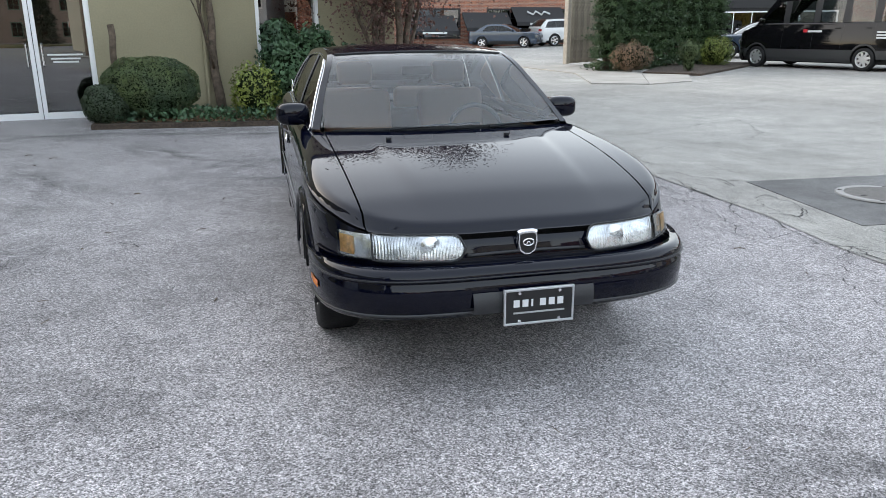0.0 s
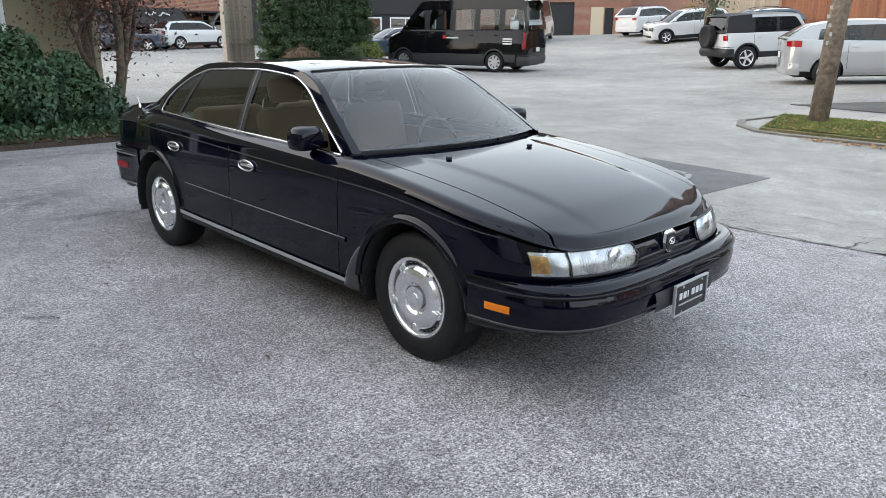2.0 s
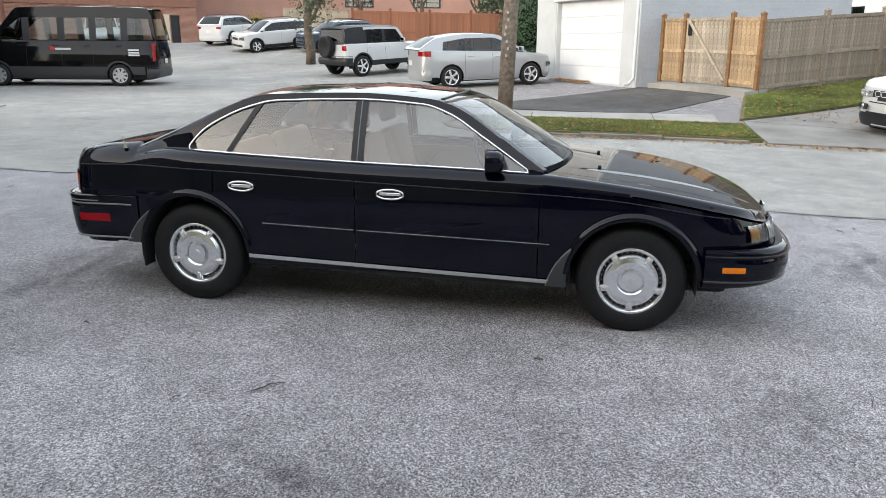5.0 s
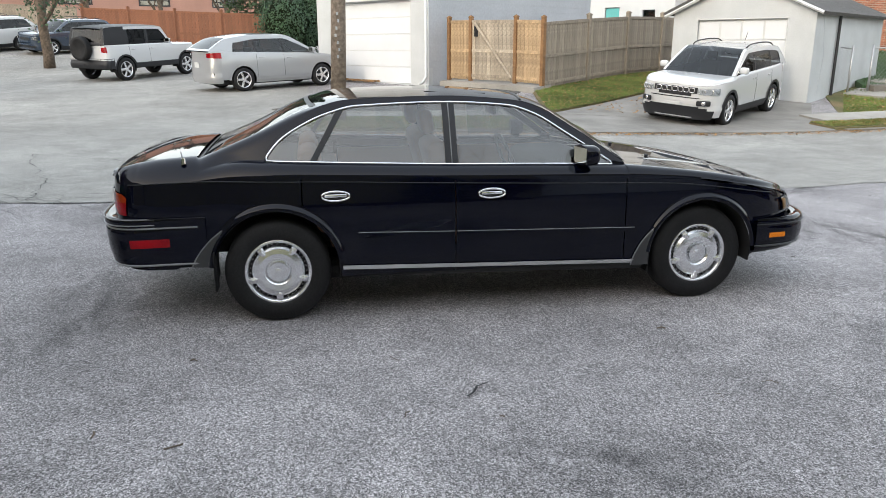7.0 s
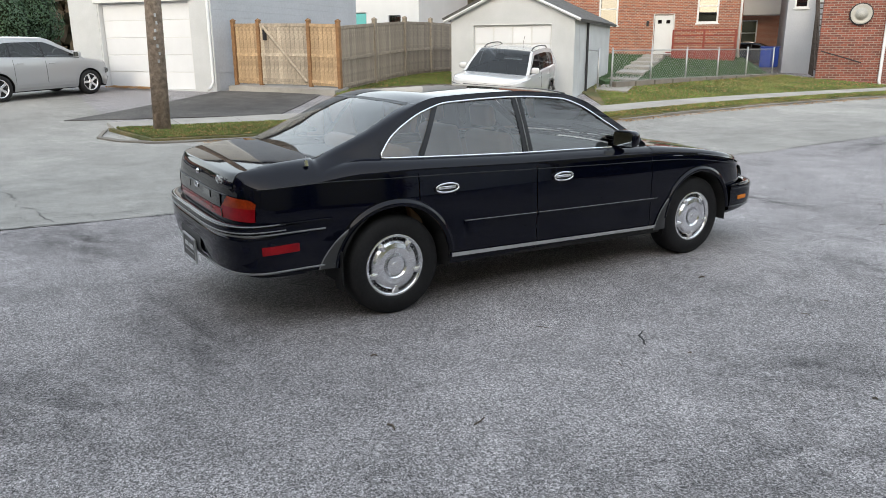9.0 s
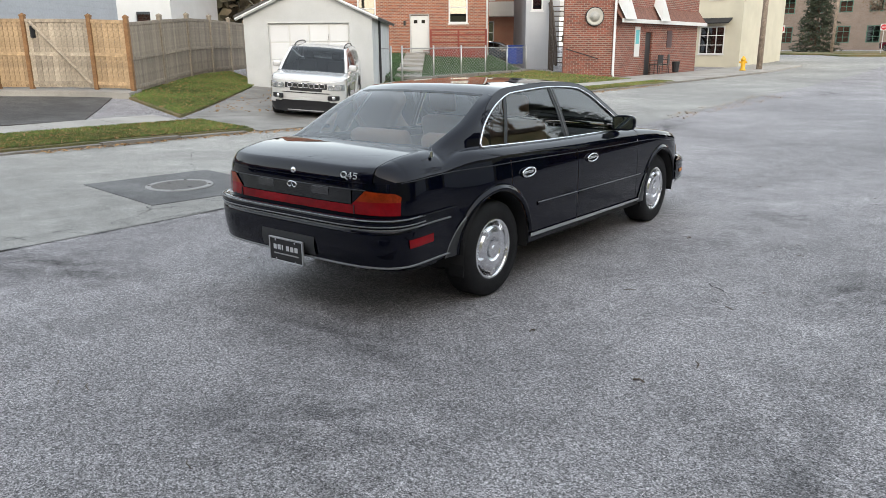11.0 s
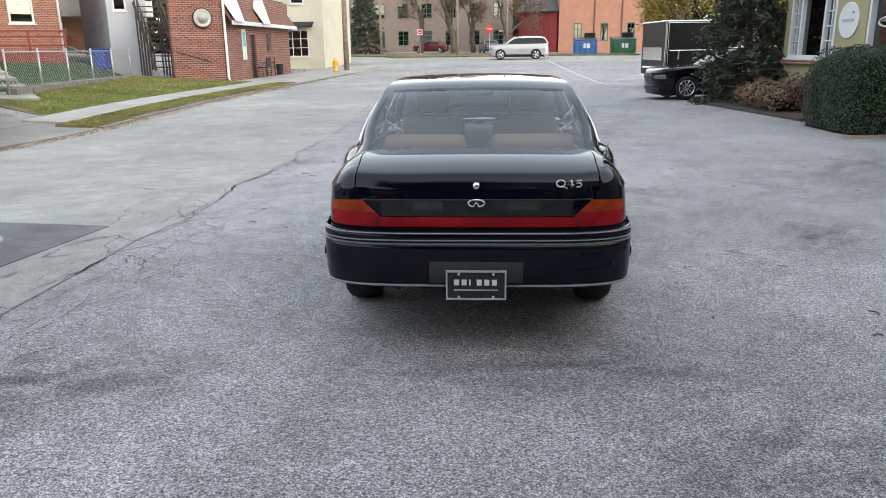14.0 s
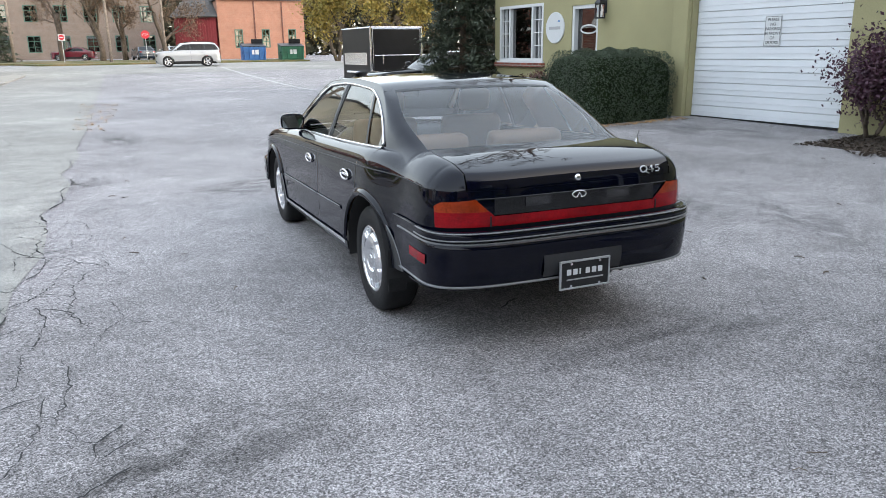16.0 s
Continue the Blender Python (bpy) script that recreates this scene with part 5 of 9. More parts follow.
# ---- other vehicles ----
def spec(L, W, H, wb, of, hood, belt, cowl, wtop, roof, tyre=0.34, kind="hatch", nose_drop=0.12, k=0.35, fn=3.4, rn=5.0, lift=0.0, sill=0.36, slope=0.25, head=.13, drop=0.0, rise=0.0):
    """A shell from a few sizes: cowl, wtop and roof are how far behind the nose the windscreen starts and ends and the roof ends."""
    f, t = -(wb / 2 + of), L - wb / 2 - of
    yc, yw, yr = f + cowl, f + wtop, f + roof
    end = t - (0.03 if kind != "sedan" else 0.55)
    zr = belt + rise + (0.03 if kind != "sedan" else 0.02)
    rail = [(yc, belt - .01), (yc + (yw - yc) * .55, belt + (H - .08 - belt) * .62), (yw, H - .075), ((yw + yr) / 2, H - .03 - drop * .2), (yr, H - .06 - drop), (yr + (end - yr) * .5, H - .06 - drop - (H - .06 - drop - zr) * (.42 if kind != "sedan" else .48)), (end, zr)]
    dtop = H - head
    dl = [(yc + .12, belt + .005), (yc + .12 + (yw - yc) * .55, belt + (dtop - belt) * .62), (yw + .12, dtop - .02), ((yw + yr) / 2, dtop - drop * .25), (yr - .05 + min(slope, 0), dtop - .03 - drop), (min(yr + slope, end - .1) + min(slope, 0), belt + rise + .05)]
    top = [(f, hood - nose_drop), (f + .35, hood - nose_drop * .35), (yc, max(hood, belt - .03)), (yc + .3, belt), (t - .8, belt + .012 + rise * .8), (t - .2, belt + .02 + rise), (t, belt + rise)]
    return Shell(W / 2, top, (f + .8, fn, [(.3, f + .10), (.6, f + .03), (hood - nose_drop, f + .04), (hood, f + .10)]), (t - .7, rn, [(.3, t - .06), (.6, t), (belt, t - .04)]), (-wb / 2, wb / 2), rail, dl,
                 sill=sill, tyre=tyre, arch=tyre + .055, zm=.75, up=.05, k=k, r=.06, crown=.03, cowl=yc, inset=.03), f, t, yc, yw, yr, end


def vehicle(name, label, paint, m, sp, style="five", cladding=None, lamps=(.55, .80, .18), tails=(.55, .80, .14), glassmat=None, rails=False, pillars=(.45,), tail_mat=None, rimmat=None, bumper_mat=None, grille=None, plate=True, seats=True, mirror_paint=None, group="parked vehicles", lamp_mat=None, pw=.03, roof_mat=None, tail_z=.04):
    sh, f, t, yc, yw, yr, end = sp
    g = glassmat or DARKGLASS
    car = thing(name, label, "vehicle" if name in ("van", "minibus") else "car", m, group)
    H = sh.rail((yw + yr) / 2)
    belt = lambda y: sh.top(y) + .004
    for sg in (-1, 1):
        part("body_side", sh.flank(f + .45, t - .35, sg, n=26, m=9), paint, car, "", True)
        part("roof_side", sh.upper(yc, end, sg, lambda y: min(max(sh.dlo(y) if sh.dlopts[0][0] < y < sh.dlopts[-1][0] else 0, sh.top(y) - .03), sh.rail(y) - .001), sh.rail, 0, 50, 5), paint, car, "", True)
        part("shoulder", sheet(lambda y, v: (sg * (sh.side(y, sh.edge(y)) + (sh.gx(y, sh.top(y)) - .01 - sh.side(y, sh.edge(y))) * (1 - math.cos(v * math.pi / 2))), y, sh.edge(y) + (sh.r + .006) * math.sin(v * math.pi / 2)), lin(yc - .05, t - .1, 30), lin(0, 1, 5)), paint, car, "", True)
        y0, y1 = sh.dlopts[0][0], sh.dlopts[-1][0]
        cuts = [y0] + [y0 + (y1 - y0) * p for p in pillars] + [y1]
        for a, b in zip(cuts, cuts[1:]):
            part("side_window", sh.upper(a + (pw if a > y0 else 0), b - (pw if b < y1 else 0), sg, belt, lambda y: max(sh.dlo(y) - .004, belt(y) + .001), -.003, 12, 4), g, car, "", True)
        for a in cuts[1:-1]:
            part("window_pillar", sh.upper(a - pw, a + pw, sg, belt, lambda y: sh.dlo(y), .001, 3, 4), TRIM, car, "", True)
            part("door_seam", tube([(sg * (sh.side(a, z) + .001), a, z) for z in lin(sh.sill + .05, sh.edge(a), 6)], .004, 4), DARK, car)
            part("handle", box(sg * (sh.side(a, sh.edge(a) - .1) + .012) - .012, sg * (sh.side(a, sh.edge(a) - .1) + .012) + .012, a - .27, a - .09, sh.edge(a) - .115, sh.edge(a) - .085, .008), paint, car, "", True)
        part("sill", sh.flank(-sh.axles[1] + sh.arch, sh.axles[1] - sh.arch, sg, lambda y: sh.sill - .12, lambda y: sh.sill + .05, .006, 8, 3), cladding or DARK, car)
        for a in sh.axles:
            part("wheel_arch", sheet(lambda u, v: (lambda y, z: (sg * (sh.side(y, z) + .012), y, z))(a + (sh.arch - .004 + .06 * v) * math.cos(math.pi * u), sh.tyre + (sh.arch - .004 + .06 * v) * math.sin(math.pi * u)), lin(0, 1, 24), lin(0, 1, 3)), cladding or paint, car, "", True)
            part("wheel_well", sheet(lambda u, v: (sg * (sh.W - .32 + .30 * v), a + (sh.arch - .003) * math.cos(u * math.pi), sh.tyre + (sh.arch - .003) * math.sin(u * math.pi)), lin(-.06, 1.06, 20), [0, 1]), DARK, car)
            wheel(car, sh.track, a, sh.tyre, sh.tyre * .66, .22, style, sg, rimmat)
    crown = crv((yc, .0), (yw, .03), ((yw + yr) / 2, .035), (yr, .03), (end, 0.0))
    bow = crv((yc, .16), (yw, .07), ((yw + yr) / 2, 0), (yr, -.02), (end, -.05))
    part("roof", sh.cross(lin(yw - .02, yr + .02, 14), lin(-1, 1, 17), crown, bow), roof_mat or paint, car, "", True)
    part("windscreen", sh.cross(lin(yc, yw - .02, 10), lin(-.92, .92, 15), crown, bow), g, car, "", True)
    part("rear_glass", sh.cross(lin(yr + .03, end - (end - yr) * .12, 10), lin(-.86, .86, 15), crown, bow), g, car, "", True)
    for sg in (-1, 1):
        part("a_pillar", sh.cross(lin(yc, yw, 10), [sg * u for u in lin(.92, 1, 4)], crown, bow, .004), paint, car, "", True)
        part("rear_pillar", sh.cross(lin(yr, end, 10), [sg * u for u in lin(.86, 1, 4)], crown, bow, .004), roof_mat or paint, car, "", True)
    part("rear_panel", sh.cross(lin(end - (end - yr) * .12, end, 4), lin(-1, 1, 15), crown, bow, .002), roof_mat or paint, car, "", True)
    def hood(u, v):
        x = u * sh.W
        yf = sh.face("f", x, sh.top(f + .1) - sh.r) + .001
        y = yf + (yc + .02 - .12 * (1 - u * u) - yf) * v
        return sh.lid(x * .999, min(y, yc + .02), "f")
    part("hood", sheet(hood, lin(-.995, .995, 31), [0, .01, .02, .035, .06, .1] + lin(.16, 1, 10)), paint, car, "", True)
    part("cowl", sheet(lambda u, v: (u * (sh.W - .08), yc - .14 * (1 - u * u) + .12 * v - .03, sh.top(yc) + .002 * v), lin(-1, 1, 10), [0, 1]), TRIM, car)
    pf, pr = sh.wrap_at("f", y=f + .47, z=.6), sh.wrap_at("r", y=t - .37, z=.6)
    part("nose_panel", sheet(lambda p, v: (lambda q: sh.wrap("f", p, sh.sill - .08 + (sh.topz(q[0], q[1]) - sh.r - sh.sill + .08) * v))(sh.wrap("f", p, .6)), lin(-pf, pf, 40), lin(0, 1, 9)), paint, car, "", True)
    part("tail_panel", sheet(lambda p, v: (lambda q: sh.wrap("r", p, sh.sill - .08 + (sh.top(q[1]) - sh.sill + .08) * v))(sh.wrap("r", p, .6)), lin(-pr, pr, 40), lin(0, 1, 9)), paint, car, "", True)
    zn = sh.top(f + .1) - sh.r
    for end_, pe, z0, z1 in (("f", pf, sh.sill - .12, sh.sill + .20), ("r", pr, sh.sill - .10, sh.sill + .24)):
        part("bumper", sheet(lambda p, v: sh.wrap(end_, p, z0 + (z1 - z0) * v, .05 * math.sin(math.pi * min(1, .2 + v))), lin(-pe * .98, pe * .98, 34), lin(0, 1, 6)), bumper_mat or paint, car, "", True)
    for sg in (-1, 1):
        x0, x1, hh = lamps
        def lampf(u, v, end_="f", zc=zn - hh / 2 - .03, w=lamps):
            x = (w[0] + (w[1] - w[0]) * u) * sh.W / .9
            return sh.wrap(end_, sh.wrap_at(end_, x=sg * x, z=.6), zc + w[2] * (v - .5) * (.75 + .25 * u), .014)
        hl = part("headlight", sheet(lampf, lin(0, 1, 10), lin(0, 1, 5)), lamp_mat or LAMPDARK, car, "", True)
        for u in (.3, .68):
            part("lamp_bowl", lathe([(.001, .010), (hh * .22, .004), (hh * .36, -.006), (hh * .38, .0)], 14, axis="y"), REFLECTOR, hl, "", True, pose(*lampf(u, .5), 0, 0, 0))
        part("lamp_cover", sheet(lambda u, v: (lambda q: (q[0] * 1.012, q[1] - .012, q[2]))(lampf(u, v)), lin(0, 1, 8), lin(0, 1, 4)), LENS, hl, "", True)
        zt = sh.top(t) - tails[2] / 2 - tail_z
        part("tail_lamp", sheet(lambda u, v: lampf(u, v, "r", zt, tails), lin(0, 1, 8), lin(0, 1, 5)), tail_mat or RED, car, "", True)
    gz = grille or (zn - .10, .40)
    pg = sh.wrap_at("f", x=gz[1] * .95, z=.6)
    part("grille", sheet(lambda p, v: sh.wrap("f", p, gz[0] - .11 + .12 * v, .012), lin(-pg, pg, 16), lin(0, 1, 3)), TRIM, car, "", True)
    part("air_intake", sheet(lambda p, v: sh.wrap("f", p, sh.sill - .02 + .11 * v, .058), lin(-pf * .5, pf * .5, 16), lin(0, 1, 3)), TRIM, car, "", True)
    if plate:
        part("number_plate", box(-.15, .15, -.006, .006, -.075, .075), WHITE, car, "", False, pose(0, sh.face("r", 0, .7) + .02, sh.sill + .42))
    part("underbody", box(-sh.W + .2, sh.W - .2, f + .3, t - .3, sh.sill - .16, sh.sill + .1), DARK, car)
    part("cabin_floor", box(-sh.W + .12, sh.W - .12, yc, t - .15, sh.sill + .1, sh.sill + .2), CABIN, car)
    if seats:
        for sg in (-1, 1):
            seat(car, sg * .38, yw + .35, sh.sill + .2, .5, True, CABIN)
        seat(car, 0, yw + 1.25, sh.sill + .2, 1.25, False, CABIN)
    mirrors(car, sh, yc + .25, belt(yc + .25) + .10, .09, mirror_paint or paint, (.2, .12, .15))
    if rails:
        for sg in (-1, 1):
            x = sh.gx((yw + yr) / 2, H) * .9
            part("roof_rail", tube([(sg * x, y, sh.rail(y) + .02 + .05 * math.sin(min(1, 6 * a) * math.pi / 2) * math.sin(min(1, 6 * (1 - a)) * math.pi / 2)) for a, y in zip(lin(0, 1, 14), lin(yw + .15, yr - .1, 14))], .016, 6), TRIM, car, "", True)
    return car, sp


def stand(x, y, deg):
    """A pose on the land, facing so that local -Y turns by deg, tilted with the slope."""
    a = radians(deg)
    fx, fy = math.sin(a), -math.cos(a)
    p = math.degrees(math.atan2(land(x + 1.3 * fx, y + 1.3 * fy) - land(x - 1.3 * fx, y - 1.3 * fy), 2.6))
    q = math.degrees(math.atan2(land(x + .8 * fy, y - .8 * fx) - land(x - .8 * fy, y + .8 * fx), 1.6))
    z = sum(land(x + s * 1.3 * fx + r * .75 * fy, y + s * 1.3 * fy - r * .75 * fx) for s in (-1, 1) for r in (-1, 1)) / 4
    return Matrix.Translation((x, y, z + .004)) @ Matrix.Rotation(a, 4, "Z") @ Matrix.Rotation(radians(-p), 4, "X") @ Matrix.Rotation(radians(q), 4, "Y")


LAMPDARK = mat("headlight_housing", (.20, .205, .21), .25, .5, grain=(40, .2))
GREYCLAD = mat("grey_cladding", (0.026, 0.027, 0.029), 0.5, grain=(60, 0.1))
BLACKVAN = mat("black_van_paint", (0.004, 0.004, 0.005), 0.05, spec=0.3)
# black passenger minibus
v, sp = vehicle("minibus", "black high-roof passenger minibus with grey lower cladding", BLACKVAN, stand(17.25, 15.95, 196.3),
                spec(5.98, 2.06, 2.50, 3.75, 1.02, 1.30, 1.42, .85, 1.75, 5.80, .35, "hatch", .30, .13, 3.0, 7, slope=.06, head=.36), "cap", GREYCLAD, (.62, .84, .26), (.80, .87, .60), glass("minibus_glass", (.58, .62, .62), .06, 1.5), pillars=(.20, .42, .62, .82), pw=.11, bumper_mat=GREYCLAD, rimmat=mat("silver_wheel_cover", (.6, .61, .62), .35, .8))
sh = sp[0]
for sg in (-1, 1):
    part("side_cladding", sh.flank(sp[1] + .5, sp[2] - .4, sg, None, lambda y: max(.62, sh.low_edge(y) + .01), .01, 30, 4), GREYCLAD, v, "grey lower cladding", True)
    bm = box(sg * (sh.side(-.2, 1.18) + .006) - .003, sg * (sh.side(-.2, 1.18) + .006) + .003, -.22, -.08, 1.06, 1.24)
    part("logo_mark", bm, mat("red_mark", (.5, .02, .03), .4), v)
    part("logo_mark", box(sg * (sh.side(-.2, 1.18) + .006) - .003, sg * (sh.side(-.2, 1.18) + .006) + .003, -.06, .42, 1.13, 1.20), WHITE, v)
    part("logo_mark", box(sg * (sh.side(-.2, 1.18) + .006) - .003, sg * (sh.side(-.2, 1.18) + .006) + .003, .05, .38, 1.05, 1.08), WHITE, v)
    for k in range(3):
        part("lettering_bar", box(sg * (sh.side(2.2, .98) + .014) - .003, sg * (sh.side(2.2, .98) + .014) + .003, 2.20, 2.55, .96 + .08 * k, 1.01 + .08 * k), WHITE, v)
# white four-door off-roader with a black hard top
v, sp = vehicle("off_roader", "boxy white four-door off-roader with black top and spare wheel", WHITEPAINT, stand(24.56, 7.4, 56), spec(4.5, 1.85, 1.87, 3.0, .68, 1.20, 1.22, 1.35, 1.75, 4.35, .40, "hatch", .06, .12, 6, 9, sill=.55, slope=.0), "five", TRIM, (.42, .62, .2), (.68, .86, .2), pillars=(.36, .68), bumper_mat=TRIM, rimmat=ALLOY, roof_mat=TRIM, pw=.06)
sh = sp[0]
part("hard_top", sh.cross(lin(sp[4] + .02, sp[5] + .03, 8), lin(-1.01, 1.01, 11), lambda y: .05, lambda y: 0, .01), TRIM, v, "black hard top", True)
for sg in (-1, 1):
    part("hard_top_side", sh.upper(sp[4] + 1.75, sp[6], sg, lambda y: sh.top(y) + .02, sh.rail, .012, 10, 5), TRIM, v, "", True)
w = part("spare_wheel", lathe([(.001, .02), (.26, .03), (.30, .05), (.39, .06), (.40, .03), (.40, -.16), (.38, -.18)], 36, axis="y"), RUBBER, v, "covered spare wheel", True, pose(.08, sp[2] + .2, 1.12))
# silver crossover
vehicle("crossover", "silver compact crossover parked before the white garage", SILVERPAINT, stand(19.15, 2.35, 30), spec(4.65, 1.80, 1.66, 2.69, .93, 1.00, 1.04, 1.05, 2.10, 3.98, .345, "hatch", .24, .38, 2.6, 3.4, slope=-.06, drop=.075, rise=.12, head=.15), "five", SILVERPAINT, (.55, .82, .16), (.56, .88, .16), pillars=(.40, .74), glassmat=glass("tinted_window", (.30, .32, .32), .06, 1.5), pw=.022, tail_z=.02)
# white SUV nose-out on the driveway
v, sp = vehicle("suv", "white compact SUV with slotted grille on the driveway", WHITEPAINT, stand(11.30, -8.45, 217.7), spec(4.39, 1.84, 1.66, 2.64, .90, 1.06, 1.08, 1.10, 1.95, 3.9, .35, "hatch", .12, .27, 3.6, 5, slope=.1, drop=.04, rise=.06), "five", TRIM, (.50, .86, .15), (.6, .84, .14), rails=True, pillars=(.4, .75), bumper_mat=WHITEPAINT, glassmat=glass("suv_window", (.26, .30, .33), .07, 1.5), pw=.022, lamp_mat=REFLECTOR)
sh = sp[0]
zg = sh.top(sp[1] + .1) - sh.r - .085
def suv_band(name, x, z0, z1, off, material, lab="", n=24):
    """A strip wrapped round the nose, up to x on either side."""
    p = sh.wrap_at("f", x=x, z=.6)
    return part(name, sheet(lambda q, k: sh.wrap("f", q, z0 + (z1 - z0) * k, off), lin(-p, p, n), lin(0, 1, 4)), material, v, lab, True)
suv_band("grille_band", .50, zg - .068, zg + .062, .012, TRIM, "black slotted grille band")
suv_band("nose_slit", .56, zg - .175, zg - .155, .012, TRIM)
suv_band("lower_bumper", .82, .20, .40, .064, TRIM, "black lower bumper")
suv_band("lower_intake", .56, .40, .48, .062, TRIM, "black lower air intake")
suv_band("skid_strip", .45, .225, .25, .068, CHROME)
for k in range(7):
    x = (k - 3) * .128
    turn = math.degrees(math.atan2(sh.face("f", x + .05, zg) - sh.face("f", x - .05, zg), .1))
    ring = part("grille_ring", tube([(.054 * math.copysign(abs(math.cos(t)) ** .4, math.cos(t)), -.012, .048 * math.copysign(abs(math.sin(t)) ** .4, math.sin(t))) for t in lin(0, 2 * math.pi, 17)[:-1]], .009, 5, closed=True), CHROME, v, "", True, pose(x, sh.face("f", x, zg) - .010, zg, 0, 0, turn))
    part("grille_slot", box(-.046, .046, -.012, .004, -.040, .040, .008), DARK, ring)
for sg in (-1, 1):
    fs = part("fog_surround", box(-.15, .15, -.014, .014, -.055, .055, .025), TRIM, v, "", False, pose(sg * .66, sh.face("f", .66, .55) - .045, .56, 0, 0, sg * 30))
    part("fog_light", lathe([(.001, -.02), (.04, -.02), (.05, 0)], 16, axis="y"), CHROME, fs, "", True)
part("front_plate_mount", box(-.16, .16, -.008, .008, -.03, .03, .004), WHITEPAINT, v, "", False, pose(0, sh.face("f", 0, .55) - .058, .52))
part("roof_antenna", cyl((0, sp[5] - .25, 1.64), (0, sp[5] - .12, 1.86), .006), TRIM, v)
# silver SUV across the far lot
vehicle("suv", "silver four-door SUV standing across the far lot", SILVERPAINT, stand(-2.75, -54.9, 90), spec(4.70, 1.88, 1.76, 2.79, .88, 1.12, 1.18, 1.25, 2.0, 4.3, .38, "hatch", .12, .3, 4.5, 6, slope=.25), "five", None, rails=True, pillars=(.36, .68))
# dark sedan nose-out behind the spruce
vehicle("sedan", "black sedan with bright multi-spoke wheels beside the building", BLACKVAN, stand(-7.05, -16.2, 95), spec(4.75, 1.83, 1.42, 2.81, .86, .92, .96, 1.5, 2.3, 3.4, .33, "sedan", .16, .5, 3.0, 4.5, sill=.28), "ten", None, (.45, .80, .12), rimmat=ALLOY, pillars=(.5,))
# far side of the open lot
for lab, x, y, d, mt in (("white SUV backed against the far wall", 36.0, 16.95, 228, WHITEPAINT), ("white SUV seen from behind at the far wall", 38.6, 20.6, 80, WHITEPAINT), ("dark SUV parked by a grey fence", 36.2, 13.2, 228, BLUEPAINT)):
    vehicle("suv", lab, mt, stand(x, y, d), spec(4.55, 1.82, 1.66, 2.63, .9, 1.06, 1.10, 1.1, 1.95, 3.95, .35, "hatch", .12, .35, 3.8, 5, slope=.3), "five", TRIM, rails=True, pillars=(.4, .75))
vehicle("van", "white delivery van beyond the minibus", WHITEPAINT, stand(34.5, 26.5, 300), spec(5.9, 2.0, 2.5, 3.66, 1.0, 1.2, 1.4, 1.1, 1.9, 5.7, .35, "hatch", .25, .14, 3, 7, slope=.12), "cap", GREYCLAD, (.6, .84, .24), (.74, .86, .5), pillars=(.3,))
# in front of the bank and down the street
vehicle("suv", "white SUV parked before the bank", WHITEPAINT, stand(19.0, 41.0, 95), spec(4.8, 1.93, 1.68, 2.9, .92, 1.1, 1.12, 1.2, 2.1, 4.2, .37, "hatch", .12, .35, 3.8, 5), "five", None, rails=True, pillars=(.4, .75))
vehicle("sedan", "dark grey car parked before the bank", BLUEPAINT, stand(14.6, 40.4, 55), spec(4.6, 1.82, 1.45, 2.7, .9, .95, .98, 1.4, 2.2, 3.3, .33, "sedan"), "five", pillars=(.5,))
for lab, x, y, d, mt in (("maroon sedan parked by the mill", 6.5, -88, 80, MAROON), ("dark car parked at the street corner", -.6, -84, 10, BLUEPAINT), ("grey car parked at the street corner", -3.6, -86, 20, SILVERPAINT), ("dark sedan parked past the brick bar", 13.0, -46.5, 270, BLUEPAINT), ("dark car under the hedge by the minibus", 19.5, 22.5, 250, BLUEPAINT), ("silver car parked far down the street", -5.5, -88, 12, SILVERPAINT)):
    vehicle("sedan", lab, mt, stand(x, y, d), spec(4.6, 1.80, 1.45, 2.7, .9, .95, .98, 1.4, 2.2, 3.3, .33, "sedan"), "five", pillars=(.5,), seats=False)
vehicle("sedan", "dark car parked in the gap between the houses", BLUEPAINT, stand(24.1, -36.8, 300), spec(4.6, 1.80, 1.45, 2.7, .9, .95, .98, 1.4, 2.2, 3.3, .33, "sedan"), "five", pillars=(.5,), seats=False)
# black cargo trailer
TRAILER = mat("black_trailer_sheet", (0.008, 0.008, 0.009), 0.4, blotch=(2, .3), spec=.2)
tz = land(-7.2, -23)
tr = thing("cargo_trailer", "black enclosed cargo trailer with pale edge trim", "trailer", pose(-7.25, -23.2, tz, 0, 0, 4))
part("body", box(-1.02, 1.02, -.7, 2.3, .42, 2.35, .03), TRAILER, tr)
for z in (.44, 2.34):
    part("edge_trim", tube([(-1.03, -.7, z), (1.03, -.7, z), (1.03, 2.31, z), (-1.03, 2.31, z)], .025, 5, closed=True), ALLOY, tr)
for x in (-1.02, 1.02):
    part("corner_post", box(x - .03, x + .03, 2.27, 2.33, .42, 2.36, .01), ALLOY, tr)
part("rear_door", box(-.95, .95, 2.30, 2.335, .5, 2.28, .01), TRAILER, tr)
part("lock_bar", tube([(-.9, 2.36, 1.35), (.9, 2.36, 1.35)], .018, 6), ALLOY, tr)
part("door_handle", box(.55, .60, 2.34, 2.38, 1.05, 1.35, .01), ALLOY, tr)
part("door_frame", tube([(-.95, 2.345, .5), (.95, 2.345, .5), (.95, 2.345, 2.28), (-.95, 2.345, 2.28)], .02, 5, closed=True), ALLOY, tr)
part("fender", box(1.0, 1.25, .3, 1.3, .70, .78, .02), ALLOY, tr)
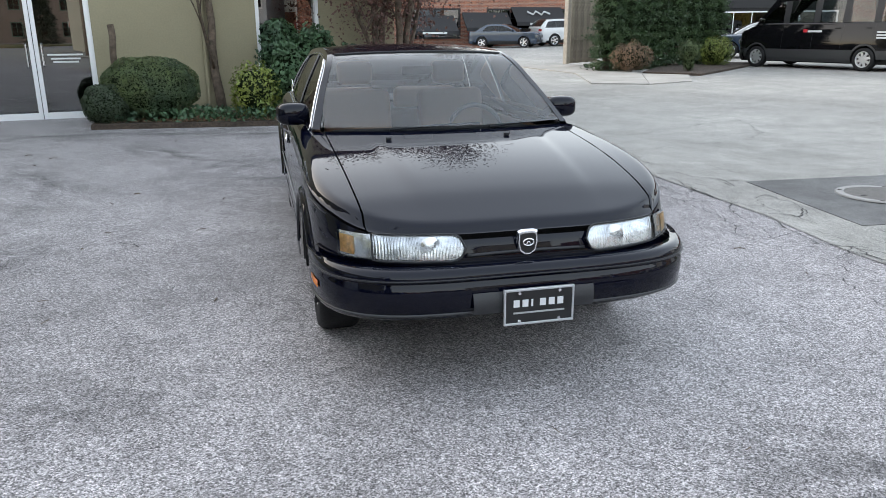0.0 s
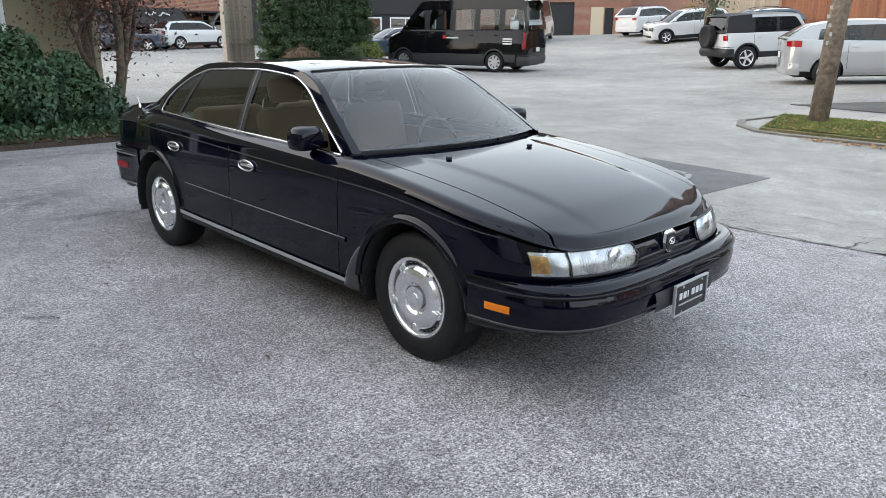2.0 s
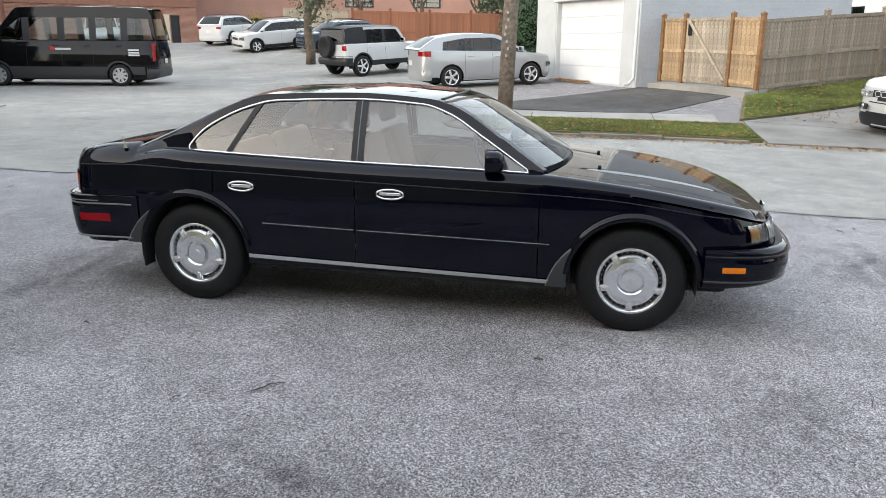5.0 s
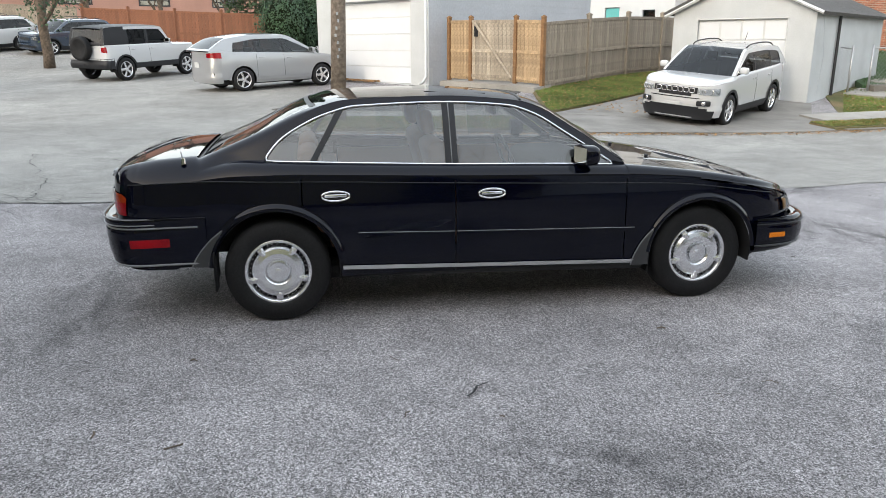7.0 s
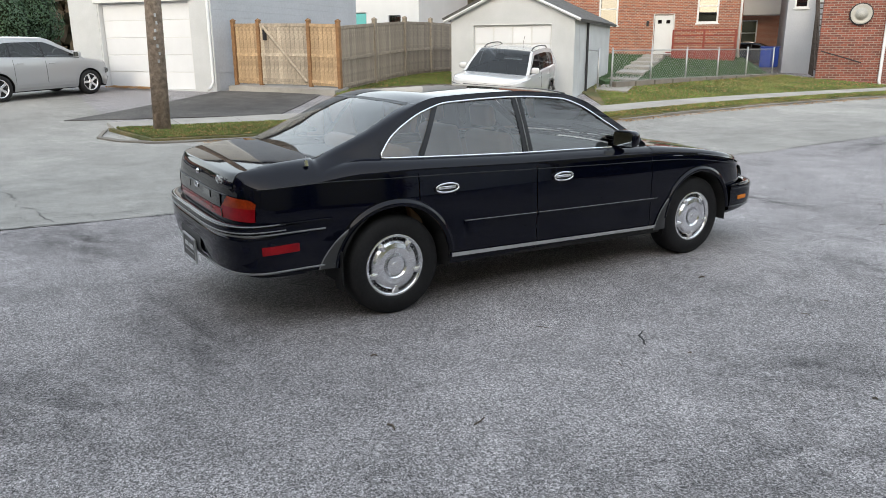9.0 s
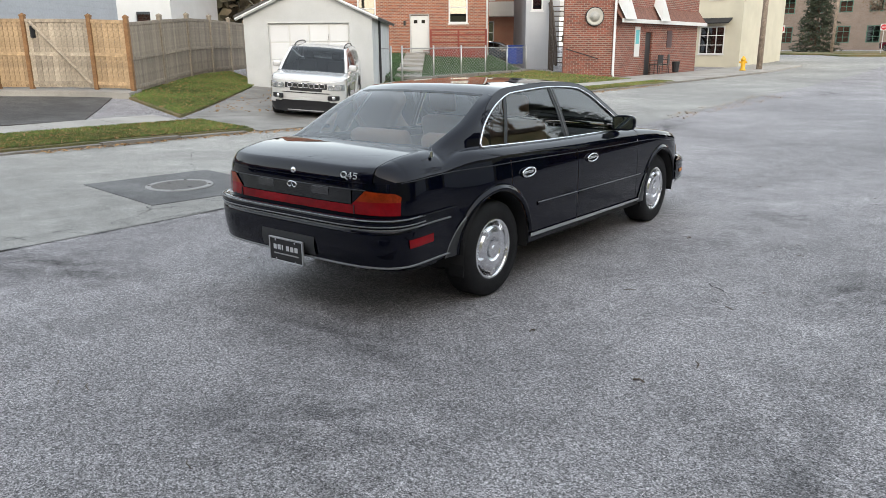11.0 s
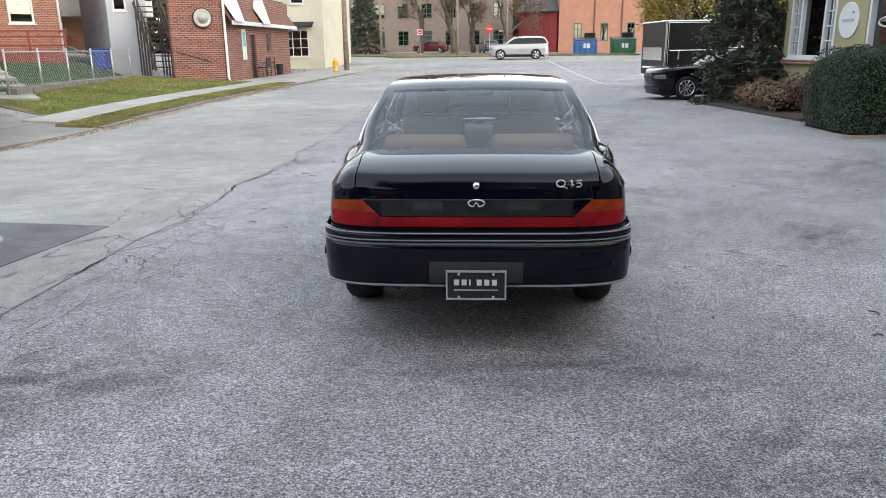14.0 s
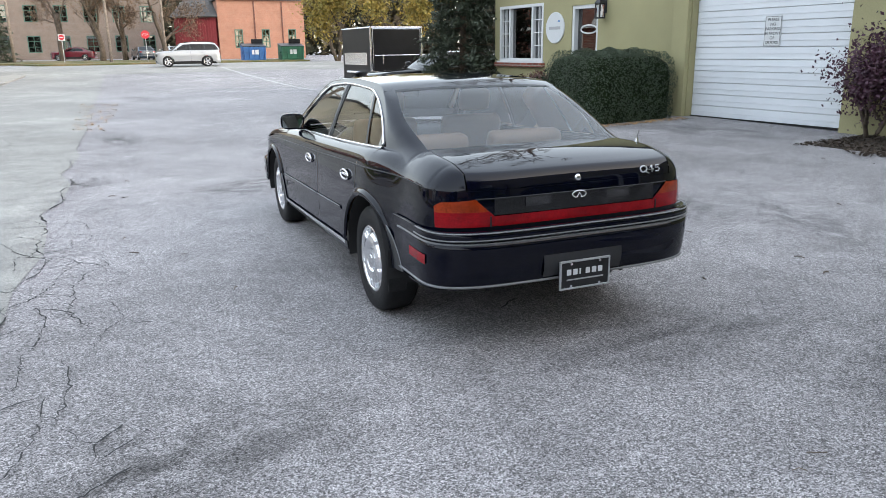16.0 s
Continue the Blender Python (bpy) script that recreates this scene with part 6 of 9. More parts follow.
part("side_stripe", box(1.021, 1.026, -.5, 1.9, 1.0, 1.45), ALLOY, tr)
part("tongue", tube([(-.5, -.7, .45), (0, -1.8, .48), (.5, -.7, .45)], .04, 6), TRIM, tr)
part("jack", cyl((0, -1.7, 0), (0, -1.7, .6), .035), ALLOY, tr)
for sg in (-1, 1):
    for y in (.8,):
        wheel(tr, 1.08, y, .34, .21, .2, "five", sg)
# two dumpsters
def dumpster(x, y, d, color, label, w):
    z = land(x, y)
    t_ = thing("dumpster", label, "dumpster", pose(x, y, z, 0, 0, d), "dumpsters")
    cm = mat(label.split()[0] + "_dumpster_paint", color, .55, grain=(20, .15), blotch=(2, .25))
    bm = bmesh.new()
    pts = [(-.8, 0.12), (.75, .12), (.9, 1.3), (-.8, 1.55)]
    for x0 in (0,):
        a = [bm.verts.new((-w / 2, p, q)) for p, q in pts]
        b = [bm.verts.new((w / 2, p, q)) for p, q in pts]
        for k in range(4):
            bm.faces.new((a[k], a[(k + 1) % 4], b[(k + 1) % 4], b[k]))
        bm.faces.new(a[::-1]); bm.faces.new(b)
    part("bin", bm, cm, t_)
    for k in lin(-w / 2 + .1, w / 2 - .1, 5):
        part("rib", box(k - .03, k + .03, .80, .94, .25, 1.25), cm, t_)
    part("lid", box(-w / 2 - .03, w / 2 + .03, -.85, .92, -.02, .05, .015), TRIM, t_, "black plastic lid", False, pose(0, 0, 1.43, -8))
    part("lid_flap", box(-w / 2 - .03, 0, -.02, .03, 0, .5, .01), TRIM, t_, "", False, pose(0, -.85, 1.5, -14))
    part("label_plate", box(-.35, .25, .905, .925, .62, 1.02), WHITE, t_, "", False, pose(0, -.06, 0))
    part("side_pocket", box(-w / 2 - .08, -w / 2, -.3, .6, .7, .85), cm, t_)
    part("side_pocket", box(w / 2, w / 2 + .08, -.3, .6, .7, .85), cm, t_)
dumpster(-9.4, -65, 0, (.03, .12, .32), "blue steel dumpster with a black lid", 2.0)
dumpster(-12.9, -65.2, 0, (.02, .12, .07), "green steel dumpster with a black lid", 2.1)

# ---- buildings ----
def brickwork(name, a, b, mortar, scale=1.0):
    """Coursed brick, 215 x 75 mm with joints, on upright walls."""
    m = mat(name, a, .85, bump=(60, .2))
    n, l = m.node_tree.nodes, m.node_tree.links
    bs = n["Principled BSDF"]
    co, sp, ad, cb, br = (n.new("ShaderNode" + k) for k in ("TexCoord", "SeparateXYZ", "Math", "CombineXYZ", "TexBrick"))
    l.new(co.outputs["Object"], sp.inputs[0])
    l.new(sp.outputs[0], ad.inputs[0])
    l.new(sp.outputs[1], ad.inputs[1])
    l.new(ad.outputs[0], cb.inputs[0])
    l.new(sp.outputs[2], cb.inputs[1])
    l.new(cb.outputs[0], br.inputs["Vector"])
    br.inputs["Color1"].default_value, br.inputs["Color2"].default_value, br.inputs["Mortar"].default_value = (*a, 1), (*b, 1), (*mortar, 1)
    br.inputs["Scale"].default_value = 1.0
    br.inputs["Brick Width"].default_value, br.inputs["Row Height"].default_value, br.inputs["Mortar Size"].default_value = .215 * scale, .075 * scale, .010 * scale
    t, r, x = (n.new("ShaderNode" + k) for k in ("TexNoise", "MapRange", "Mix"))
    t.inputs["Scale"].default_value, t.inputs["Detail"].default_value = 1.3, 6
    l.new(co.outputs["Object"], t.inputs[0])
    r.inputs["To Min"].default_value, r.inputs["To Max"].default_value = .72, 1.25
    l.new(t.outputs[0], r.inputs[0])
    x.data_type, x.blend_type = "RGBA", "MULTIPLY"
    x.inputs["Factor"].default_value = 1
    l.new(br.outputs["Color"], x.inputs["A"])
    l.new(r.outputs[0], x.inputs["B"])
    l.new(x.outputs["Result"], bs.inputs["Base Color"])
    return m


BRICK = brickwork("red_brick", (.33, .105, .055), (.175, .062, .042), (.32, .26, .21), 1.1)
BRICKDARK = brickwork("dark_red_brick", (.23, .062, .04), (.115, .038, .03), (.25, .20, .17), 1.2)
BRICKPALE = brickwork("old_mill_brick", (.215, .155, .125), (.175, .13, .105), (.25, .22, .19))
BRICKORANGE = brickwork("orange_brick", (.39, .18, .12), (.34, .15, .10), (.40, .24, .17))
STUCCO = mat("olive_stucco", (0.30, 0.275, 0.15), .9, grain=(40, .06), blotch=(.7, .10), bump=(70, .12))
STUCCO_N = mat("beige_stucco", (0.265, 0.235, 0.155), .9, grain=(40, .06), blotch=(.7, .10), bump=(70, .12))
PINK = mat("rose_render", (0.36, 0.20, 0.155), .9, grain=(20, .05), blotch=(.4, .12))
WHITEBLOCK = mat("white_rendered_block", (.45, .468, .478), .85, grain=(30, .05), blotch=(.9, .10), bump=(40, .15))
GREYSIDE = mat("pale_grey_siding", (.40, .42, .45), .8, grain=(15, .05), blotch=(.5, .08))
YELLOWWALL = mat("cream_render", (.50, .475, .385), .85, blotch=(.7, .08))
ROOF = mat("dark_shingles", (.075, .072, .07), .9, grain=(12, .3), blotch=(2, .2), bump=(20, .5))
ROOFBROWN = mat("brown_shingles", (.16, .075, .055), .9, grain=(9, .3), blotch=(2, .15), bump=(14, .6))
WINDOW = glass("window_glass", (.16, .18, .19), .22)
# for solid filler blocks behind the glass, indoor gloom painted as near-black
ROOM_SHADE = mat("painted_room_shade", (.03, .03, .03), .9)
GREENPAINT = mat("green_window_paint", (.05, .12, .09), .6)
WOODNEW = mat("new_cedar", (.33, .23, .135), .75, grain=(18, .22), blotch=(2.5, .3), vary=.22, bump=(30, .15))
WOODGATE = mat("greying_cedar", (.33, .28, .22), .8, grain=(18, .22), blotch=(2.5, .3), vary=.22, bump=(30, .15))
WOODGREY = mat("weathered_cedar", (.25, .21, .165), .85, grain=(18, .2), blotch=(2, .18), vary=.16, bump=(30, .2))
WOODPOLE = mat("creosoted_pole", (.23, .185, .15), .9, grain=(14, .35), blotch=(3, .3), bump=(25, .5))
ORANGEWOOD = mat("orange_stained_wood", (.20, .08, .042), .8, grain=(15, .2), vary=.15)
REDWOOD = mat("red_deck_paint", (.20, .036, .024), .7, grain=(15, .2), vary=.08)
GALV = mat("galvanised_steel", (.42, .43, .44), .45, .7, grain=(40, .1))
AWNING = mat("black_awning_cloth", (.02, .02, .022), .8)


def walls(length, height, thick, holes, x0=0.0, z0=-.6):
    """A wall along local x with its openings (x0, x1, z0, z1) cut through; its face lies at y = 0, its body behind (y < 0)."""
    bm = bmesh.new()
    xs = sorted({x0, x0 + length, *[h for o in holes for h in o[:2]]})
    zs = sorted({z0, height, *[h for o in holes for h in o[2:]]})
    solid = lambda i, j: 0 <= i < len(xs) - 1 and 0 <= j < len(zs) - 1 and not any(o[0] - 1e-6 <= xs[i] and xs[i + 1] <= o[1] + 1e-6 and o[2] - 1e-6 <= zs[j] and zs[j + 1] <= o[3] + 1e-6 for o in holes)
    cache = {}
    def v(x, y, z):
        k = (round(x, 4), round(y, 4), round(z, 4))
        if k not in cache:
            cache[k] = bm.verts.new(k)
        return cache[k]
    for i in range(len(xs) - 1):
        for j in range(len(zs) - 1):
            if not solid(i, j):
                continue
            a, b, c, d = xs[i], xs[i + 1], zs[j], zs[j + 1]
            bm.faces.new((v(b, 0, c), v(a, 0, c), v(a, 0, d), v(b, 0, d)))
            bm.faces.new((v(a, -thick, c), v(b, -thick, c), v(b, -thick, d), v(a, -thick, d)))
            if not solid(i - 1, j):
                bm.faces.new((v(a, 0, c), v(a, -thick, c), v(a, -thick, d), v(a, 0, d)))
            if not solid(i + 1, j):
                bm.faces.new((v(b, -thick, c), v(b, 0, c), v(b, 0, d), v(b, -thick, d)))
            if not solid(i, j - 1):
                bm.faces.new((v(a, -thick, c), v(a, 0, c), v(b, 0, c), v(b, -thick, c)))
            if not solid(i, j + 1):
                bm.faces.new((v(a, 0, d), v(a, -thick, d), v(b, -thick, d), v(b, 0, d)))
    return bm


def window(parent, x0, x1, z0, z1, bars=(1, 1), frame=.05, material=None, pane=None, sill=True, depth=.06, blind=None):
    """A framed window in a wall's opening, facing +y; bars: panes across and up."""
    w = part("window", box(x0 - .01, x1 + .01, -depth - .03, -depth - .02, z0, z1), pane or WINDOW, parent)
    for a, b, c, d in ((x0, x0 + frame, z0, z1), (x1 - frame, x1, z0, z1), (x0 + frame, x1 - frame, z0, z0 + frame), (x0 + frame, x1 - frame, z1 - frame, z1)):
        part("window_frame", box(a, b, -depth - .02, .015, c, d), material or WHITE, w)
    for k in range(1, bars[0]):
        x = x0 + (x1 - x0) * k / bars[0]
        part("glazing_bar", box(x - frame * .3, x + frame * .3, -depth - .015, -.01, z0 + frame, z1 - frame), material or WHITE, w)
    for k in range(1, bars[1]):
        z = z0 + (z1 - z0) * k / bars[1]
        part("glazing_bar", box(x0 + frame, x1 - frame, -depth - .015, -.012, z - frame * .3, z + frame * .3), material or WHITE, w)
    if sill:
        part("window_sill", box(x0 - .06, x1 + .06, -.02, .07, z0 - .06, z0), material or WHITE, w)
    if blind:
        part("curtain", box(x0, x1, -depth - .10, -depth - .08, z0 + (z1 - z0) * .45, z1), blind, w)
    return w


def shell_box(parent, x0, x1, y0, y1, z0, z1, material, name="wall", t=.25):
    """The other three walls of a plain building, its front wall left open."""
    for a in ((x0, x0 + t, y0, y1), (x1 - t, x1, y0, y1), (x0 + t, x1 - t, y0, y0 + t)):
        part(name, box(a[0], a[1], a[2], a[3], z0, z1), material, parent)


# olive workshop: face towards +X
wb = thing("workshop_building", "low olive stucco workshop with a white roller door", "building", pose(-8.21, -2.59, .30, 0, 0, -85))
part("wall", walls(19.2, 4.6, .25, [(.0, 3.22, -.1, 3.0), (5.95, 6.89, 0.2, 2.25), (7.99, 9.95, 1.0, 2.38)], -9.0), STUCCO, wb, "olive stucco wall")
part("pilaster", box(3.24, 3.62, 0, .10, -.5, 4.6, .01), STUCCO, wb)
part("wall", box(9.95, 10.2, -9, -.25, -.5, 4.6), STUCCO, wb)
part("wall", box(-9.0, -8.75, -9, -.25, -.5, 4.6), STUCCO, wb)
part("wall", box(-8.75, 9.95, -9, -8.75, -.5, 4.6), STUCCO, wb)
part("roof", box(-9.1, 10.3, -9.1, .12, 4.6, 4.85, .02), ROOF, wb)
gd = part("roller_door", box(0.01, 3.21, -.20, -.17, 0, 3.0), WHITE, wb, "white sectional roller door")
SECTION = mat("white_door_panel", (.60, .62, .645), .5, blotch=(1.2, .04), vary=.03)
zs = 0.0
for k in range(14):
    hgt = .215
    part("door_section", box(.012, 3.208, -.172, -.140, zs + .006, zs + hgt - .004, .006), SECTION, gd)
    part("door_rib", box(.02, 3.2, -.141, -.132, zs + hgt * .5 - .006, zs + hgt * .5 + .006, .003), SECTION, gd)
    zs += hgt
part("door_seal", box(0.01, 3.21, -.17, -.12, -.01, .02, .004), RUBBER, gd)
sg_ = part("door_sign", box(1.34, 1.67, -.130, -.126, 1.30, 1.80, .002), WHITE, gd, "white no-parking notice")


def lettering(text, size, parent, m, material, align="CENTER", extrude=.001):
    cu = bpy.data.curves.new("lettering", "FONT")
    cu.body, cu.size, cu.align_x, cu.align_y, cu.extrude, cu.space_line = text, size, align, "CENTER", extrude, 1.05
    cu.materials.append(material)
    ob = new("lettering", cu)
    ob.parent, ob.matrix_basis = parent, m
    return ob


INK = mat("dark_lettering", (.03, .03, .035), .6)
lettering("PLEASE\nNO\nPARKING\nIN FRONT\nOF\nDOORS", .072, sg_, pose(1.505, -.1235, 1.55, 90, 0, 180), INK)
part("sign_border", tube([(1.35, -.125, 1.31), (1.66, -.125, 1.31), (1.66, -.125, 1.79), (1.35, -.125, 1.79)], .004, 4, closed=True), INK, sg_)
d = part("glazed_door", box(5.99, 6.85, -.14, -.135, .25, 2.2), WINDOW, wb, "white-framed glazed door")
for a, b, c, e in ((5.95, 6.03, .2, 2.25), (6.81, 6.89, .2, 2.25), (6.03, 6.81, 2.17, 2.25), (6.03, 6.81, .2, .45)):
    part("door_frame", box(a, b, -.16, -.02, c, e, .005), WHITE, d)
part("door_mark", tube([(6.42 + .28 * math.cos(t), -.130, 1.72 + .09 * math.sin(t)) for t in lin(0, 2 * math.pi, 21)[:-1]], .018, 5, closed=True), WHITE, d)
w = window(wb, 7.99, 9.95, 1.0, 2.38, (1, 1), .07)
for x in (8.46, 9.48):
    part("mullion", box(x - .035, x + .035, -.09, .01, 1.07, 2.31), WHITE, w)
for x in (8.22, 9.72):
    part("glazing_bar", box(x - .012, x + .012, -.08, -.02, 1.07, 2.31), WHITE, w)
for x0, x1 in ((8.06, 8.43), (9.52, 9.88)):
    for z in (1.38, 1.69, 2.0):
        part("glazing_bar", box(x0, x1, -.078, -.022, z - .012, z + .012), WHITE, w)
part("brick_sill", box(7.9, 10.05, 0, .12, .86, .96, .01), BRICKDARK, wb)
sn = part("round_sign", lathe([(.001, .03), (.35, .03), (.36, .02), (.36, 0)], 36, axis="y"), WHITE, wb, "round white wall sign", False, pose(7.50, 0, 1.78))
part("sign_bar", box(-.22, .22, .031, .034, -.04, .03), GREYBAR, sn)
part("sign_bar", box(-.20, -.12, .031, .034, .13, .17), mat("blue_mark", (.1, .2, .4), .5), sn)
lp = part("wall_lantern", box(-.085, .085, .065, .235, -.20, -.17, .008), TRIM, wb, "dark caged wall lantern", False, pose(5.72, 0, 2.12))
part("lantern_glass", box(-.065, .065, .085, .215, -.17, .10, .01), LENS, lp)
for x in (-.072, .072):
    for y in (.078, .222):
        part("cage_bar", box(x - .01, x + .01, y - .01, y + .01, -.17, .12, .003), TRIM, lp)
part("lamp_holder", cyl((0, .15, -.17), (0, .15, -.04), .02, n=10), WHITE, lp)
part("lantern_cap", lathe([(.001, .30), (.02, .26), (.06, .22), (.13, .12), (.12, .11)], 4, axis="z"), TRIM, lp, "", False, pose(0, .15, 0, 0, 0, 45))
part("lantern_plate", box(-.05, .05, 0, .012, -.08, .20, .004), TRIM, lp)
part("lantern_arm", tube([(0, 0, .05), (0, .08, .12), (0, .15, .16)], .015, 6), TRIM, lp)
part("room", box(-8.7, 9.9, -8.7, -.8, -.5, 4.5), ROOM_SHADE, wb)

# beige showroom: face towards -Y
nb = thing("showroom_building", "low beige stucco showroom with glazed double doors", "building", pose(-4.87, 7.48, .27, 0, 0, 192.4))
# local x runs to the west, +y towards the lot
X = lambda s: -s
part("wall", walls(13.0, 4.9, .25, [(X(1.42), X(-.32), 0.0, 2.35), (X(5.10), X(3.99), .70, 2.75)], X(6.56)), STUCCO_N, nb, "beige stucco wall")
part("wall", box(X(6.56), X(6.31), -9, -.25, -.5, 4.9), STUCCO_N, nb)
part("wall", box(X(6.31), 6.4, -9.0, -8.75, -.5, 4.9), STUCCO_N, nb)
part("roof", box(X(6.66), 6.5, -9.1, .12, 4.9, 5.1, .02), ROOF, nb)
part("room", box(X(6.2), 6.3, -8.7, -1.6, -.5, 4.8), ROOM_SHADE, nb)
dr = part("double_door", box(X(1.38), X(-.28), -.11, -.10, .02, 2.32), WINDOW, nb, "glazed double door in a white metal frame")
FRAMEW = mat("white_aluminium", (.72, .73, .75), .35, .3)
for s0, s1 in ((1.34, 1.42), (-.32, -.24), (.515, .575), (.585, .645)):
    part("door_frame", box(X(s1), X(s0), -.14, -.03, 0, 2.35, .004), FRAMEW, dr)
part("door_frame", box(X(1.34), X(-.24), -.14, -.03, 2.27, 2.35, .004), FRAMEW, dr)
part("door_rail", box(X(1.34), X(.645), -.135, -.04, 0, .11, .004), FRAMEW, dr)
part("door_rail", box(X(.515), X(-.24), -.135, -.04, 0, .11, .004), FRAMEW, dr)
for s in (.47, .69):
    part("door_handle", tube([(X(s), -.04, .82), (X(s), .03, .84), (X(s), .03, 1.14), (X(s), -.04, 1.16)], .013, 6), CHROME, dr)
for k, (z, hh, w_) in enumerate(((1.96, .11, .55), (1.84, .04, .48), (.98, .025, .5), (.92, .025, .42), (.87, .025, .36))):
    part("lettering_bar", box(X(1.0) - w_ / 2, X(1.0) + w_ / 2, -.098, -.095, z, z + hh), WHITE if k != 1 else GREYBAR, dr)
window(nb, X(5.10), X(3.99), .70, 2.75, (1, 1), .06, FRAMEW)
part("downpipe", cyl((X(3.1), .05, -.2), (X(3.1), .05, 4.8), .03), STUCCO_N, nb)

# white block garage behind the SUV
G = 36.87
g2 = thing("garage", "white rendered block garage with a gabled shingle roof", "garage", pose(12.25, -11.68, land(12.3, -11.7), 0, 0, G))
part("wall", walls(3.9, 2.40, .2, [(.70, 3.17, 0, 2.18)], 0), WHITEBLOCK, g2)
bm = bmesh.new()
vs = [bm.verts.new(p) for p in ((0, 0, 2.40), (3.9, 0, 2.40), (1.95, 0, 3.27), (0, -.2, 2.40), (3.9, -.2, 2.40), (1.95, -.2, 3.27))]
for q in ((0, 1, 2), (5, 4, 3), (0, 2, 5, 3), (2, 1, 4, 5), (1, 0, 3, 4)):
    bm.faces.new([vs[k] for k in q])
part("gable", bm, WHITEBLOCK, g2)
shell_box(g2, 0, 3.9, -6.5, -.2, -.6, 2.40, WHITEBLOCK, t=.2)
for sg in (-1, 1):
    bm = sheet(lambda u, v: (1.95 + sg * (1.95 + .22) * u, .16 - 6.9 * v, 3.31 - .985 * u), [0, 1], [0, 1], thick=.09)
    part("roof", bm, ROOF, g2, "dark shingle roof")
    part("barge_board", tube([(1.95 + sg * 2.15 * u, .17, 3.27 - .975 * u) for u in (0, 1)], .045, 4), WHITE, g2)
gd = part("garage_door", box(.70, 3.17, -.12, -.10, 0, 2.18), WHITE, g2, "white panelled garage door")
for i in range(4):
    for j in range(4):
        part("door_panel", box(.74 + j * .607, 1.30 + j * .607, -.10, -.085, .05 + i * .53, .545 + i * .53, .010), SECTION, gd)
part("door_rim", tube([(.70, .0, 0), (.70, .0, 2.19), (3.17, .0, 2.19), (3.17, .0, 0)], .02, 4), WHITE, g2)
part("downpipe", cyl((-.06, -1.8, -.1), (-.06, -1.8, 2.35), .04), TRIM, g2)
part("wall_crack", tube([(-.004, -.6, 2.2), (-.006, -.9, 1.2), (-.004, -.7, .2)], .006, 4), GREYSIDE, g2)

# tall white garage with grey siding
g1 = thing("garage", "tall white garage with pale grey lap siding", "garage", pose(17.55, -2.45, land(17.6, -2.4) + .05, 0, 0, G))
part("wall", walls(5.4, 6.0, .2, [(.75, 4.25, 0, 2.55)], 0), WHITEBLOCK, g1)
part("wall", box(0, .2, -9, -.2, -.6, 6.0), GREYSIDE, g1)
for k in range(26):
    part("siding_board", box(-.022, -.002, -9, -.02, .5 + k * .2, .698 + k * .2, .003), GREYSIDE, g1)
part("wall", box(5.2, 5.4, -9, -.2, -.6, 6.0), GREYSIDE, g1)
part("wall", box(.2, 5.2, -9, -8.8, -.6, 6.0), GREYSIDE, g1)
part("roof", box(-.2, 5.6, -9.2, .3, 6.0, 6.2, .02), ROOF, g1)
gd = part("garage_door", box(.75, 4.25, -.24, -.20, 0, 2.55), WHITE, g1, "plain white garage door")
part("door_stop", box(.72, .79, -.20, -.02, 0, 2.55, .01), WHITE, g1)
part("door_stop", box(4.21, 4.28, -.20, -.02, 0, 2.55, .01), WHITE, g1)
for k in range(5):
    part("door_panel", box(.80, 4.20, -.20, -.185, .012 + k * .51, .498 + k * .51, .006), SECTION, gd)
part("door_head", box(.65, 4.35, 0, .06, 2.56, 2.74, .01), WHITE, g1)
part("band", box(0, 5.4, 0, .05, 3.05, 3.2, .01), WHITE, g1)
part("downpipe", tube([(.04, .06, 5.9), (.04, .06, .25), (.0, .25, .08), (-.15, .55, .05)], .045, 8), WHITE, g1, "white downpipe", True)
part("corner_board", box(-.03, .10, -.02, .025, -.2, 6.0, .01), WHITE, g1)
part("meter_box", box(-.08, -.02, -1.6, -1.45, .85, 1.05, .01), GREYSIDE, g1)


# cedar fence with a gate
def fence_run(parent, p, q, n, material, height=1.75, posts=True, base=.12):
    (x0, y0), (x1, y1) = p, q
    L = math.hypot(x1 - x0, y1 - y0)
    a = math.degrees(math.atan2(y1 - y0, x1 - x0))
    me = None
    for k in range(n):
        t = (k + .5) / n
        x, y = x0 + (x1 - x0) * t, y0 + (y1 - y0) * t
        b = box(-L / n / 2 + .004, L / n / 2 - .004, -.011, .011, 0, height, .003)
        if me is None:
            ob = part("board", b, material, parent, "", False, pose(x, y, land(x, y) + base, 0, 0, a))
            me = ob.data
        else:
            b.free()
            ob = new("board", me)
            ob.parent, ob.matrix_basis = parent, pose(x, y, land(x, y) + base + .004 * math.sin(k * 2.3), 0, 0, a)
    zb = (land(x0, y0) + land(x1, y1)) / 2 + base
    for z in (.12, .85, height - .02):
        part("rail", box(0, L, -.03, .03, -.045, .045, .005), material, parent, "", False, Matrix.Translation((x0, y0, land(x0, y0) + base + z)) @ Matrix.Rotation(radians(a), 4, "Z") @ Matrix.Rotation(-math.atan2(land(x1, y1) - land(x0, y0), L), 4, "Y"))


def post(parent, x, y, h, material, s=.06):
    p = part("post", box(-s, s, -s, s, -.1, h, .008), material, parent, "", False, pose(x, y, land(x, y) + .08, 0, 0, 30))
    part("post_cap", lathe([(.001, .07), (s * 1.6, .02), (s * 1.6, -.01), (s, -.01)], 4, axis="z"), material, p, "", False, pose(0, 0, h, 0, 0, 45))


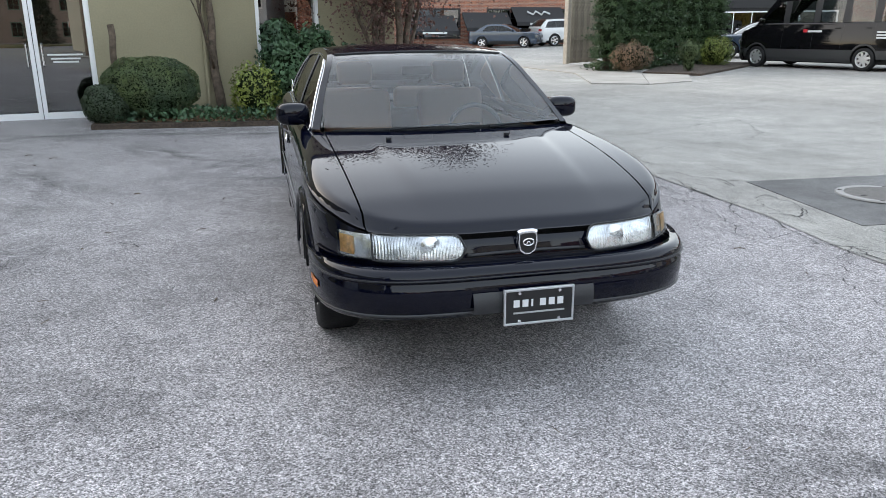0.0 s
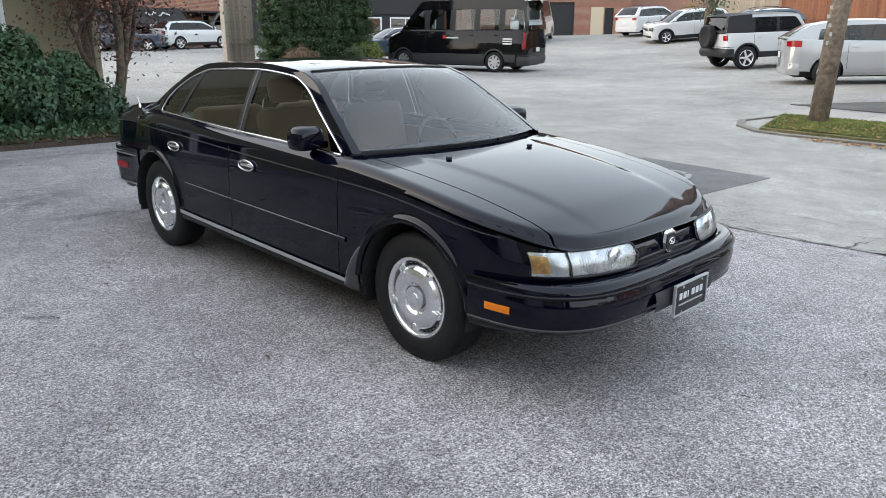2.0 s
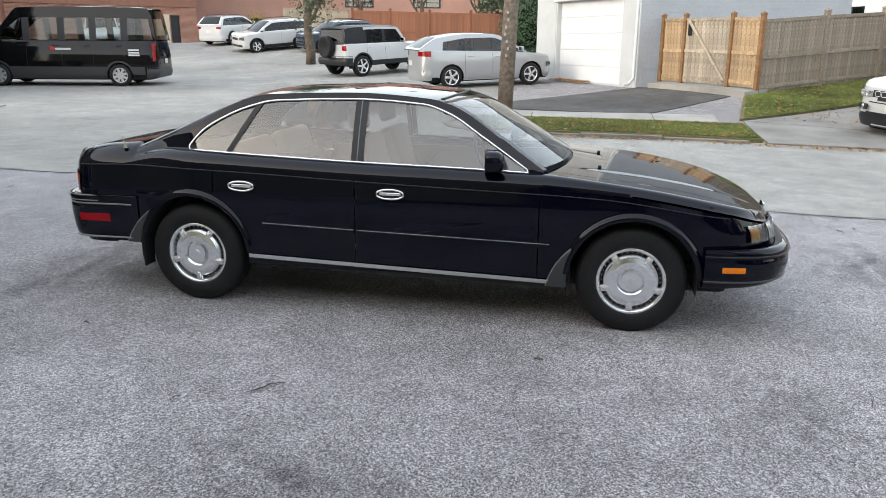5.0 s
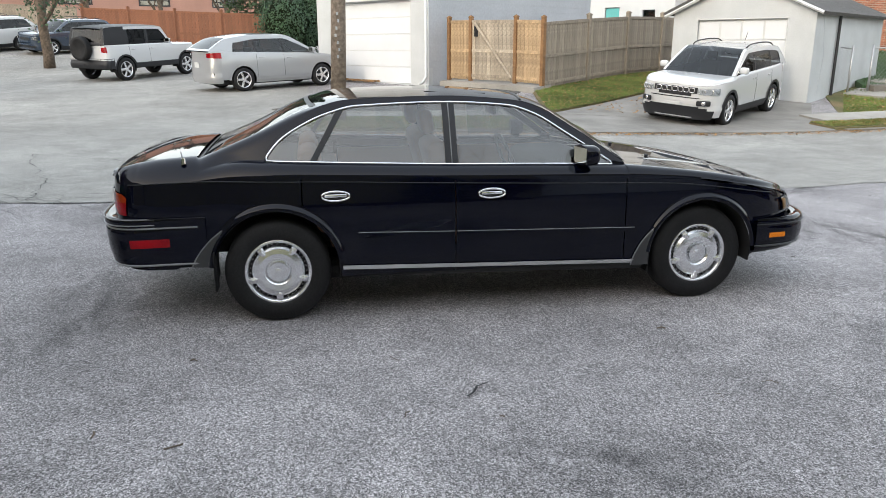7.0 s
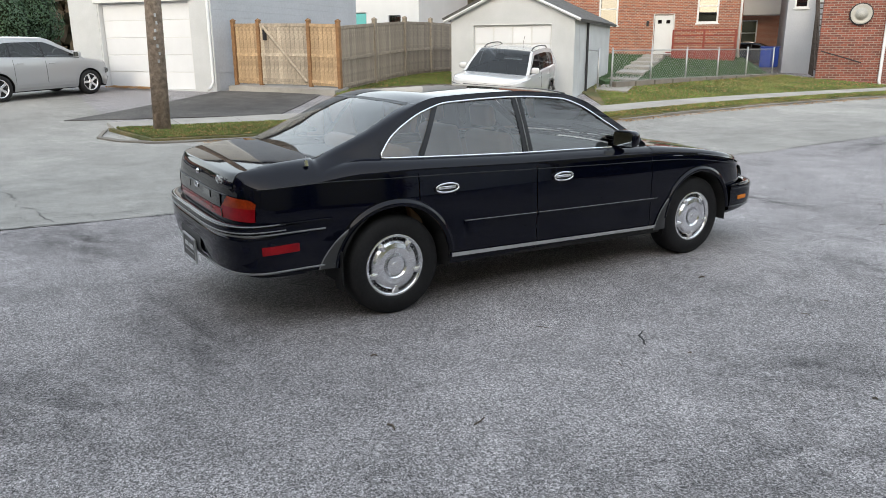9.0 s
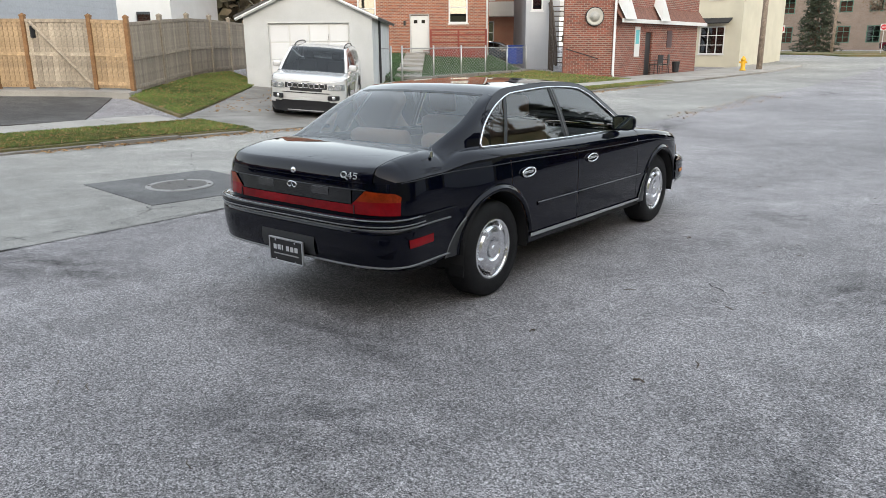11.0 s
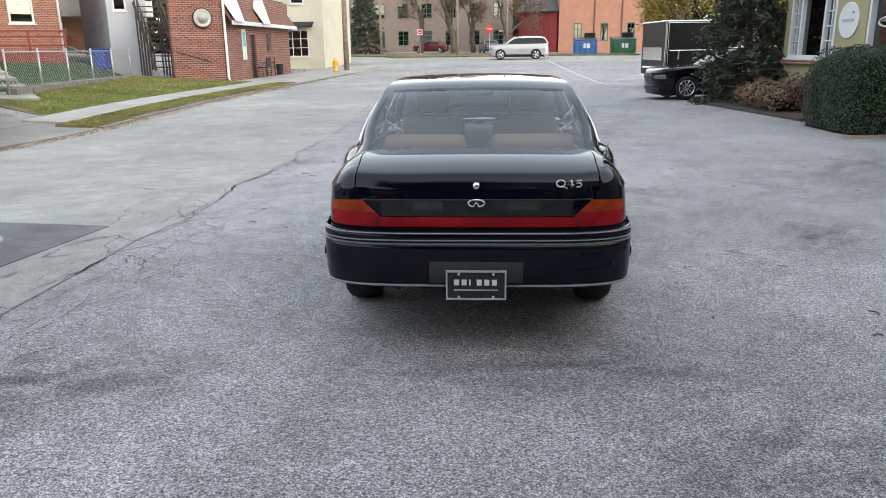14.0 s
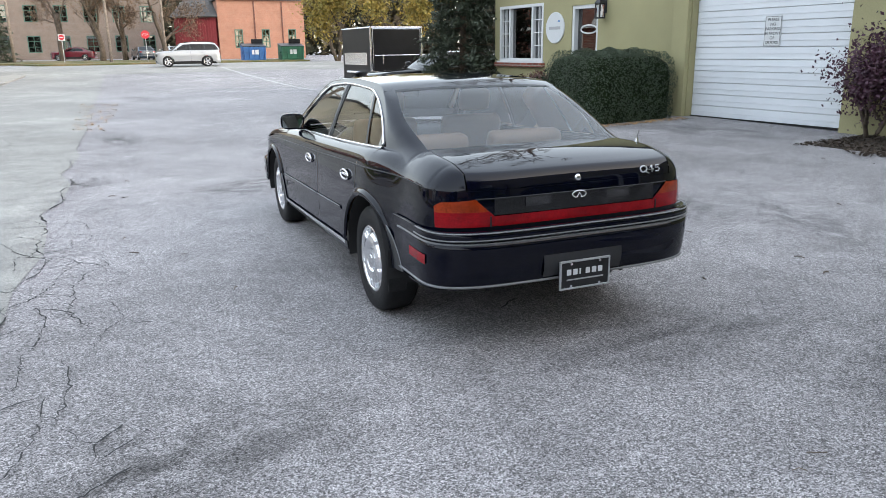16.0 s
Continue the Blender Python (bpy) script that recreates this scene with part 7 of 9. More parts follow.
WOODPOST = mat("brown_cedar_post", (.22, .115, .05), .8, grain=(16, .2), blotch=(3, .2))
fe = thing("cedar_fence", "new and weathered cedar board fence with a braced gate", "fence")
A, B = (17.75, -3.15), (14.92, -5.27)
cut = lambda t: (A[0] + (B[0] - A[0]) * t, A[1] + (B[1] - A[1]) * t)
for t0, t1, n in ((0.02, .24, 6), (.26, .72, 11), (.74, .98, 6)):
    fence_run(fe, cut(t0), cut(t1), n, WOODGATE if n > 6 else WOODNEW, 1.70, base=.20)
for t in (0, .25, .73, 1.0):
    post(fe, *cut(t), 1.92, WOODPOST, .055)
bx, by = cut(.30)
ex, ey = cut(.70)
part("gate_brace", tube([(bx - .03, by + .05, land(bx, by) + 1.85), (ex - .03, ey + .05, land(ex, ey) + .30)], .045, 4), WOODGATE, fe, "pale diagonal brace")
hx, hy = cut(.30)
part("gate_latch", box(hx - .09, hx - .03, hy - .06, hy + .06, land(hx, hy) + 1.45, land(hx, hy) + 1.75, .01), TRIM, fe)
ca, cb_ = B, (21.8, -14.45)
for k in range(5):
    t0, t1 = k / 5, (k + 1) / 5
    p, q = (ca[0] + (cb_[0] - ca[0]) * t0, ca[1] + (cb_[1] - ca[1]) * t0), (ca[0] + (cb_[0] - ca[0]) * t1, ca[1] + (cb_[1] - ca[1]) * t1)
    fence_run(fe, p, q, 18, WOODGREY, 1.75, base=.10)
    post(fe, q[0], q[1], 1.9, WOODGREY)
st = thing("gate_step", "pale stone step below the gate", "step")
slab_on_land("tread", [(14.6, -4.95), (17.5, -2.8), (18.0, -3.5), (15.1, -5.6)], .16, .3, CONCRETE, st, .6)

# brick house with the white door
h1 = thing("brick_house", "two-storey red brick house with a white door", "house", pose(24.25, -28.2, 1.35, 0, 0, G))
part("wall", walls(12.8, 7.0, .3, [(-.86, .14, 0, 2.06), (-3.1, -2.02, 1.6, 3.35), (2.1, 3.15, 1.55, 3.3), (-3.1, -2.02, 4.6, 6.2), (2.1, 3.15, 4.6, 6.2)], -4.3, -1.2), BRICK, h1)
part("foundation", box(-4.32, 8.5, .0, .03, -1.2, .0), CONCRETE, h1)
shell_box(h1, -4.3, 8.5, -9, -.3, -1.2, 7.0, BRICK)
part("roof", box(-4.6, 8.8, -9.3, .4, 7.0, 7.25), ROOF, h1)
part("room", box(-4.0, 8.2, -8.7, -1.2, 0, 6.9), ROOM_SHADE, h1)
dd = part("door", box(-.84, .12, -.10, -.06, .02, 2.04), WHITE, h1, "white panelled door")
part("door_trim", tube([(-.88, .02, 0), (-.88, .02, 2.10), (.16, .02, 2.10), (.16, .02, 0)], .04, 4), WHITE, dd)
for x in (-.58, -.14):
    part("door_light", box(x - .1, x + .1, -.06, -.05, 1.62, 1.80), WINDOW, dd)
for x0, x1, z0 in ((-3.1, -2.02, 1.6), (2.1, 3.15, 1.55)):
    window(h1, x0, x1, z0, z0 + 1.75, (1, 2), .09)
    window(h1, x0, x1, 4.6, 6.2, (1, 2), .09)
part("downpipe", cyl((-4.2, .07, -1), (-4.2, .07, 6.9), .06), WHITE, h1, "white downpipe", True)
part("wall_lamp", box(.42, .54, .0, .14, 1.5, 1.76, .02), TRIM, h1)
dk = thing("deck", "red painted timber deck with railings", "deck", pose(24.25, -28.2, 1.35, 0, 0, G))
part("platform", box(-4.1, -1.0, .05, 2.0, .20, .30), REDWOOD, dk)
for k in range(20):
    part("skirt_board", box(-4.1 + k * .155, -3.955 + k * .155, 1.98, 2.01, -.42 + .03 * (k % 2), .19), REDWOOD, dk)
for x in lin(-4.05, -1.05, 3):
    part("rail_post", box(x - .05, x + .05, 1.90, 2.0, -.45, 1.25, .01), REDWOOD, dk)
for z in (.55, .95, 1.22):
    part("rail", box(-4.1, -1.0, 1.93, 1.99, z - .035, z + .035, .008), REDWOOD, dk)
for x in (-4.07, -1.03):
    part("side_rail", box(x - .03, x + .03, .08, 1.92, 1.18, 1.25, .008), REDWOOD, dk)
for k in range(3):
    part("stair_tread", box(-1.0, -.55, .25 + k * .3, .53 + k * .3, .08 - k * .18, .13 - k * .18), REDWOOD, dk)


# wire fence round the yard
def wire_fence(pts, label):
    t_ = thing("wire_fence", label, "fence")
    bm = bmesh.new()
    for (x0, y0), (x1, y1) in zip(pts, pts[1:]):
        L = math.hypot(x1 - x0, y1 - y0)
        n = max(1, round(L / 2.4))
        for k in range(n + 1):
            x, y = x0 + (x1 - x0) * k / n, y0 + (y1 - y0) * k / n
            part("fence_post", cyl((x, y, land(x, y) + .05), (x, y, land(x, y) + 1.40), .03, n=8), GALV, t_, "", True)
        za, zb = land(x0, y0) + .26, land(x1, y1) + .26
        part("top_rail", cyl((x0, y0, za + 1.05), (x1, y1, zb + 1.05), .02, n=6), GALV, t_)
        m = int(L / .14)
        for k in range(-8, m):
            for s in (0, 1):
                a, b = (k, k + 8) if s else (k + 8, k)
                a2, b2 = max(0, min(m, a)), max(0, min(m, b))
                fa = (a2 - k) / 8 if s else (k + 8 - a2) / 8
                fb = (b2 - k) / 8 if s else (k + 8 - b2) / 8
                if a2 == b2:
                    continue
                P = lambda i, f: (x0 + (x1 - x0) * i / m, y0 + (y1 - y0) * i / m, za + (zb - za) * i / m + 1.03 * f)
                cyl(P(a2, fa), P(b2, fb), .0035, n=3, bm=bm, caps=False)
    ms = part("wire_mesh", bm, GALV, t_)
    ms["kind"] = "stuff"
    return t_


wire_fence([(15.0, -25.3), (13.4, -14.4)], "galvanised chain-link fence on a low stone edging")
wire_fence([(13.2, -13.6), (17.5, -13.4)], "short galvanised chain-link fence beside the garage")
ed = thing("yard_edging", "row of low concrete edging blocks under the wire fence", "wall", kind="structure")
for k in range(10):
    t0, t1 = k / 10 + .004, (k + 1) / 10 - .004
    P = lambda t, o: (15.0 + (13.4 - 15.0) * t + o, -25.4 + 11 * t)
    slab_on_land("edging_block", [P(t0, -.2), P(t0, .12), P(t1, .12), P(t1, -.2)], .30, .4, KERBSTONE, ed, .6)
pth = thing("garden_path", "concrete garden path with steps to the white door", "path", kind="structure")
for k in range(7):
    t0, t1 = k / 7 + .005, (k + 1) / 7 - .005
    P = lambda t, o: (12.6 + (23.5 - 12.6) * t + o * .8, -13.6 + (-27.5 + 13.6) * t + o * .6)
    slab_on_land("path_slab", [P(t0, -.5), P(t0, .5), P(t1, .5), P(t1, -.5)], .14 + .14 * min(1, k) + .50 * max(0, k - 1) / 5, .3, CONCRETE, pth, .8)

# corner bar: dark red brick with a brown mansard
bz = land(11.35, -27)
br = thing("brick_bar", "dark red brick corner bar with brown shingle mansard", "building", pose(11.35, -26.95, bz))
# street front faces -X: local frame turned
part("wall", walls(11.0, 3.9, .3, [(-4.5, -3.6, 0, 2.1)], -11.0, -.4), BRICKDARK, br, "", False, pose(0, 0, 0, 0, 0, 90))
part("side_wall", walls(2.3, 4.6, .3, [], 0, -.4), BRICKDARK, br, "", False, pose(0, 0, 0, 0, 0, G))
part("rear_wall", box(.5, 2.6, -11.0, -1.5, -.4, 3.9), BRICKDARK, br)
ms = part("mansard", sheet(lambda u, v: (-.45 + .75 * v, .1 - 11.2 * u, 2.62 + 1.05 * v), lin(0, 1, 12), lin(0, 1, 3), thick=.08), ROOFBROWN, br, "brown shingle mansard")
part("eave_board", box(-.50, -.40, -11.1, .15, 2.48, 2.66, .01), WHITE, br, "white eave board")
for y in (-.4, -4.6):
    bm = bmesh.new()
    vs = [bm.verts.new(p) for p in ((-.62, y + .62, 2.62), (-.62, y - .62, 2.62), (-.45, y, 3.75), (.3, y, 3.75))]
    for q in ((0, 1, 2), (0, 2, 3), (1, 3, 2)):
        bm.faces.new([vs[k] for k in q])
    part("gablet", bm, WHITE, br, "white triangular gablet")
part("downpipe", tube([(-.05, .10, 3.9), (-.05, .10, .2), (-.15, .2, .06)], .06, 8), WHITE, br, "white downpipe", True)
hm = Matrix.Rotation(radians(G), 4, "Z") @ Matrix.Translation((.95, .02, 2.75))
hn = part("round_vent", lathe([(.001, .22), (.10, .20), (.18, .15), (.21, .08), (.27, .06), (.33, .10), (.39, .09), (.41, 0)], 36, axis="y"), mat("pale_metal", (.34, .34, .32), .5, .3, grain=(30, .1)), br, "round pale metal wall vent", True, hm)
part("vent_rim", tube([(.40 * math.cos(t), .07, .40 * math.sin(t)) for t in lin(0, 2 * math.pi, 29)[:-1]], .03, 6, closed=True), TRIM, hn, "", True)
part("handrail", tube([(.4, .75, .9), (1.6, 1.6, 1.35)], .025, 6), TRIM, br)
part("entrance_door", box(.10, .15, -4.48, -3.62, 0, 2.08), TRIM, br)
part("poster", box(-.03, -.01, -2.85, -2.25, .95, 2.35), WHITE, br, "white wall poster")
part("poster_field", box(-.036, -.03, -2.75, -2.35, 1.55, 2.2), mat("teal_print", (.1, .4, .45), .6), br)
part("wall_plaque", box(-.03, -.01, -7.1, -6.4, 1.35, 2.2), mat("dark_plaque", (.05, .025, .03), .5), br)
part("roof", box(.25, 2.7, -11.1, .2, 3.88, 4.0), ROOF, br)


def metal_chair(x, y, d):
    c = thing("metal_chair", "dark metal terrace chair outside the bar", "chair", pose(x, y, land(x, y) + .12, 0, 0, d), "terrace chairs")
    part("seat", box(-.24, .24, -.24, .24, .42, .46, .015), TRIM, c)
    part("backrest", box(-.24, .24, .22, .26, .5, .92, .015), TRIM, c)
    for sx in (-.22, .22):
        for sy in (-.22, .24):
            part("leg", cyl((sx, sy, 0), (sx, sy * .95, .43 if sy < 0 else .9), .016, n=8), TRIM, c)
        part("armrest", tube([(sx, .24, .66), (sx, -.2, .66), (sx, -.22, .43)], .014, 6), TRIM, c)


metal_chair(10.75, -30.6, 80)
metal_chair(10.75, -31.6, 100)
bn = thing("litter_bin", "small dark bin beside the bar wall", "bin", pose(10.7, -33.2, land(10.7, -33.2) + .12))
part("bin_body", lathe([(.001, 0), (.16, 0), (.2, .5), (.19, .5), (.16, .1)], 16, axis="z"), TRIM, bn)
part("bin_rim", lathe([(.19, .5), (.215, .5), (.215, .54), (.19, .54)], 16, axis="z"), TRIM, bn)

# grey house with outside stairs behind the bar
gh = thing("grey_house", "pale grey rendered house with dark outside stairs", "house", pose(17.5, -33.0, .6, 0, 0, G))
part("wall", walls(1.9, 7.5, .3, [(.95, 1.6, 3.0, 4.4)], 0, -.6), GREYSIDE, gh)
shell_box(gh, 0, 1.9, -8, -.3, -.6, 7.5, GREYSIDE)
part("roof", box(-.3, 2.2, -8.3, .3, 7.5, 7.7), ROOF, gh)
window(gh, .95, 1.6, 3.0, 4.4, (1, 2), .08)
DARKWOOD = mat("dark_stair_wood", (.07, .055, .045), .85, grain=(15, .3))
for k in range(12):
    part("stair_tread", box(-.5, .6, 3.2 - k * .26, 3.44 - k * .26, .2 + k * .27, .25 + k * .27), DARKWOOD, gh)
for x in (-.5, .6):
    part("stringer", tube([(x, 3.4, .1), (x, .1, 3.4)], .07, 4), DARKWOOD, gh)
    part("handrail", tube([(x, 3.4, 1.1), (x, .1, 4.4)], .035, 5), DARKWOOD, gh)
    for k in range(6):
        part("stair_post", box(x - .035, x + .035, 3.33 - k * .6, 3.40 - k * .6, -.3 if k > 1 else .1, 1.15 + k * .6), DARKWOOD, gh)

# houses behind the fence and the white garage
wh = thing("white_house", "white clapboard house behind the cedar fence", "house", pose(31.5, -17.5, 1.2, 0, 0, G))
part("wall", walls(9.0, 7.0, .3, [(3.2, 4.1, .4, 2.5), (5.4, 6.4, .4, 2.5), (1.0, 1.9, 1.0, 2.4)], 0, -1), WHITE, wh)
shell_box(wh, 0, 9, -8, -.3, -1, 7, WHITE)
part("roof", box(-.3, 9.3, -8.3, .3, 7.0, 7.2), ROOF, wh)
window(wh, 1.0, 1.9, 1.0, 2.4, (1, 2), .08)
window(wh, 5.4, 6.4, .4, 2.5, (1, 2), .10)
part("teal_door", box(3.25, 4.05, -.1, -.05, .4, 2.45), mat("teal_door_paint", (.10, .40, .38), .5), wh, "teal painted door")
part("porch_deck", box(-1.0, 6.0, .0, 2.4, .0, .15), WHITE, wh)
for k in range(24):
    part("porch_baluster", box(-1 + k * .3, -.95 + k * .3, 2.3, 2.36, .15, 1.0), WHITE, wh)
part("porch_rail", box(-1, 6, 2.28, 2.38, 1.0, 1.08), WHITE, wh)
for k in range(9):
    part("lattice_strip", tube([(-3.0 + k * .25, 2.36, .15), (-2.2 + k * .25, 2.36, 1.0)], .015, 4), WHITE, wh)
    part("lattice_strip", tube([(-2.2 + k * .25, 2.37, .15), (-3.0 + k * .25, 2.37, 1.0)], .015, 4), WHITE, wh)
ah = thing("apartment_house", "far brick house with white balconies", "house", pose(23.2, -42.2, 1.2, 0, 0, G))
part("wall", walls(12, 8, .3, [(1, 2, .6, 2.2), (4, 5, .6, 2.2), (1, 2, 3.6, 5.2), (4, 5, 3.6, 5.2)], 0, -1), BRICKORANGE, ah)
shell_box(ah, 0, 12, -8, -.3, -1, 8, BRICKORANGE)
part("roof", box(-.3, 12.3, -8.3, .3, 8.0, 8.2), ROOF, ah)
for x in (1, 4):
    for z in (.6, 3.6):
        window(ah, x, x + 1, z, z + 1.6, (1, 2), .08)
part("balcony", box(-1.5, 6.5, .1, 1.8, 2.45, 2.6), WHITE, ah)
part("balcony_front", box(-1.5, 6.5, 1.75, 1.82, 2.6, 3.4), WHITE, ah)
rb_ = thing("recycling_bin", "blue plastic recycling bin in the yard", "bin", pose(18.9, -30.6, land(18.9, -30.6) + .3))
part("bin_body", box(-.3, .3, -.35, .35, 0, .95, .04), mat("blue_bin_plastic", (.015, .05, .28), .5), rb_)
part("lid", box(-.32, .32, -.38, .38, .95, 1.02, .02), mat("blue_lid_plastic", (.012, .04, .22), .5), rb_)

# cream house past the bar
ch = thing("cream_house", "cream rendered house with dark window canopy", "house", pose(10.4, -43.2, .2))
part("wall", walls(7.0, 9.0, .3, [(1.0, 2.6, .9, 2.6), (1.2, 2.1, 4.2, 5.8)], 0, -.4), YELLOWWALL, ch)
shell_box(ch, 0, 7, -10, -.3, -.4, 9.0, YELLOWWALL)
part("roof", box(-.3, 7.3, -10.3, .3, 9.0, 9.2), ROOF, ch)
window(ch, 1.0, 2.6, .9, 2.6, (3, 3), .07)
window(ch, 1.2, 2.1, 4.2, 5.8, (1, 2), .08)
part("canopy", sheet(lambda u, v: (.6 + 2.4 * u, .05 + .7 * v, 3.1 - .3 * v), [0, 1], [0, 1], thick=.06), AWNING, ch)


def facade(name, label, m, w, h, material, cols, rows, first, gap, win, depth=9, frame=None, roof=None, category="building"):
    t_ = thing(name, label, category, m)
    holes = [(first[0] + i * gap[0], first[0] + i * gap[0] + win[0], first[1] + j * gap[1], first[1] + j * gap[1] + win[1]) for i in range(cols) for j in range(rows)]
    part("wall", walls(w, h, .3, holes, 0, -1.5), material, t_)
    shell_box(t_, 0, w, -depth, -.3, -1.5, h, material)
    part("roof", box(-.3, w + .3, -depth - .3, .3, h, h + .25), roof or ROOF, t_)
    part("room", box(.3, w - .3, -depth + .3, -1.0, 0, h - .2), ROOM_SHADE, t_)
    for o in holes:
        window(t_, *o, bars=(2, 3), frame=.10, material=frame or WHITE, sill=False)
    return t_


# far end of the street
facade("mill_building", "long old brick mill with green window frames", pose(-4.0, -100, land(10, -90), 0, 0, 0), 44, 9, BRICKPALE, 13, 2, (1.2, .9), (3.3, 3.6), (1.5, 2.0), 12, GREENPAINT)
ob_ = facade("orange_building", "tall orange brick building with green window frames", pose(-18.2, -82, land(-12, -80), 0, 0, 0), 9.6, 6.3, BRICKORANGE, 3, 1, (1.0, 1.2), (3.0, 3), (.9, 2.0), 12, GREENPAINT)
for x in (2.5, 5.6):
    part("downpipe", cyl((x, .08, -.5), (x, .08, 6.2), .07), BRICKDARK, ob_)
part("gable", prism([(0, 6.55), (9.6, 6.55), (6.6, 9.2)], -.3, 0.0), BRICKORANGE, ob_, "", False, pose(0, -.3, 0, 90))
for q in ((0, 6.6, 6.6, 9.35), (9.75, 6.6, 6.6, 9.35)):
    part("roof_slope", sheet(lambda u, v: (q[0] + (q[2] - q[0]) * u, .25 - 12.4 * v, q[1] + (q[3] - q[1]) * u), [0, 1], [0, 1], thick=.15), ROOF, ob_)
rd = thing("red_shed", "red board-clad shed wing with a grey roof", "building", pose(-8.4, -82.3, land(-8, -80), 0, 0, -28))
REDBOARD = mat("red_board_paint", (.22, .03, .035), .8, grain=(10, .2), vary=.15)
part("wall", box(0, 4.8, -8, 0, -1, 4.6), REDBOARD, rd)
for k in range(16):
    part("board", box(k * .3 + .01, k * .3 + .28, .0, .03, -.8, 4.6), REDBOARD, rd)
part("roof", sheet(lambda u, v: (-.3 + 5.4 * u, .4 - 4.6 * v, 4.6 + 2.2 * v), [0, 1], [0, 1], thick=-.15), ROOF, rd, "grey shed roof")

# bank and shops across the side street
bk = facade("bank_building", "red brick bank with black awnings", pose(30.0, 44.0, land(16, 42), 0, 0, 182), 34, 7.0, BRICK, 6, 1, (2.0, .5), (5.2, 3), (3.4, 1.9), 10, TRIM)
part("roof_band", box(-.1, 34.1, 0, .12, 5.0, 5.6), WHITE, bk)
for x, w, z in ((14.35, 3.2, 1.0), (10.5, 3.6, 1.35), (18.1, 3.2, .8)):
    part("awning", sheet(lambda u, v: (x + w * u, .05 + 1.2 * v, z + 1.15 - 1.0 * v), [0, 1], [0, 1], thick=.06), AWNING, bk, "sloping black awning")
    part("awning_valance", box(x, x + w, 1.20, 1.26, z - .05, z + .18), AWNING, bk)
    part("sign_bar", box(x + w * .25, x + w * .75, 1.27, 1.29, z - .01, z + .12), WHITE, bk)
part("logo_mark", tube([(11.6, .80, 2.05), (12.0, .70, 2.2), (12.2, .80, 2.0), (12.6, .70, 2.22), (12.8, .80, 2.0), (13.2, .68, 2.2)], .06, 5), WHITE, bk)

# rose and brick buildings round the open lot
facade("rose_building", "windowless rose rendered building", pose(58.5, 23.5, 1.2, 0, 0, 115), 12, 9.5, PINK, 1, 1, (8.5, 6.5), (3, 3), (1.5, 1.5), 14)
facade("rose_wing", "long rose rendered wing beyond the parked cars", pose(66, 4, 1.5, 0, 0, 112), 22, 7.0, PINK, 3, 1, (3, 3.4), (6, 3), (2.5, 1.4), 10, TRIM)
facade("brick_block", "brick block with white window bands", pose(50, 44, 1.0, 0, 0, 140), 26, 10.5, BRICK, 6, 2, (1.5, 4.2), (4, 3.2), (3.0, 1.6), 12)
bw = thing("brick_wing", "low brick wing with a pale door and a dark loading bay", "building", pose(49.9, 29.2, land(46, 32), 0, 0, 136))
part("wall", walls(13, 7.5, .3, [(4.4, 6.6, 0, 2.5), (1.3, 2.0, 0, 2.1)], 0, -1.5), BRICK, bw)
shell_box(bw, 0, 13, -9, -.3, -1.5, 7.5, BRICK)
part("roof", box(-.3, 13.3, -9.3, .3, 7.5, 7.75), ROOF, bw)
part("loading_bay_door", box(4.4, 6.6, -.22, -.18, 0, 2.5), TRIM, bw, "dark loading bay door")
part("door", box(2.1, 3.1, .0, .05, 0, 2.15, .01), mat("cream_door_paint", (.5, .42, .3), .6, grain=(20, .05)), bw, "pale cream door")
part("side_door", box(1.3, 2.0, -.22, -.18, 0, 2.1), TRIM, bw, "dark side door")
part("ledge", box(0, 13, 0, .25, 3.6, 3.9), BRICKDARK, bw, "dark ledge over the ground floor")
part("fascia", box(0, 13, 0, .08, 2.7, 3.5), mat("rusty_band", (.22, .10, .07), .8, grain=(8, .15)), bw)
part("wall_lamp", box(6.9, 7.2, 0, .3, 3.1, 3.4, .03), TRIM, bw)
dkb = thing("black_storefront", "black-fronted shop with glazed windows behind the minibus", "building", pose(36, 36, .8, 0, 0, 150))
part("wall", walls(14, 5.5, .3, [(.6, 4.0, .3, 2.2), (4.6, 8.0, .3, 2.2), (8.6, 12, .3, 2.2)], 0, -1), TRIM, dkb)
shell_box(dkb, 0, 14, -8, -.3, -1, 5.5, BRICKDARK)
part("roof", box(-.3, 14.3, -8.3, .3, 5.5, 5.7), ROOF, dkb)
part("fascia", box(0, 14, 0, .15, 2.4, 4.2), AWNING, dkb)
for x0 in (.6, 4.6, 8.6):
    window(dkb, x0, x0 + 3.4, .3, 2.2, (3, 1), .08, FRAMEW)
# orange stained fence behind the off-roader and a weathered one by the dark SUV
of_ = thing("orange_fence", "orange stained board fence behind the parked cars", "fence")
fence_run(of_, (39.5, 13.2), (37.5, 3.2), 56, ORANGEWOOD, 2.0, base=.1)
for t in lin(0, 1, 5):
    post(of_, 39.5 - 2 * t, 13.2 - 10 * t, 2.2, ORANGEWOOD, .07)
gf = thing("grey_fence", "weathered grey board fence by the dark SUV", "fence")
fence_run(gf, (41.5, 18.5), (40.0, 13.6), 28, WOODGREY, 2.0, base=.1)
wf = thing("wooden_screen", "weathered board screen with a pale post at the pavement", "fence")
fence_run(wf, (10.1, 20.3), (11.5, 21.0), 9, WOODGREY, 2.6, base=.12)
part("end_post", box(-.09, .09, -.09, .09, 0, 2.75, .02), mat("pale_post", (.36, .32, .27), .8, grain=(12, .2)), wf, "pale square post", False, pose(9.9, 20.15, land(9.9, 20.15) + .1, 0, 0, 25))


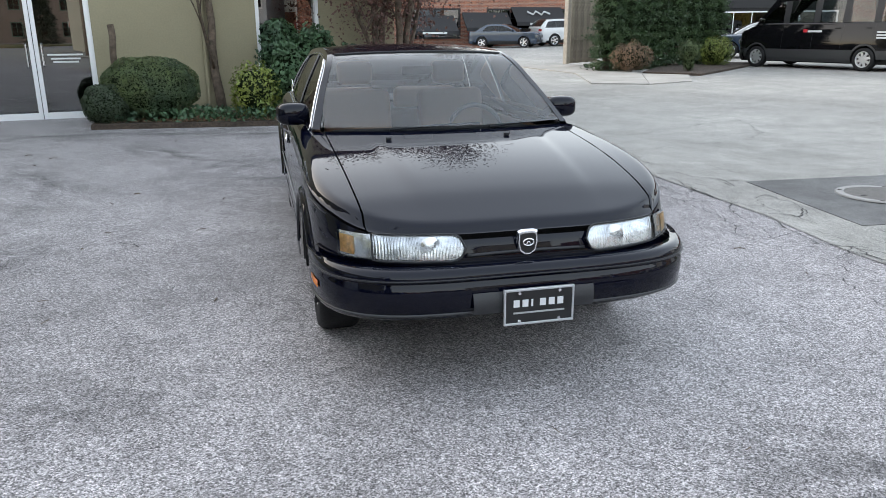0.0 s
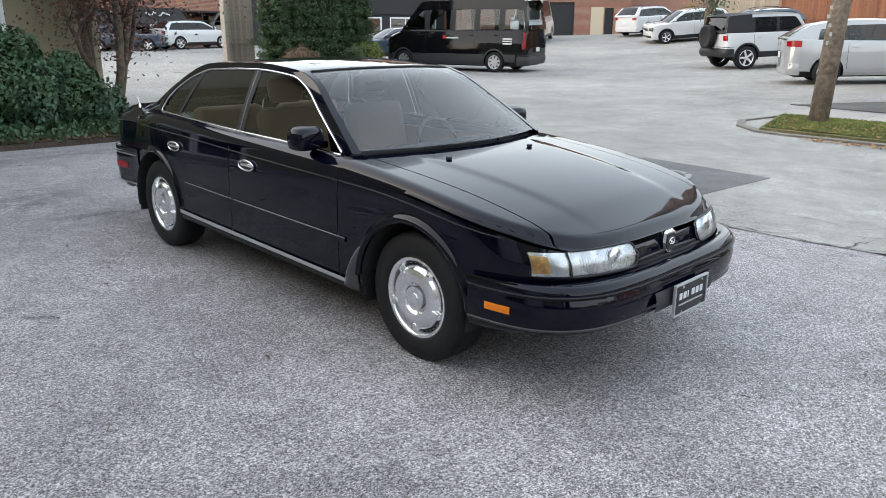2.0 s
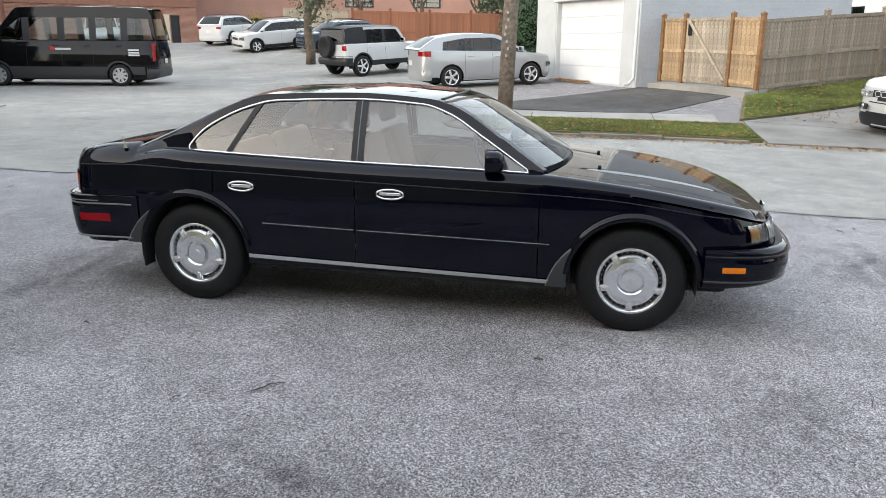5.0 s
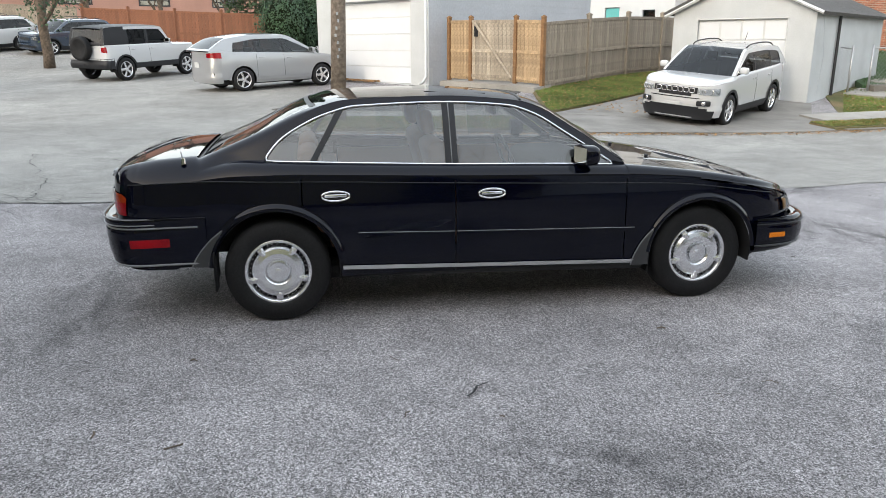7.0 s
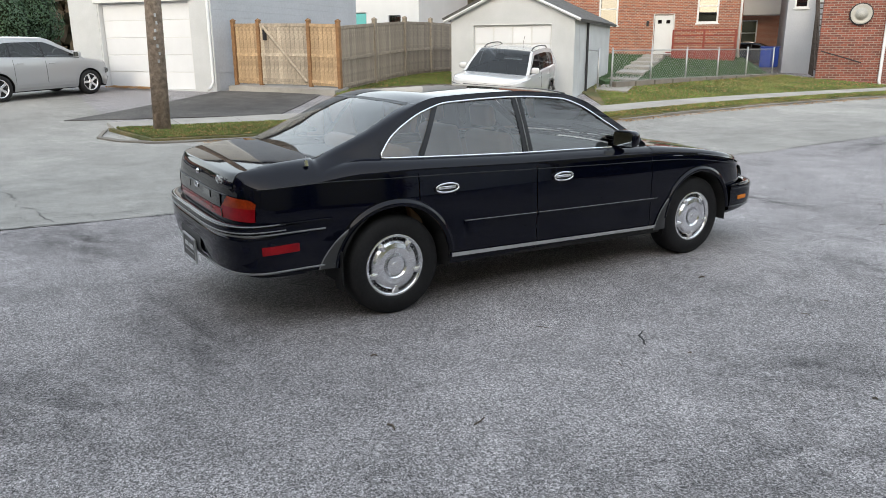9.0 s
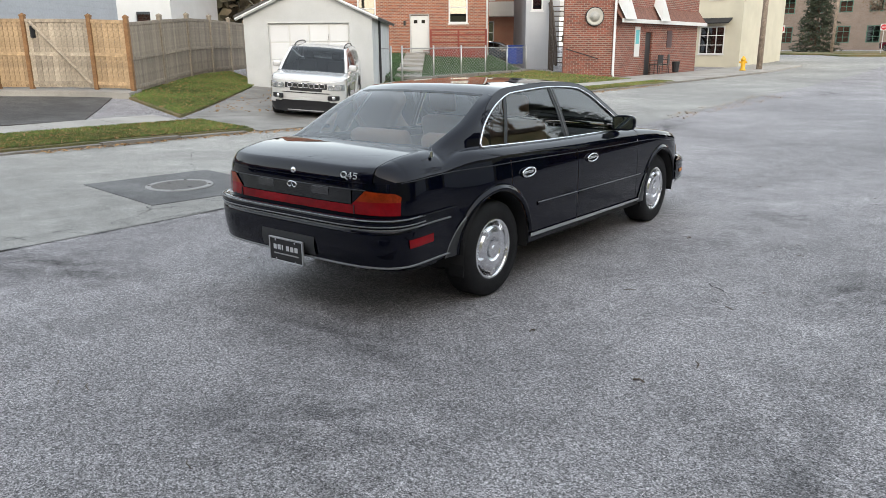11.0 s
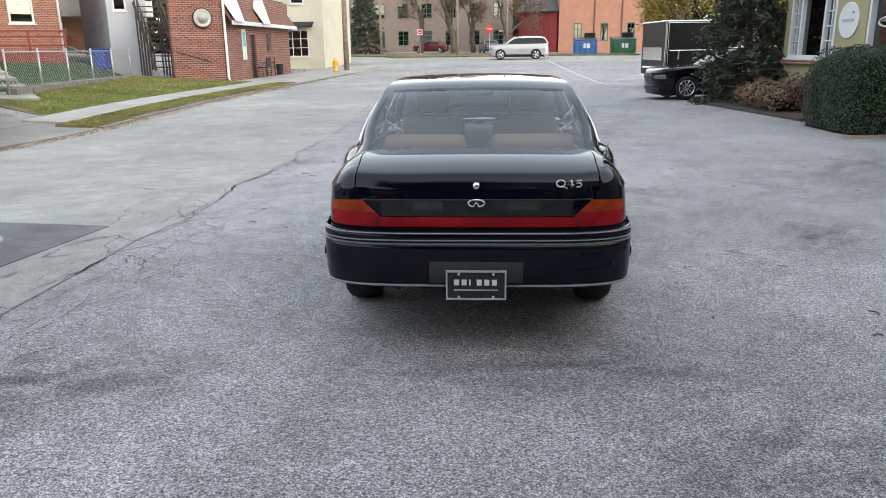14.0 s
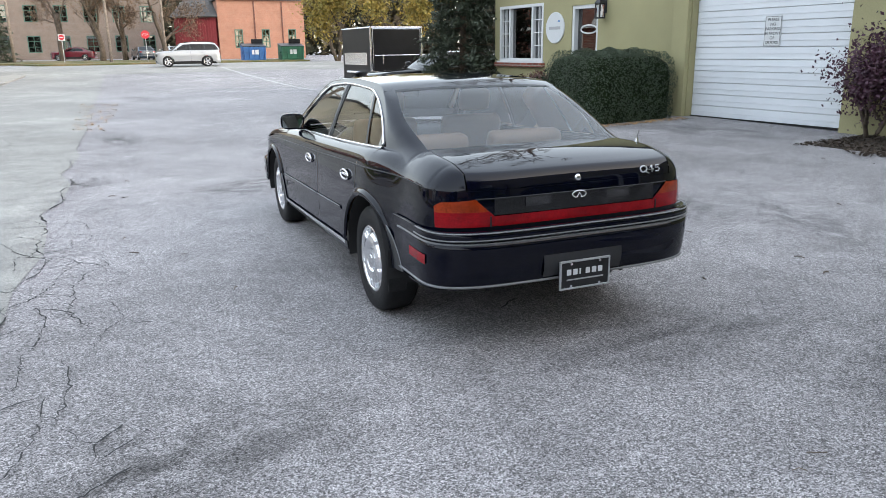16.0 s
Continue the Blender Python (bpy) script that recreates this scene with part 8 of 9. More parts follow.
# poles, hydrant, signs
def pole(x, y, h, r, lean=(0, 0), arm=True, label="weathered wooden utility pole"):
    z = land(x, y)
    p = thing("utility_pole", label, "pole", pose(x, y, z), "utility poles")
    part("shaft", cyl((0, 0, -.3), (lean[0], lean[1], h), r, r * .72, 16), WOODPOLE, p, "", True)
    if arm:
        part("crossarm", box(-1.1, 1.1, -.06, .06, h - .8, h - .68, .01), WOODPOLE, p)
        for k in (-1, -.4, .4, 1):
            part("insulator", cyl((k, 0, h - .68), (k, 0, h - .5), .04), GALV, p)
    for k in range(7):
        a = k * .5
        part("tag", box(-.02, .02, -r - .006, -r, 1.35 + k * .14, 1.41 + k * .14), GALV, p, "", False, Matrix.Rotation(radians(-75 + 12 * math.sin(a * 3)), 4, "Z"))
    return p


pole(10.35, .62, 9.5, .165, (.45, -.35))
pole(8.55, -40.9, 9, .17, (0, 0))
pole(2.6, -70, 9, .14)
pole(-2.5, -76, 9.5, .14, arm=False)
pole(55, 21, 10, .18)
pole(10.8, -74, 9, .14, arm=False)
wr = thing("overhead_wires", "black overhead wires strung between the poles", "cable", kind="stuff")
for o in (-.9, 0, .9):
    part("wire", tube([(8.55 + (10.6 - 8.55) * t + o, -40.9 + 41.3 * t, 8.6 - 3.2 * t * (1 - t)) for t in lin(0, 1, 16)], .012, 4), TRIM, wr)
    part("wire", tube([(8.55 + (2.6 - 8.55) * t + o, -40.9 - 29 * t, 8.6 - 2.2 * t * (1 - t)) for t in lin(0, 1, 12)], .012, 4), TRIM, wr)
hy_ = thing("fire_hydrant", "yellow fire hydrant at the kerb", "hydrant", pose(8.75, -38.3, land(8.75, -38.3) + .1))
HYD = mat("yellow_hydrant_paint", (.65, .36, .02), .5)
part("barrel", lathe([(.001, 0), (.17, 0), (.17, .05), (.12, .08), (.12, .55), (.15, .57), (.15, .62), (.12, .66), (.05, .76), (.001, .78)], 18, axis="z"), HYD, hy_, "", True)
part("nozzle", cyl((-.2, 0, .45), (.2, 0, .45), .06), HYD, hy_)
part("front_nozzle", cyl((0, 0, .42), (0, .2, .42), .075), HYD, hy_)


def road_sign(x, y, shape, text, color, turn, label, h=2.2):
    t_ = thing("road_sign", label, "road sign", pose(x, y, land(x, y), 0, 0, turn), "road signs")
    part("post", cyl((0, -.03, -.1), (0, -.03, h + .3), .03, n=8), GALV, t_)
    n = 8 if shape == "octagon" else 4
    r = .40
    bm = prism([(r * math.cos(math.pi / n + 2 * math.pi * k / n), r * math.sin(math.pi / n + 2 * math.pi * k / n)) for k in range(n)], 0, .012)
    p = part("panel", bm, color, t_, "", False, pose(0, 0, h, 90, 0, 180))
    if shape == "octagon":
        lettering(text, .24, t_, pose(0, .018, h, 90, 0, 180), WHITE)
    else:
        part("disc", lathe([(.001, .02), (.24, .02), (.24, .012)], 24, axis="y"), mat("sign_red", (.5, .02, .03), .5), t_, "", False, pose(0, 0, h))
        part("bar", box(-.17, .17, .021, .024, h - .035, h + .035), WHITE, t_)


SIGNRED = mat("stop_red", (.5, .02, .03), .5)
road_sign(-.6, -72, "octagon", "STOP", SIGNRED, 0, "red octagonal stop sign at the junction", 2.5)
road_sign(6.6, -73, "square", "", WHITE, 0, "white and red no-entry sign at the junction", 2.3)
road_sign(11.2, -56, "square", "", WHITE, 0, "white and red no-entry sign beside the street", 2.2)
# a plain sheet of distance

# ---- plants ----
def leaf_green(name, a, b, vary=.35):
    m = mat(name, a, .6, grain=(7, vary), blotch=(1.3, .25), color2=b)
    return m


BOXGREEN = leaf_green("boxwood_leaf", (.075, .105, .032), (.03, .055, .024))
LAUREL = leaf_green("laurel_leaf", (.045, .10, .04), (.03, .065, .035))
LIME = leaf_green("lime_leaf", (.17, .20, .03), (.10, .14, .03))
HEDGE = leaf_green("yew_leaf", (.034, .054, .026), (.026, .042, .022), .2)
ARBOR = leaf_green("arborvitae_leaf", (.05, .095, .03), (.025, .05, .022))
SPRUCE = leaf_green("spruce_needle", (.04, .055, .03), (.03, .04, .025))
PURPLE = leaf_green("purple_leaf", (.075, .025, .045), (.04, .015, .03))
RUSSET = leaf_green("russet_leaf", (.13, .055, .04), (.07, .035, .03))
DRYBROWN = leaf_green("dry_brown_leaf", (.19, .11, .06), (.12, .08, .05))
YELLOWLEAF = leaf_green("yellow_leaf", (.30, .20, .03), (.16, .14, .03))
BARK = mat("bark", (.10, .075, .055), .9, grain=(12, .35), blotch=(3, .3), bump=(25, .6))
# solid filler inside foliage, its near-black colour standing for the shade in there
CORE = mat("inner_foliage_shade", (.012, .018, .008), .95, spec=.1, grain=(9, .5))


def quads(name, pos, nrm, size, rng, material, parent=None, aspect=.55, label="", droop=0.0):
    """Many small folded leaves: pos, nrm (n, 3) arrays."""
    n = len(pos)
    t = rng.normal(size=(n, 3))
    nrm = nrm / (np.linalg.norm(nrm, axis=1, keepdims=True) + 1e-9)
    t -= nrm * (t * nrm).sum(1, keepdims=True)
    t /= np.linalg.norm(t, axis=1, keepdims=True) + 1e-9
    if droop:
        t[:, 2] -= droop
        t /= np.linalg.norm(t, axis=1, keepdims=True)
    s = np.cross(nrm, t)
    L = (size * rng.uniform(.6, 1.35, n))[:, None]
    a, c = pos - t * L * .5, pos + t * L * .5
    b, d = pos + s * L * aspect * .5 + nrm * L * .10, pos - s * L * aspect * .5 + nrm * L * .10
    v = np.stack([a, b, c, d], 1).reshape(-1, 3)
    k = np.arange(n) * 4
    f = np.concatenate([np.stack([k, k + 1, k + 2], 1), np.stack([k, k + 2, k + 3], 1)])
    me = bpy.data.meshes.new(name)
    me.vertices.add(len(v))
    me.vertices.foreach_set("co", v.ravel())
    me.loops.add(len(f) * 3)
    me.loops.foreach_set("vertex_index", f.ravel().astype(np.int32))
    me.polygons.add(len(f))
    me.polygons.foreach_set("loop_start", (np.arange(len(f)) * 3).astype(np.int32))
    me.polygons.foreach_set("loop_total", np.full(len(f), 3, np.int32))
    me.update(calc_edges=True)
    me.materials.append(material)
    ob = new(name, me)
    if parent is not None:
        ob.parent = parent
    if label:
        ob["label"] = label
    return ob


def lump(center, radii, rng, n, rough=.22, shell=.32):
    """Points and normals near the skin of an uneven lump."""
    d = rng.normal(size=(n, 3))
    d /= np.linalg.norm(d, axis=1, keepdims=True)
    ph = rng.uniform(0, 6, 6)
    bumpy = 1 + rough * (np.sin(3.1 * d[:, 0] * 2 + ph[0]) * np.sin(2.7 * d[:, 1] * 2 + ph[1]) + .6 * np.sin(7 * d[:, 2] + ph[2] + 5 * d[:, 0]) * np.sin(6 * d[:, 1] + ph[3]))
    r = bumpy * (1 - shell * rng.uniform(0, 1, n) ** 2)
    p = np.array(center) + d * r[:, None] * np.array(radii)
    return p, d + rng.normal(size=(n, 3)) * .55


# an added lump that closes see-through gaps with painted inner shade
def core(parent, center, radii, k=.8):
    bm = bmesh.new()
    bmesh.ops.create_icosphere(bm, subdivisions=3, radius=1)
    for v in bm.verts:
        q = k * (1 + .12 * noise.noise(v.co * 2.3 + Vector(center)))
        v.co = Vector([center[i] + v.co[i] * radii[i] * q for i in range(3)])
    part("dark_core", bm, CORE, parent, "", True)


def shrub(label, x, y, lumps, material, size, n, seed, name="shrub", twigs=True, aspect=.55, droop=0.0, rough=.22, shell=.32):
    rng = np.random.default_rng(seed)
    z = land(x, y) + .05
    t_ = thing(name, label, "shrub", pose(x, y, z))
    ps, ns = zip(*[lump(c, r, rng, int(n * w), rough, shell) for c, r, w in lumps])
    p, q = np.concatenate(ps), np.concatenate(ns)
    keep = p[:, 2] > .02
    quads("foliage", p[keep], q[keep], size, rng, material, t_, aspect, "", droop)
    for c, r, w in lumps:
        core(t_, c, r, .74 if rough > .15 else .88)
    if twigs:
        rr = random.Random(seed)
        for k in range(5):
            c, r, w = lumps[k % len(lumps)]
            part("stem", tube([(c[0] * .3, c[1] * .3, -.05), (c[0] * .7 + rr.uniform(-.1, .1), c[1] * .7, c[2] * .5), (c[0] + rr.uniform(-.3, .3) * r[0], c[1] + rr.uniform(-.3, .3) * r[1], c[2] + r[2] * .5)], [.02, .014, .006], 5), BARK, t_)
    return t_


def limbs(rr, start, way, length, r, depth, out, tips, spread_=.55, up=.12, taper=.62, minr=.004):
    """Branching limbs as lists of points with radii."""
    p, d = Vector(start), Vector(way).normalized()
    pts, rs = [p.copy()], [r]
    n = 5
    for k in range(n):
        d = (d + Vector((rr.uniform(-.16, .16), rr.uniform(-.16, .16), rr.uniform(-.08, .12) + up * .3))).normalized()
        p = p + d * length / n
        pts.append(p.copy())
        rs.append(r * (1 - (1 - taper) * (k + 1) / n))
        if depth > 0 and k >= 1 and rr.random() < .75:
            side = Vector((rr.uniform(-1, 1), rr.uniform(-1, 1), rr.uniform(-.3, .8))).normalized()
            limbs(rr, p, d + side * spread_ * rr.uniform(.8, 1.6), length * rr.uniform(.5, .78), max(rs[-1] * rr.uniform(.45, .68), minr), depth - 1, out, tips, spread_, up, taper, minr)
    out.append((pts, rs))
    tips.extend(pts[-3:])


def tree(name, label, x, y, trunk, depth, seed, leaf=None, leaf_size=.06, leaves=0, stems=1, lean=(0, 0), r=.08, spread_=.55, up=.12, zoff=0.0, fluff=.35, minr=.004):
    rr = random.Random(seed)
    rng = np.random.default_rng(seed)
    t_ = thing(name, label, "tree", pose(x, y, land(x, y) + zoff))
    out, tips = [], []
    for k in range(stems):
        a = 2 * math.pi * k / stems + rr.uniform(-.4, .4)
        s = .0 if stems == 1 else .38
        limbs(rr, (math.cos(a) * .06 * (stems > 1), math.sin(a) * .06 * (stems > 1), -.1), (lean[0] + s * math.cos(a), lean[1] + s * math.sin(a), 1), trunk, r, depth, out, tips, spread_, up, .62, minr)
    bm = bmesh.new()
    for pts, rs in out:
        tube(pts, rs, 6 if rs[0] > .03 else 4, bm)
    part("trunk", bm, BARK, t_, "", True)
    if leaf and leaves:
        tp = np.array([list(v) for v in tips])
        p = tp[rng.integers(0, len(tp), leaves)] + rng.normal(size=(leaves, 3)) * fluff
        quads("crown", p, rng.normal(size=(leaves, 3)) + np.array([0, 0, .4]), leaf_size, rng, leaf, t_, .6)
    return t_


def conifer(label, x, y, h, rad, seed, material, n=9000, size=.16, name="spruce_tree", base=.3):
    rng = np.random.default_rng(seed)
    rr = random.Random(seed)
    t_ = thing(name, label, "tree", pose(x, y, land(x, y)))
    part("trunk", cyl((0, 0, -.1), (0, 0, h * .97), .12, .015, 10), BARK, t_, "", True)
    bm = bmesh.new()
    ps = []
    lv = int(h / .22)
    for k in range(lv):
        z = base + (h - base) * k / lv
        R = rad * (1 - (z - base) / (h - base)) ** .8 * rr.uniform(.85, 1.1) + .05
        for j in range(7):
            a = 2 * math.pi * j / 7 + k * 1.3 + rr.uniform(-.3, .3)
            l = R * rr.uniform(.75, 1.1)
            e = (math.cos(a) * l, math.sin(a) * l, z - .16 * l + rr.uniform(-.06, .06))
            tube([(0, 0, z), (e[0] * .5, e[1] * .5, z - .02 * l), e], [.018, .012, .004], 4, bm)
            ps.append(((0, 0, z), e))
    part("foliage", bm, BARK, t_)["kind"] = "stuff"
    idx = rng.integers(0, len(ps), n)
    A, B = np.array([p[0] for p in ps])[idx], np.array([p[1] for p in ps])[idx]
    u = rng.uniform(.25, 1.05, n)[:, None] ** .7
    p = A + (B - A) * u + rng.normal(size=(n, 3)) * np.array([.09, .09, .05])
    quads("needles", p, rng.normal(size=(n, 3)) + np.array([0, 0, .9]), size, rng, material, t_, .32, "", .15)
    return t_


# bed along the showroom wall
shrub("clipped round boxwood shrub by the wall", -2.62, 7.02, [((0, 0, .48), (.74, .58, .46), 1)], BOXGREEN, .034, 24000, 1, rough=.07, shell=.16)
shrub("low dark boxwood beside the round shrub", -3.22, 6.68, [((0, 0, .26), (.34, .31, .31), 1)], HEDGE, .034, 7000, 2, rough=.08, shell=.18)
shrub("sprawling dark laurel shrub by the window", -.35, 7.45, [((0, 0, .62), (.62, .5, .62), 1), ((-.30, .12, 1.15), (.28, .26, .36), .35), ((.38, -.12, .45), (.5, .48, .45), .7), ((.30, .25, 1.0), (.34, .3, .42), .4)], LAUREL, .075, 5200, 3, droop=.35)
shrub("sprawling dark laurel shrub by the corner", .62, 7.45, [((0, 0, .45), (.48, .45, .45), 1), ((-.1, .1, .80), (.30, .28, .32), .4), ((.30, -.15, .28), (.34, .32, .28), .5)], LAUREL, .07, 4200, 4, droop=.35)
shrub("lime green shrub in the flower bed", -1.08, 6.98, [((0, 0, .42), (.36, .30, .42), 1)], LIME, .06, 1700, 5, droop=.2)
rng0 = np.random.default_rng(11)
n0 = 5200
p0_ = np.stack([rng0.uniform(-3.2, 1.2, n0), rng0.uniform(6.5, 7.6, n0), np.zeros(n0)], 1)
p0_[:, 2] = [land(a, b) + .085 for a, b, c in p0_]
tagged(quads("leaf_litter", p0_, np.tile([0, 0, 1.0], (n0, 1)) + rng0.normal(size=(n0, 3)) * .4, .05, rng0, DRYBROWN), "dry leaves on the flower bed", "leaves", kind="stuff")
n1 = 2600
p1_ = np.stack([rng0.uniform(-3.1, 1.3, n1), rng0.uniform(6.45, 7.2, n1), rng0.uniform(.02, .20, n1)], 1)
p1_[:, 2] += [land(a, b) + .06 for a, b, c in p1_]
tagged(quads("groundcover", p1_, rng0.normal(size=(n1, 3)), .07, rng0, LAUREL, droop=-.5), "low green groundcover in the bed", "plants", kind="stuff")
tree("small_tree", "slender leaning tree against the showroom wall", -1.62, 8.02, 2.0, 2, 21, None, lean=(-.14, -.05), r=.085, spread_=.55, up=.3)
tree("plum_tree", "multi-stemmed tree with russet autumn leaves", 1.25, 8.05, 2.5, 3, 22, RUSSET, .062, 42000, 4, lean=(.12, -.02), r=.075, spread_=.62, up=.2, fluff=.34)
ps_ = thing("garden_post", "slim dark twisted post in the flower bed", "post", pose(-3.15, 7.45, land(-3.15, 7.45)))
part("shaft", tube([(.012 * math.cos(k * .9), .012 * math.sin(k * .9), k * .09) for k in range(17)], .05, 7), BARK, ps_)
# beside the roller door

def hedge(label, x0, x1, y0, y1, h, seed, n):
    rng = np.random.default_rng(seed)
    cx, cy = (x0 + x1) / 2, (y0 + y1) / 2
    t_ = thing("hedge", label, "hedge", pose(cx, cy, land(cx, cy)))
    a, b = (x1 - x0) / 2, (y1 - y0) / 2
    d = rng.normal(size=(n, 3))
    d[:, 2] = np.abs(d[:, 2])
    e = 7.0
    r = (np.abs(d / np.array([1, 1, 1])) ** e).sum(1) ** (-1 / e)
    q = d * r[:, None]
    wob = 1 + .035 * np.sin(q[:, 0] * 9 + 1) * np.sin(q[:, 1] * 8 + q[:, 2] * 7) + .02 * np.sin(q[:, 0] * 23 + q[:, 2] * 19)
    p = q * wob[:, None] * np.array([a, b, h]) * (1 - .10 * rng.uniform(0, 1, n) ** 2)[:, None]
    nn = np.abs(q) ** (e - 1) * np.sign(q)
    quads("foliage", p, nn + rng.normal(size=(n, 3)) * .55, .034, rng, HEDGE, t_)
    # boxy filler, the shade within the hedge put into its colour
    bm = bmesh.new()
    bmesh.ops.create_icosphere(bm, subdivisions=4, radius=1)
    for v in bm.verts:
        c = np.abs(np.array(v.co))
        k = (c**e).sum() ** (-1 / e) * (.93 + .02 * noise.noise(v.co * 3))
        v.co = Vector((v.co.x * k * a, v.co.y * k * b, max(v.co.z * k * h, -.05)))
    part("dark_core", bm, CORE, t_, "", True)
    rr = random.Random(seed)
    for k in range(8):
        x, y = rr.uniform(-a, a) * .7, rr.uniform(-b, b) * .7
        part("stem", cyl((x, y, -.05), (x + .05, y, .5), .02, .012, 6), BARK, t_)


hedge("dark clipped yew hedge before the workshop", -7.72, -5.72, -7.75, -5.72, 1.30, 7, 30000)
tree("purple_bush", "small purple-leaved tree beside the roller door", -8.05, -1.95, .75, 3, 23, PURPLE, .06, 5200, 3, r=.035, spread_=.6, up=.3, zoff=.05, fluff=.15)
conifer("narrow dark evergreen beside the purple tree", -7.9, -.75, 3.2, .62, 24, ARBOR, 9000, .08, "evergreen_shrub", .05)
conifer("dark spruce tree at the workshop corner", -6.75, -13.6, 7.0, 1.35, 25, SPRUCE, 26000, .15)
shrub("dry brown shrub under the spruce", -6.5, -11.4, [((0, 0, .3), (.6, .8, .32), 1), ((.1, 1.2, .28), (.5, .6, .3), .7)], DRYBROWN, .06, 3500, 8)
shrub("dry russet shrub below the window", -6.85, -9.6, [((0, 0, .4), (.5, .7, .42), 1)], RUSSET, .06, 3000, 9)
# hedge corner by the bank
for k in range(8):
    t = k / 7
    x, y = 10.1 + 5.6 * t, 17.4 + 2.6 * t
    av = conifer("tall dense arborvitae in a row", x, y, 4.6 + .3 * math.sin(k * 2.1), .62, 40 + k, ARBOR, 15000, .11, "arborvitae", .05)
    av["group"] = "arborvitae row"
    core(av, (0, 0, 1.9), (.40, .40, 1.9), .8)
shrub("dry brown rounded shrub at the pavement", 10.55, 16.55, [((0, 0, .42), (.62, .55, .45), 1)], DRYBROWN, .05, 4200, 10)
shrub("small clipped green shrub in the mulch", 11.95, 15.5, [((0, 0, .62), (.30, .30, .32), 1), ((0, 0, .22), (.16, .16, .22), .3)], BOXGREEN, .04, 3600, 12)
shrub("rounded green shrub beside the minibus", 14.6, 18.1, [((0, 0, .45), (.6, .6, .5), 1)], LIME, .05, 4200, 13)
# trees round the open lot
tree("ivy_tree", "ivy-clad tree trunk beside the off-roader", 28.5, 11.8, 3.0, 3, 26, LAUREL, .14, 5500, 1, r=.24, up=.25, fluff=.45)
shrub("large dark evergreen shrub behind the fence", 35.5, 2.2, [((0, 0, 1.6), (1.5, 1.5, 1.7), 1), ((1.6, -1.2, 1.9), (1.5, 1.4, 2.0), 1)], LAUREL, .13, 6000, 14)
shrub("yellow-green shrub by the far wall", 51.5, 25.0, [((0, 0, 1.0), (1.5, 1.2, 1.1), 1)], YELLOWLEAF, .12, 2200, 15)
for k, (x, y) in enumerate(((44, 10), (47, 6), (46, 14))):
    tree("bare_tree", "bare dark tree behind the orange fence", x, y, 3.0, 5, 60 + k, minr=.015, r=.2, up=.3)
conifer("green conifer behind the fence", 40.5, 4.0, 11, 2.3, 27, ARBOR, 9000, .3, "conifer")
# wooded rise beyond the houses to the east and north
rngw = np.random.default_rng(90)
nw = 26000
aw = np.radians(rngw.uniform(-38, 88, nw))
rw = rngw.uniform(92, 112, nw)
cap = 13 + 3.5 * np.sin(aw * 9 + 1) + 2.0 * np.sin(aw * 23) + 1.2 * np.sin(aw * 61 + 2)
pw = np.column_stack([rw * np.cos(aw), rw * np.sin(aw), .8 + cap * rngw.uniform(0, 1, nw) ** .8])
WOODS = mat("far_woods", (.05, .05, .028), .9, blotch=(.12, .3), grain=(.9, .4), color2=(.075, .055, .035))
tagged(part("far_ridge", sheet(lambda a, v: (114 * math.cos(a), 114 * math.sin(a), -1 + v * (9.5 + 2 * math.sin(a * 11) + math.sin(a * 27))), lin(radians(-40), radians(90), 80), [0, 1], thick=2.0), WOODS), "low dark ridge behind the woods", "woods", kind="structure")
tagged(quads("far_woods", pw, rngw.normal(size=(nw, 3)), 2.0, rngw, WOODS, None, .8), "dark wooded rise beyond the rooftops", "woods", kind="stuff")
# brown woods far down the street
aw = np.radians(rngw.uniform(-122, -62, 16000))
rw = rngw.uniform(128, 142, 16000)
cap = 11 + 2.5 * np.sin(aw * 13 + 2) + 1.8 * np.sin(aw * 37) + 1.0 * np.sin(aw * 83)
pw = np.column_stack([rw * np.cos(aw), rw * np.sin(aw), .8 + cap * rngw.uniform(0, 1, 16000) ** .8])
tagged(quads("far_woods", pw, rngw.normal(size=(16000, 3)), 1.5, rngw, WOODS, None, .8), "brown late-autumn woods at the end of the street", "woods", kind="stuff")
# down the street
for k, (x, y) in enumerate(((3.4, -79), (-2.8, -80), (1.2, -84), (7.5, -86))):
    tree("bare_tree", "wide street tree keeping a few brown leaves", x, y, 5.0, 5, 70 + k, DRYBROWN, .16, 5200, r=.30, spread_=.95, up=.10, minr=.02)
conifer("tall dark spruce before the mill", 13.0, -77.5, 9, 2.3, 28, SPRUCE, 7000, .35)
tree("yellow_tree", "tree with thinning yellow leaves by the dumpsters", -16.5, -62, 3.6, 4, 75, YELLOWLEAF, .24, 8000, 2, r=.18, up=.25, fluff=.6)
tree("yellow_tree", "tree with thinning yellow leaves beyond the trailer", -21, -56, 3.6, 4, 76, YELLOWLEAF, .24, 8000, 2, r=.18, up=.25, fluff=.6)
for k, (x, y, h) in enumerate(((-9.8, -15.3, 8.0), (-18.9, -5.5, 6.0), (-19.2, 2.5, 5.5), (-19, 10, 5.5))):
    tree("bare_tree", "tall bare tree behind the workshop roof", x, y, h, 5 if k == 0 else 4, 80 + k, r=.28, up=.3, spread_=.75, minr=.02)



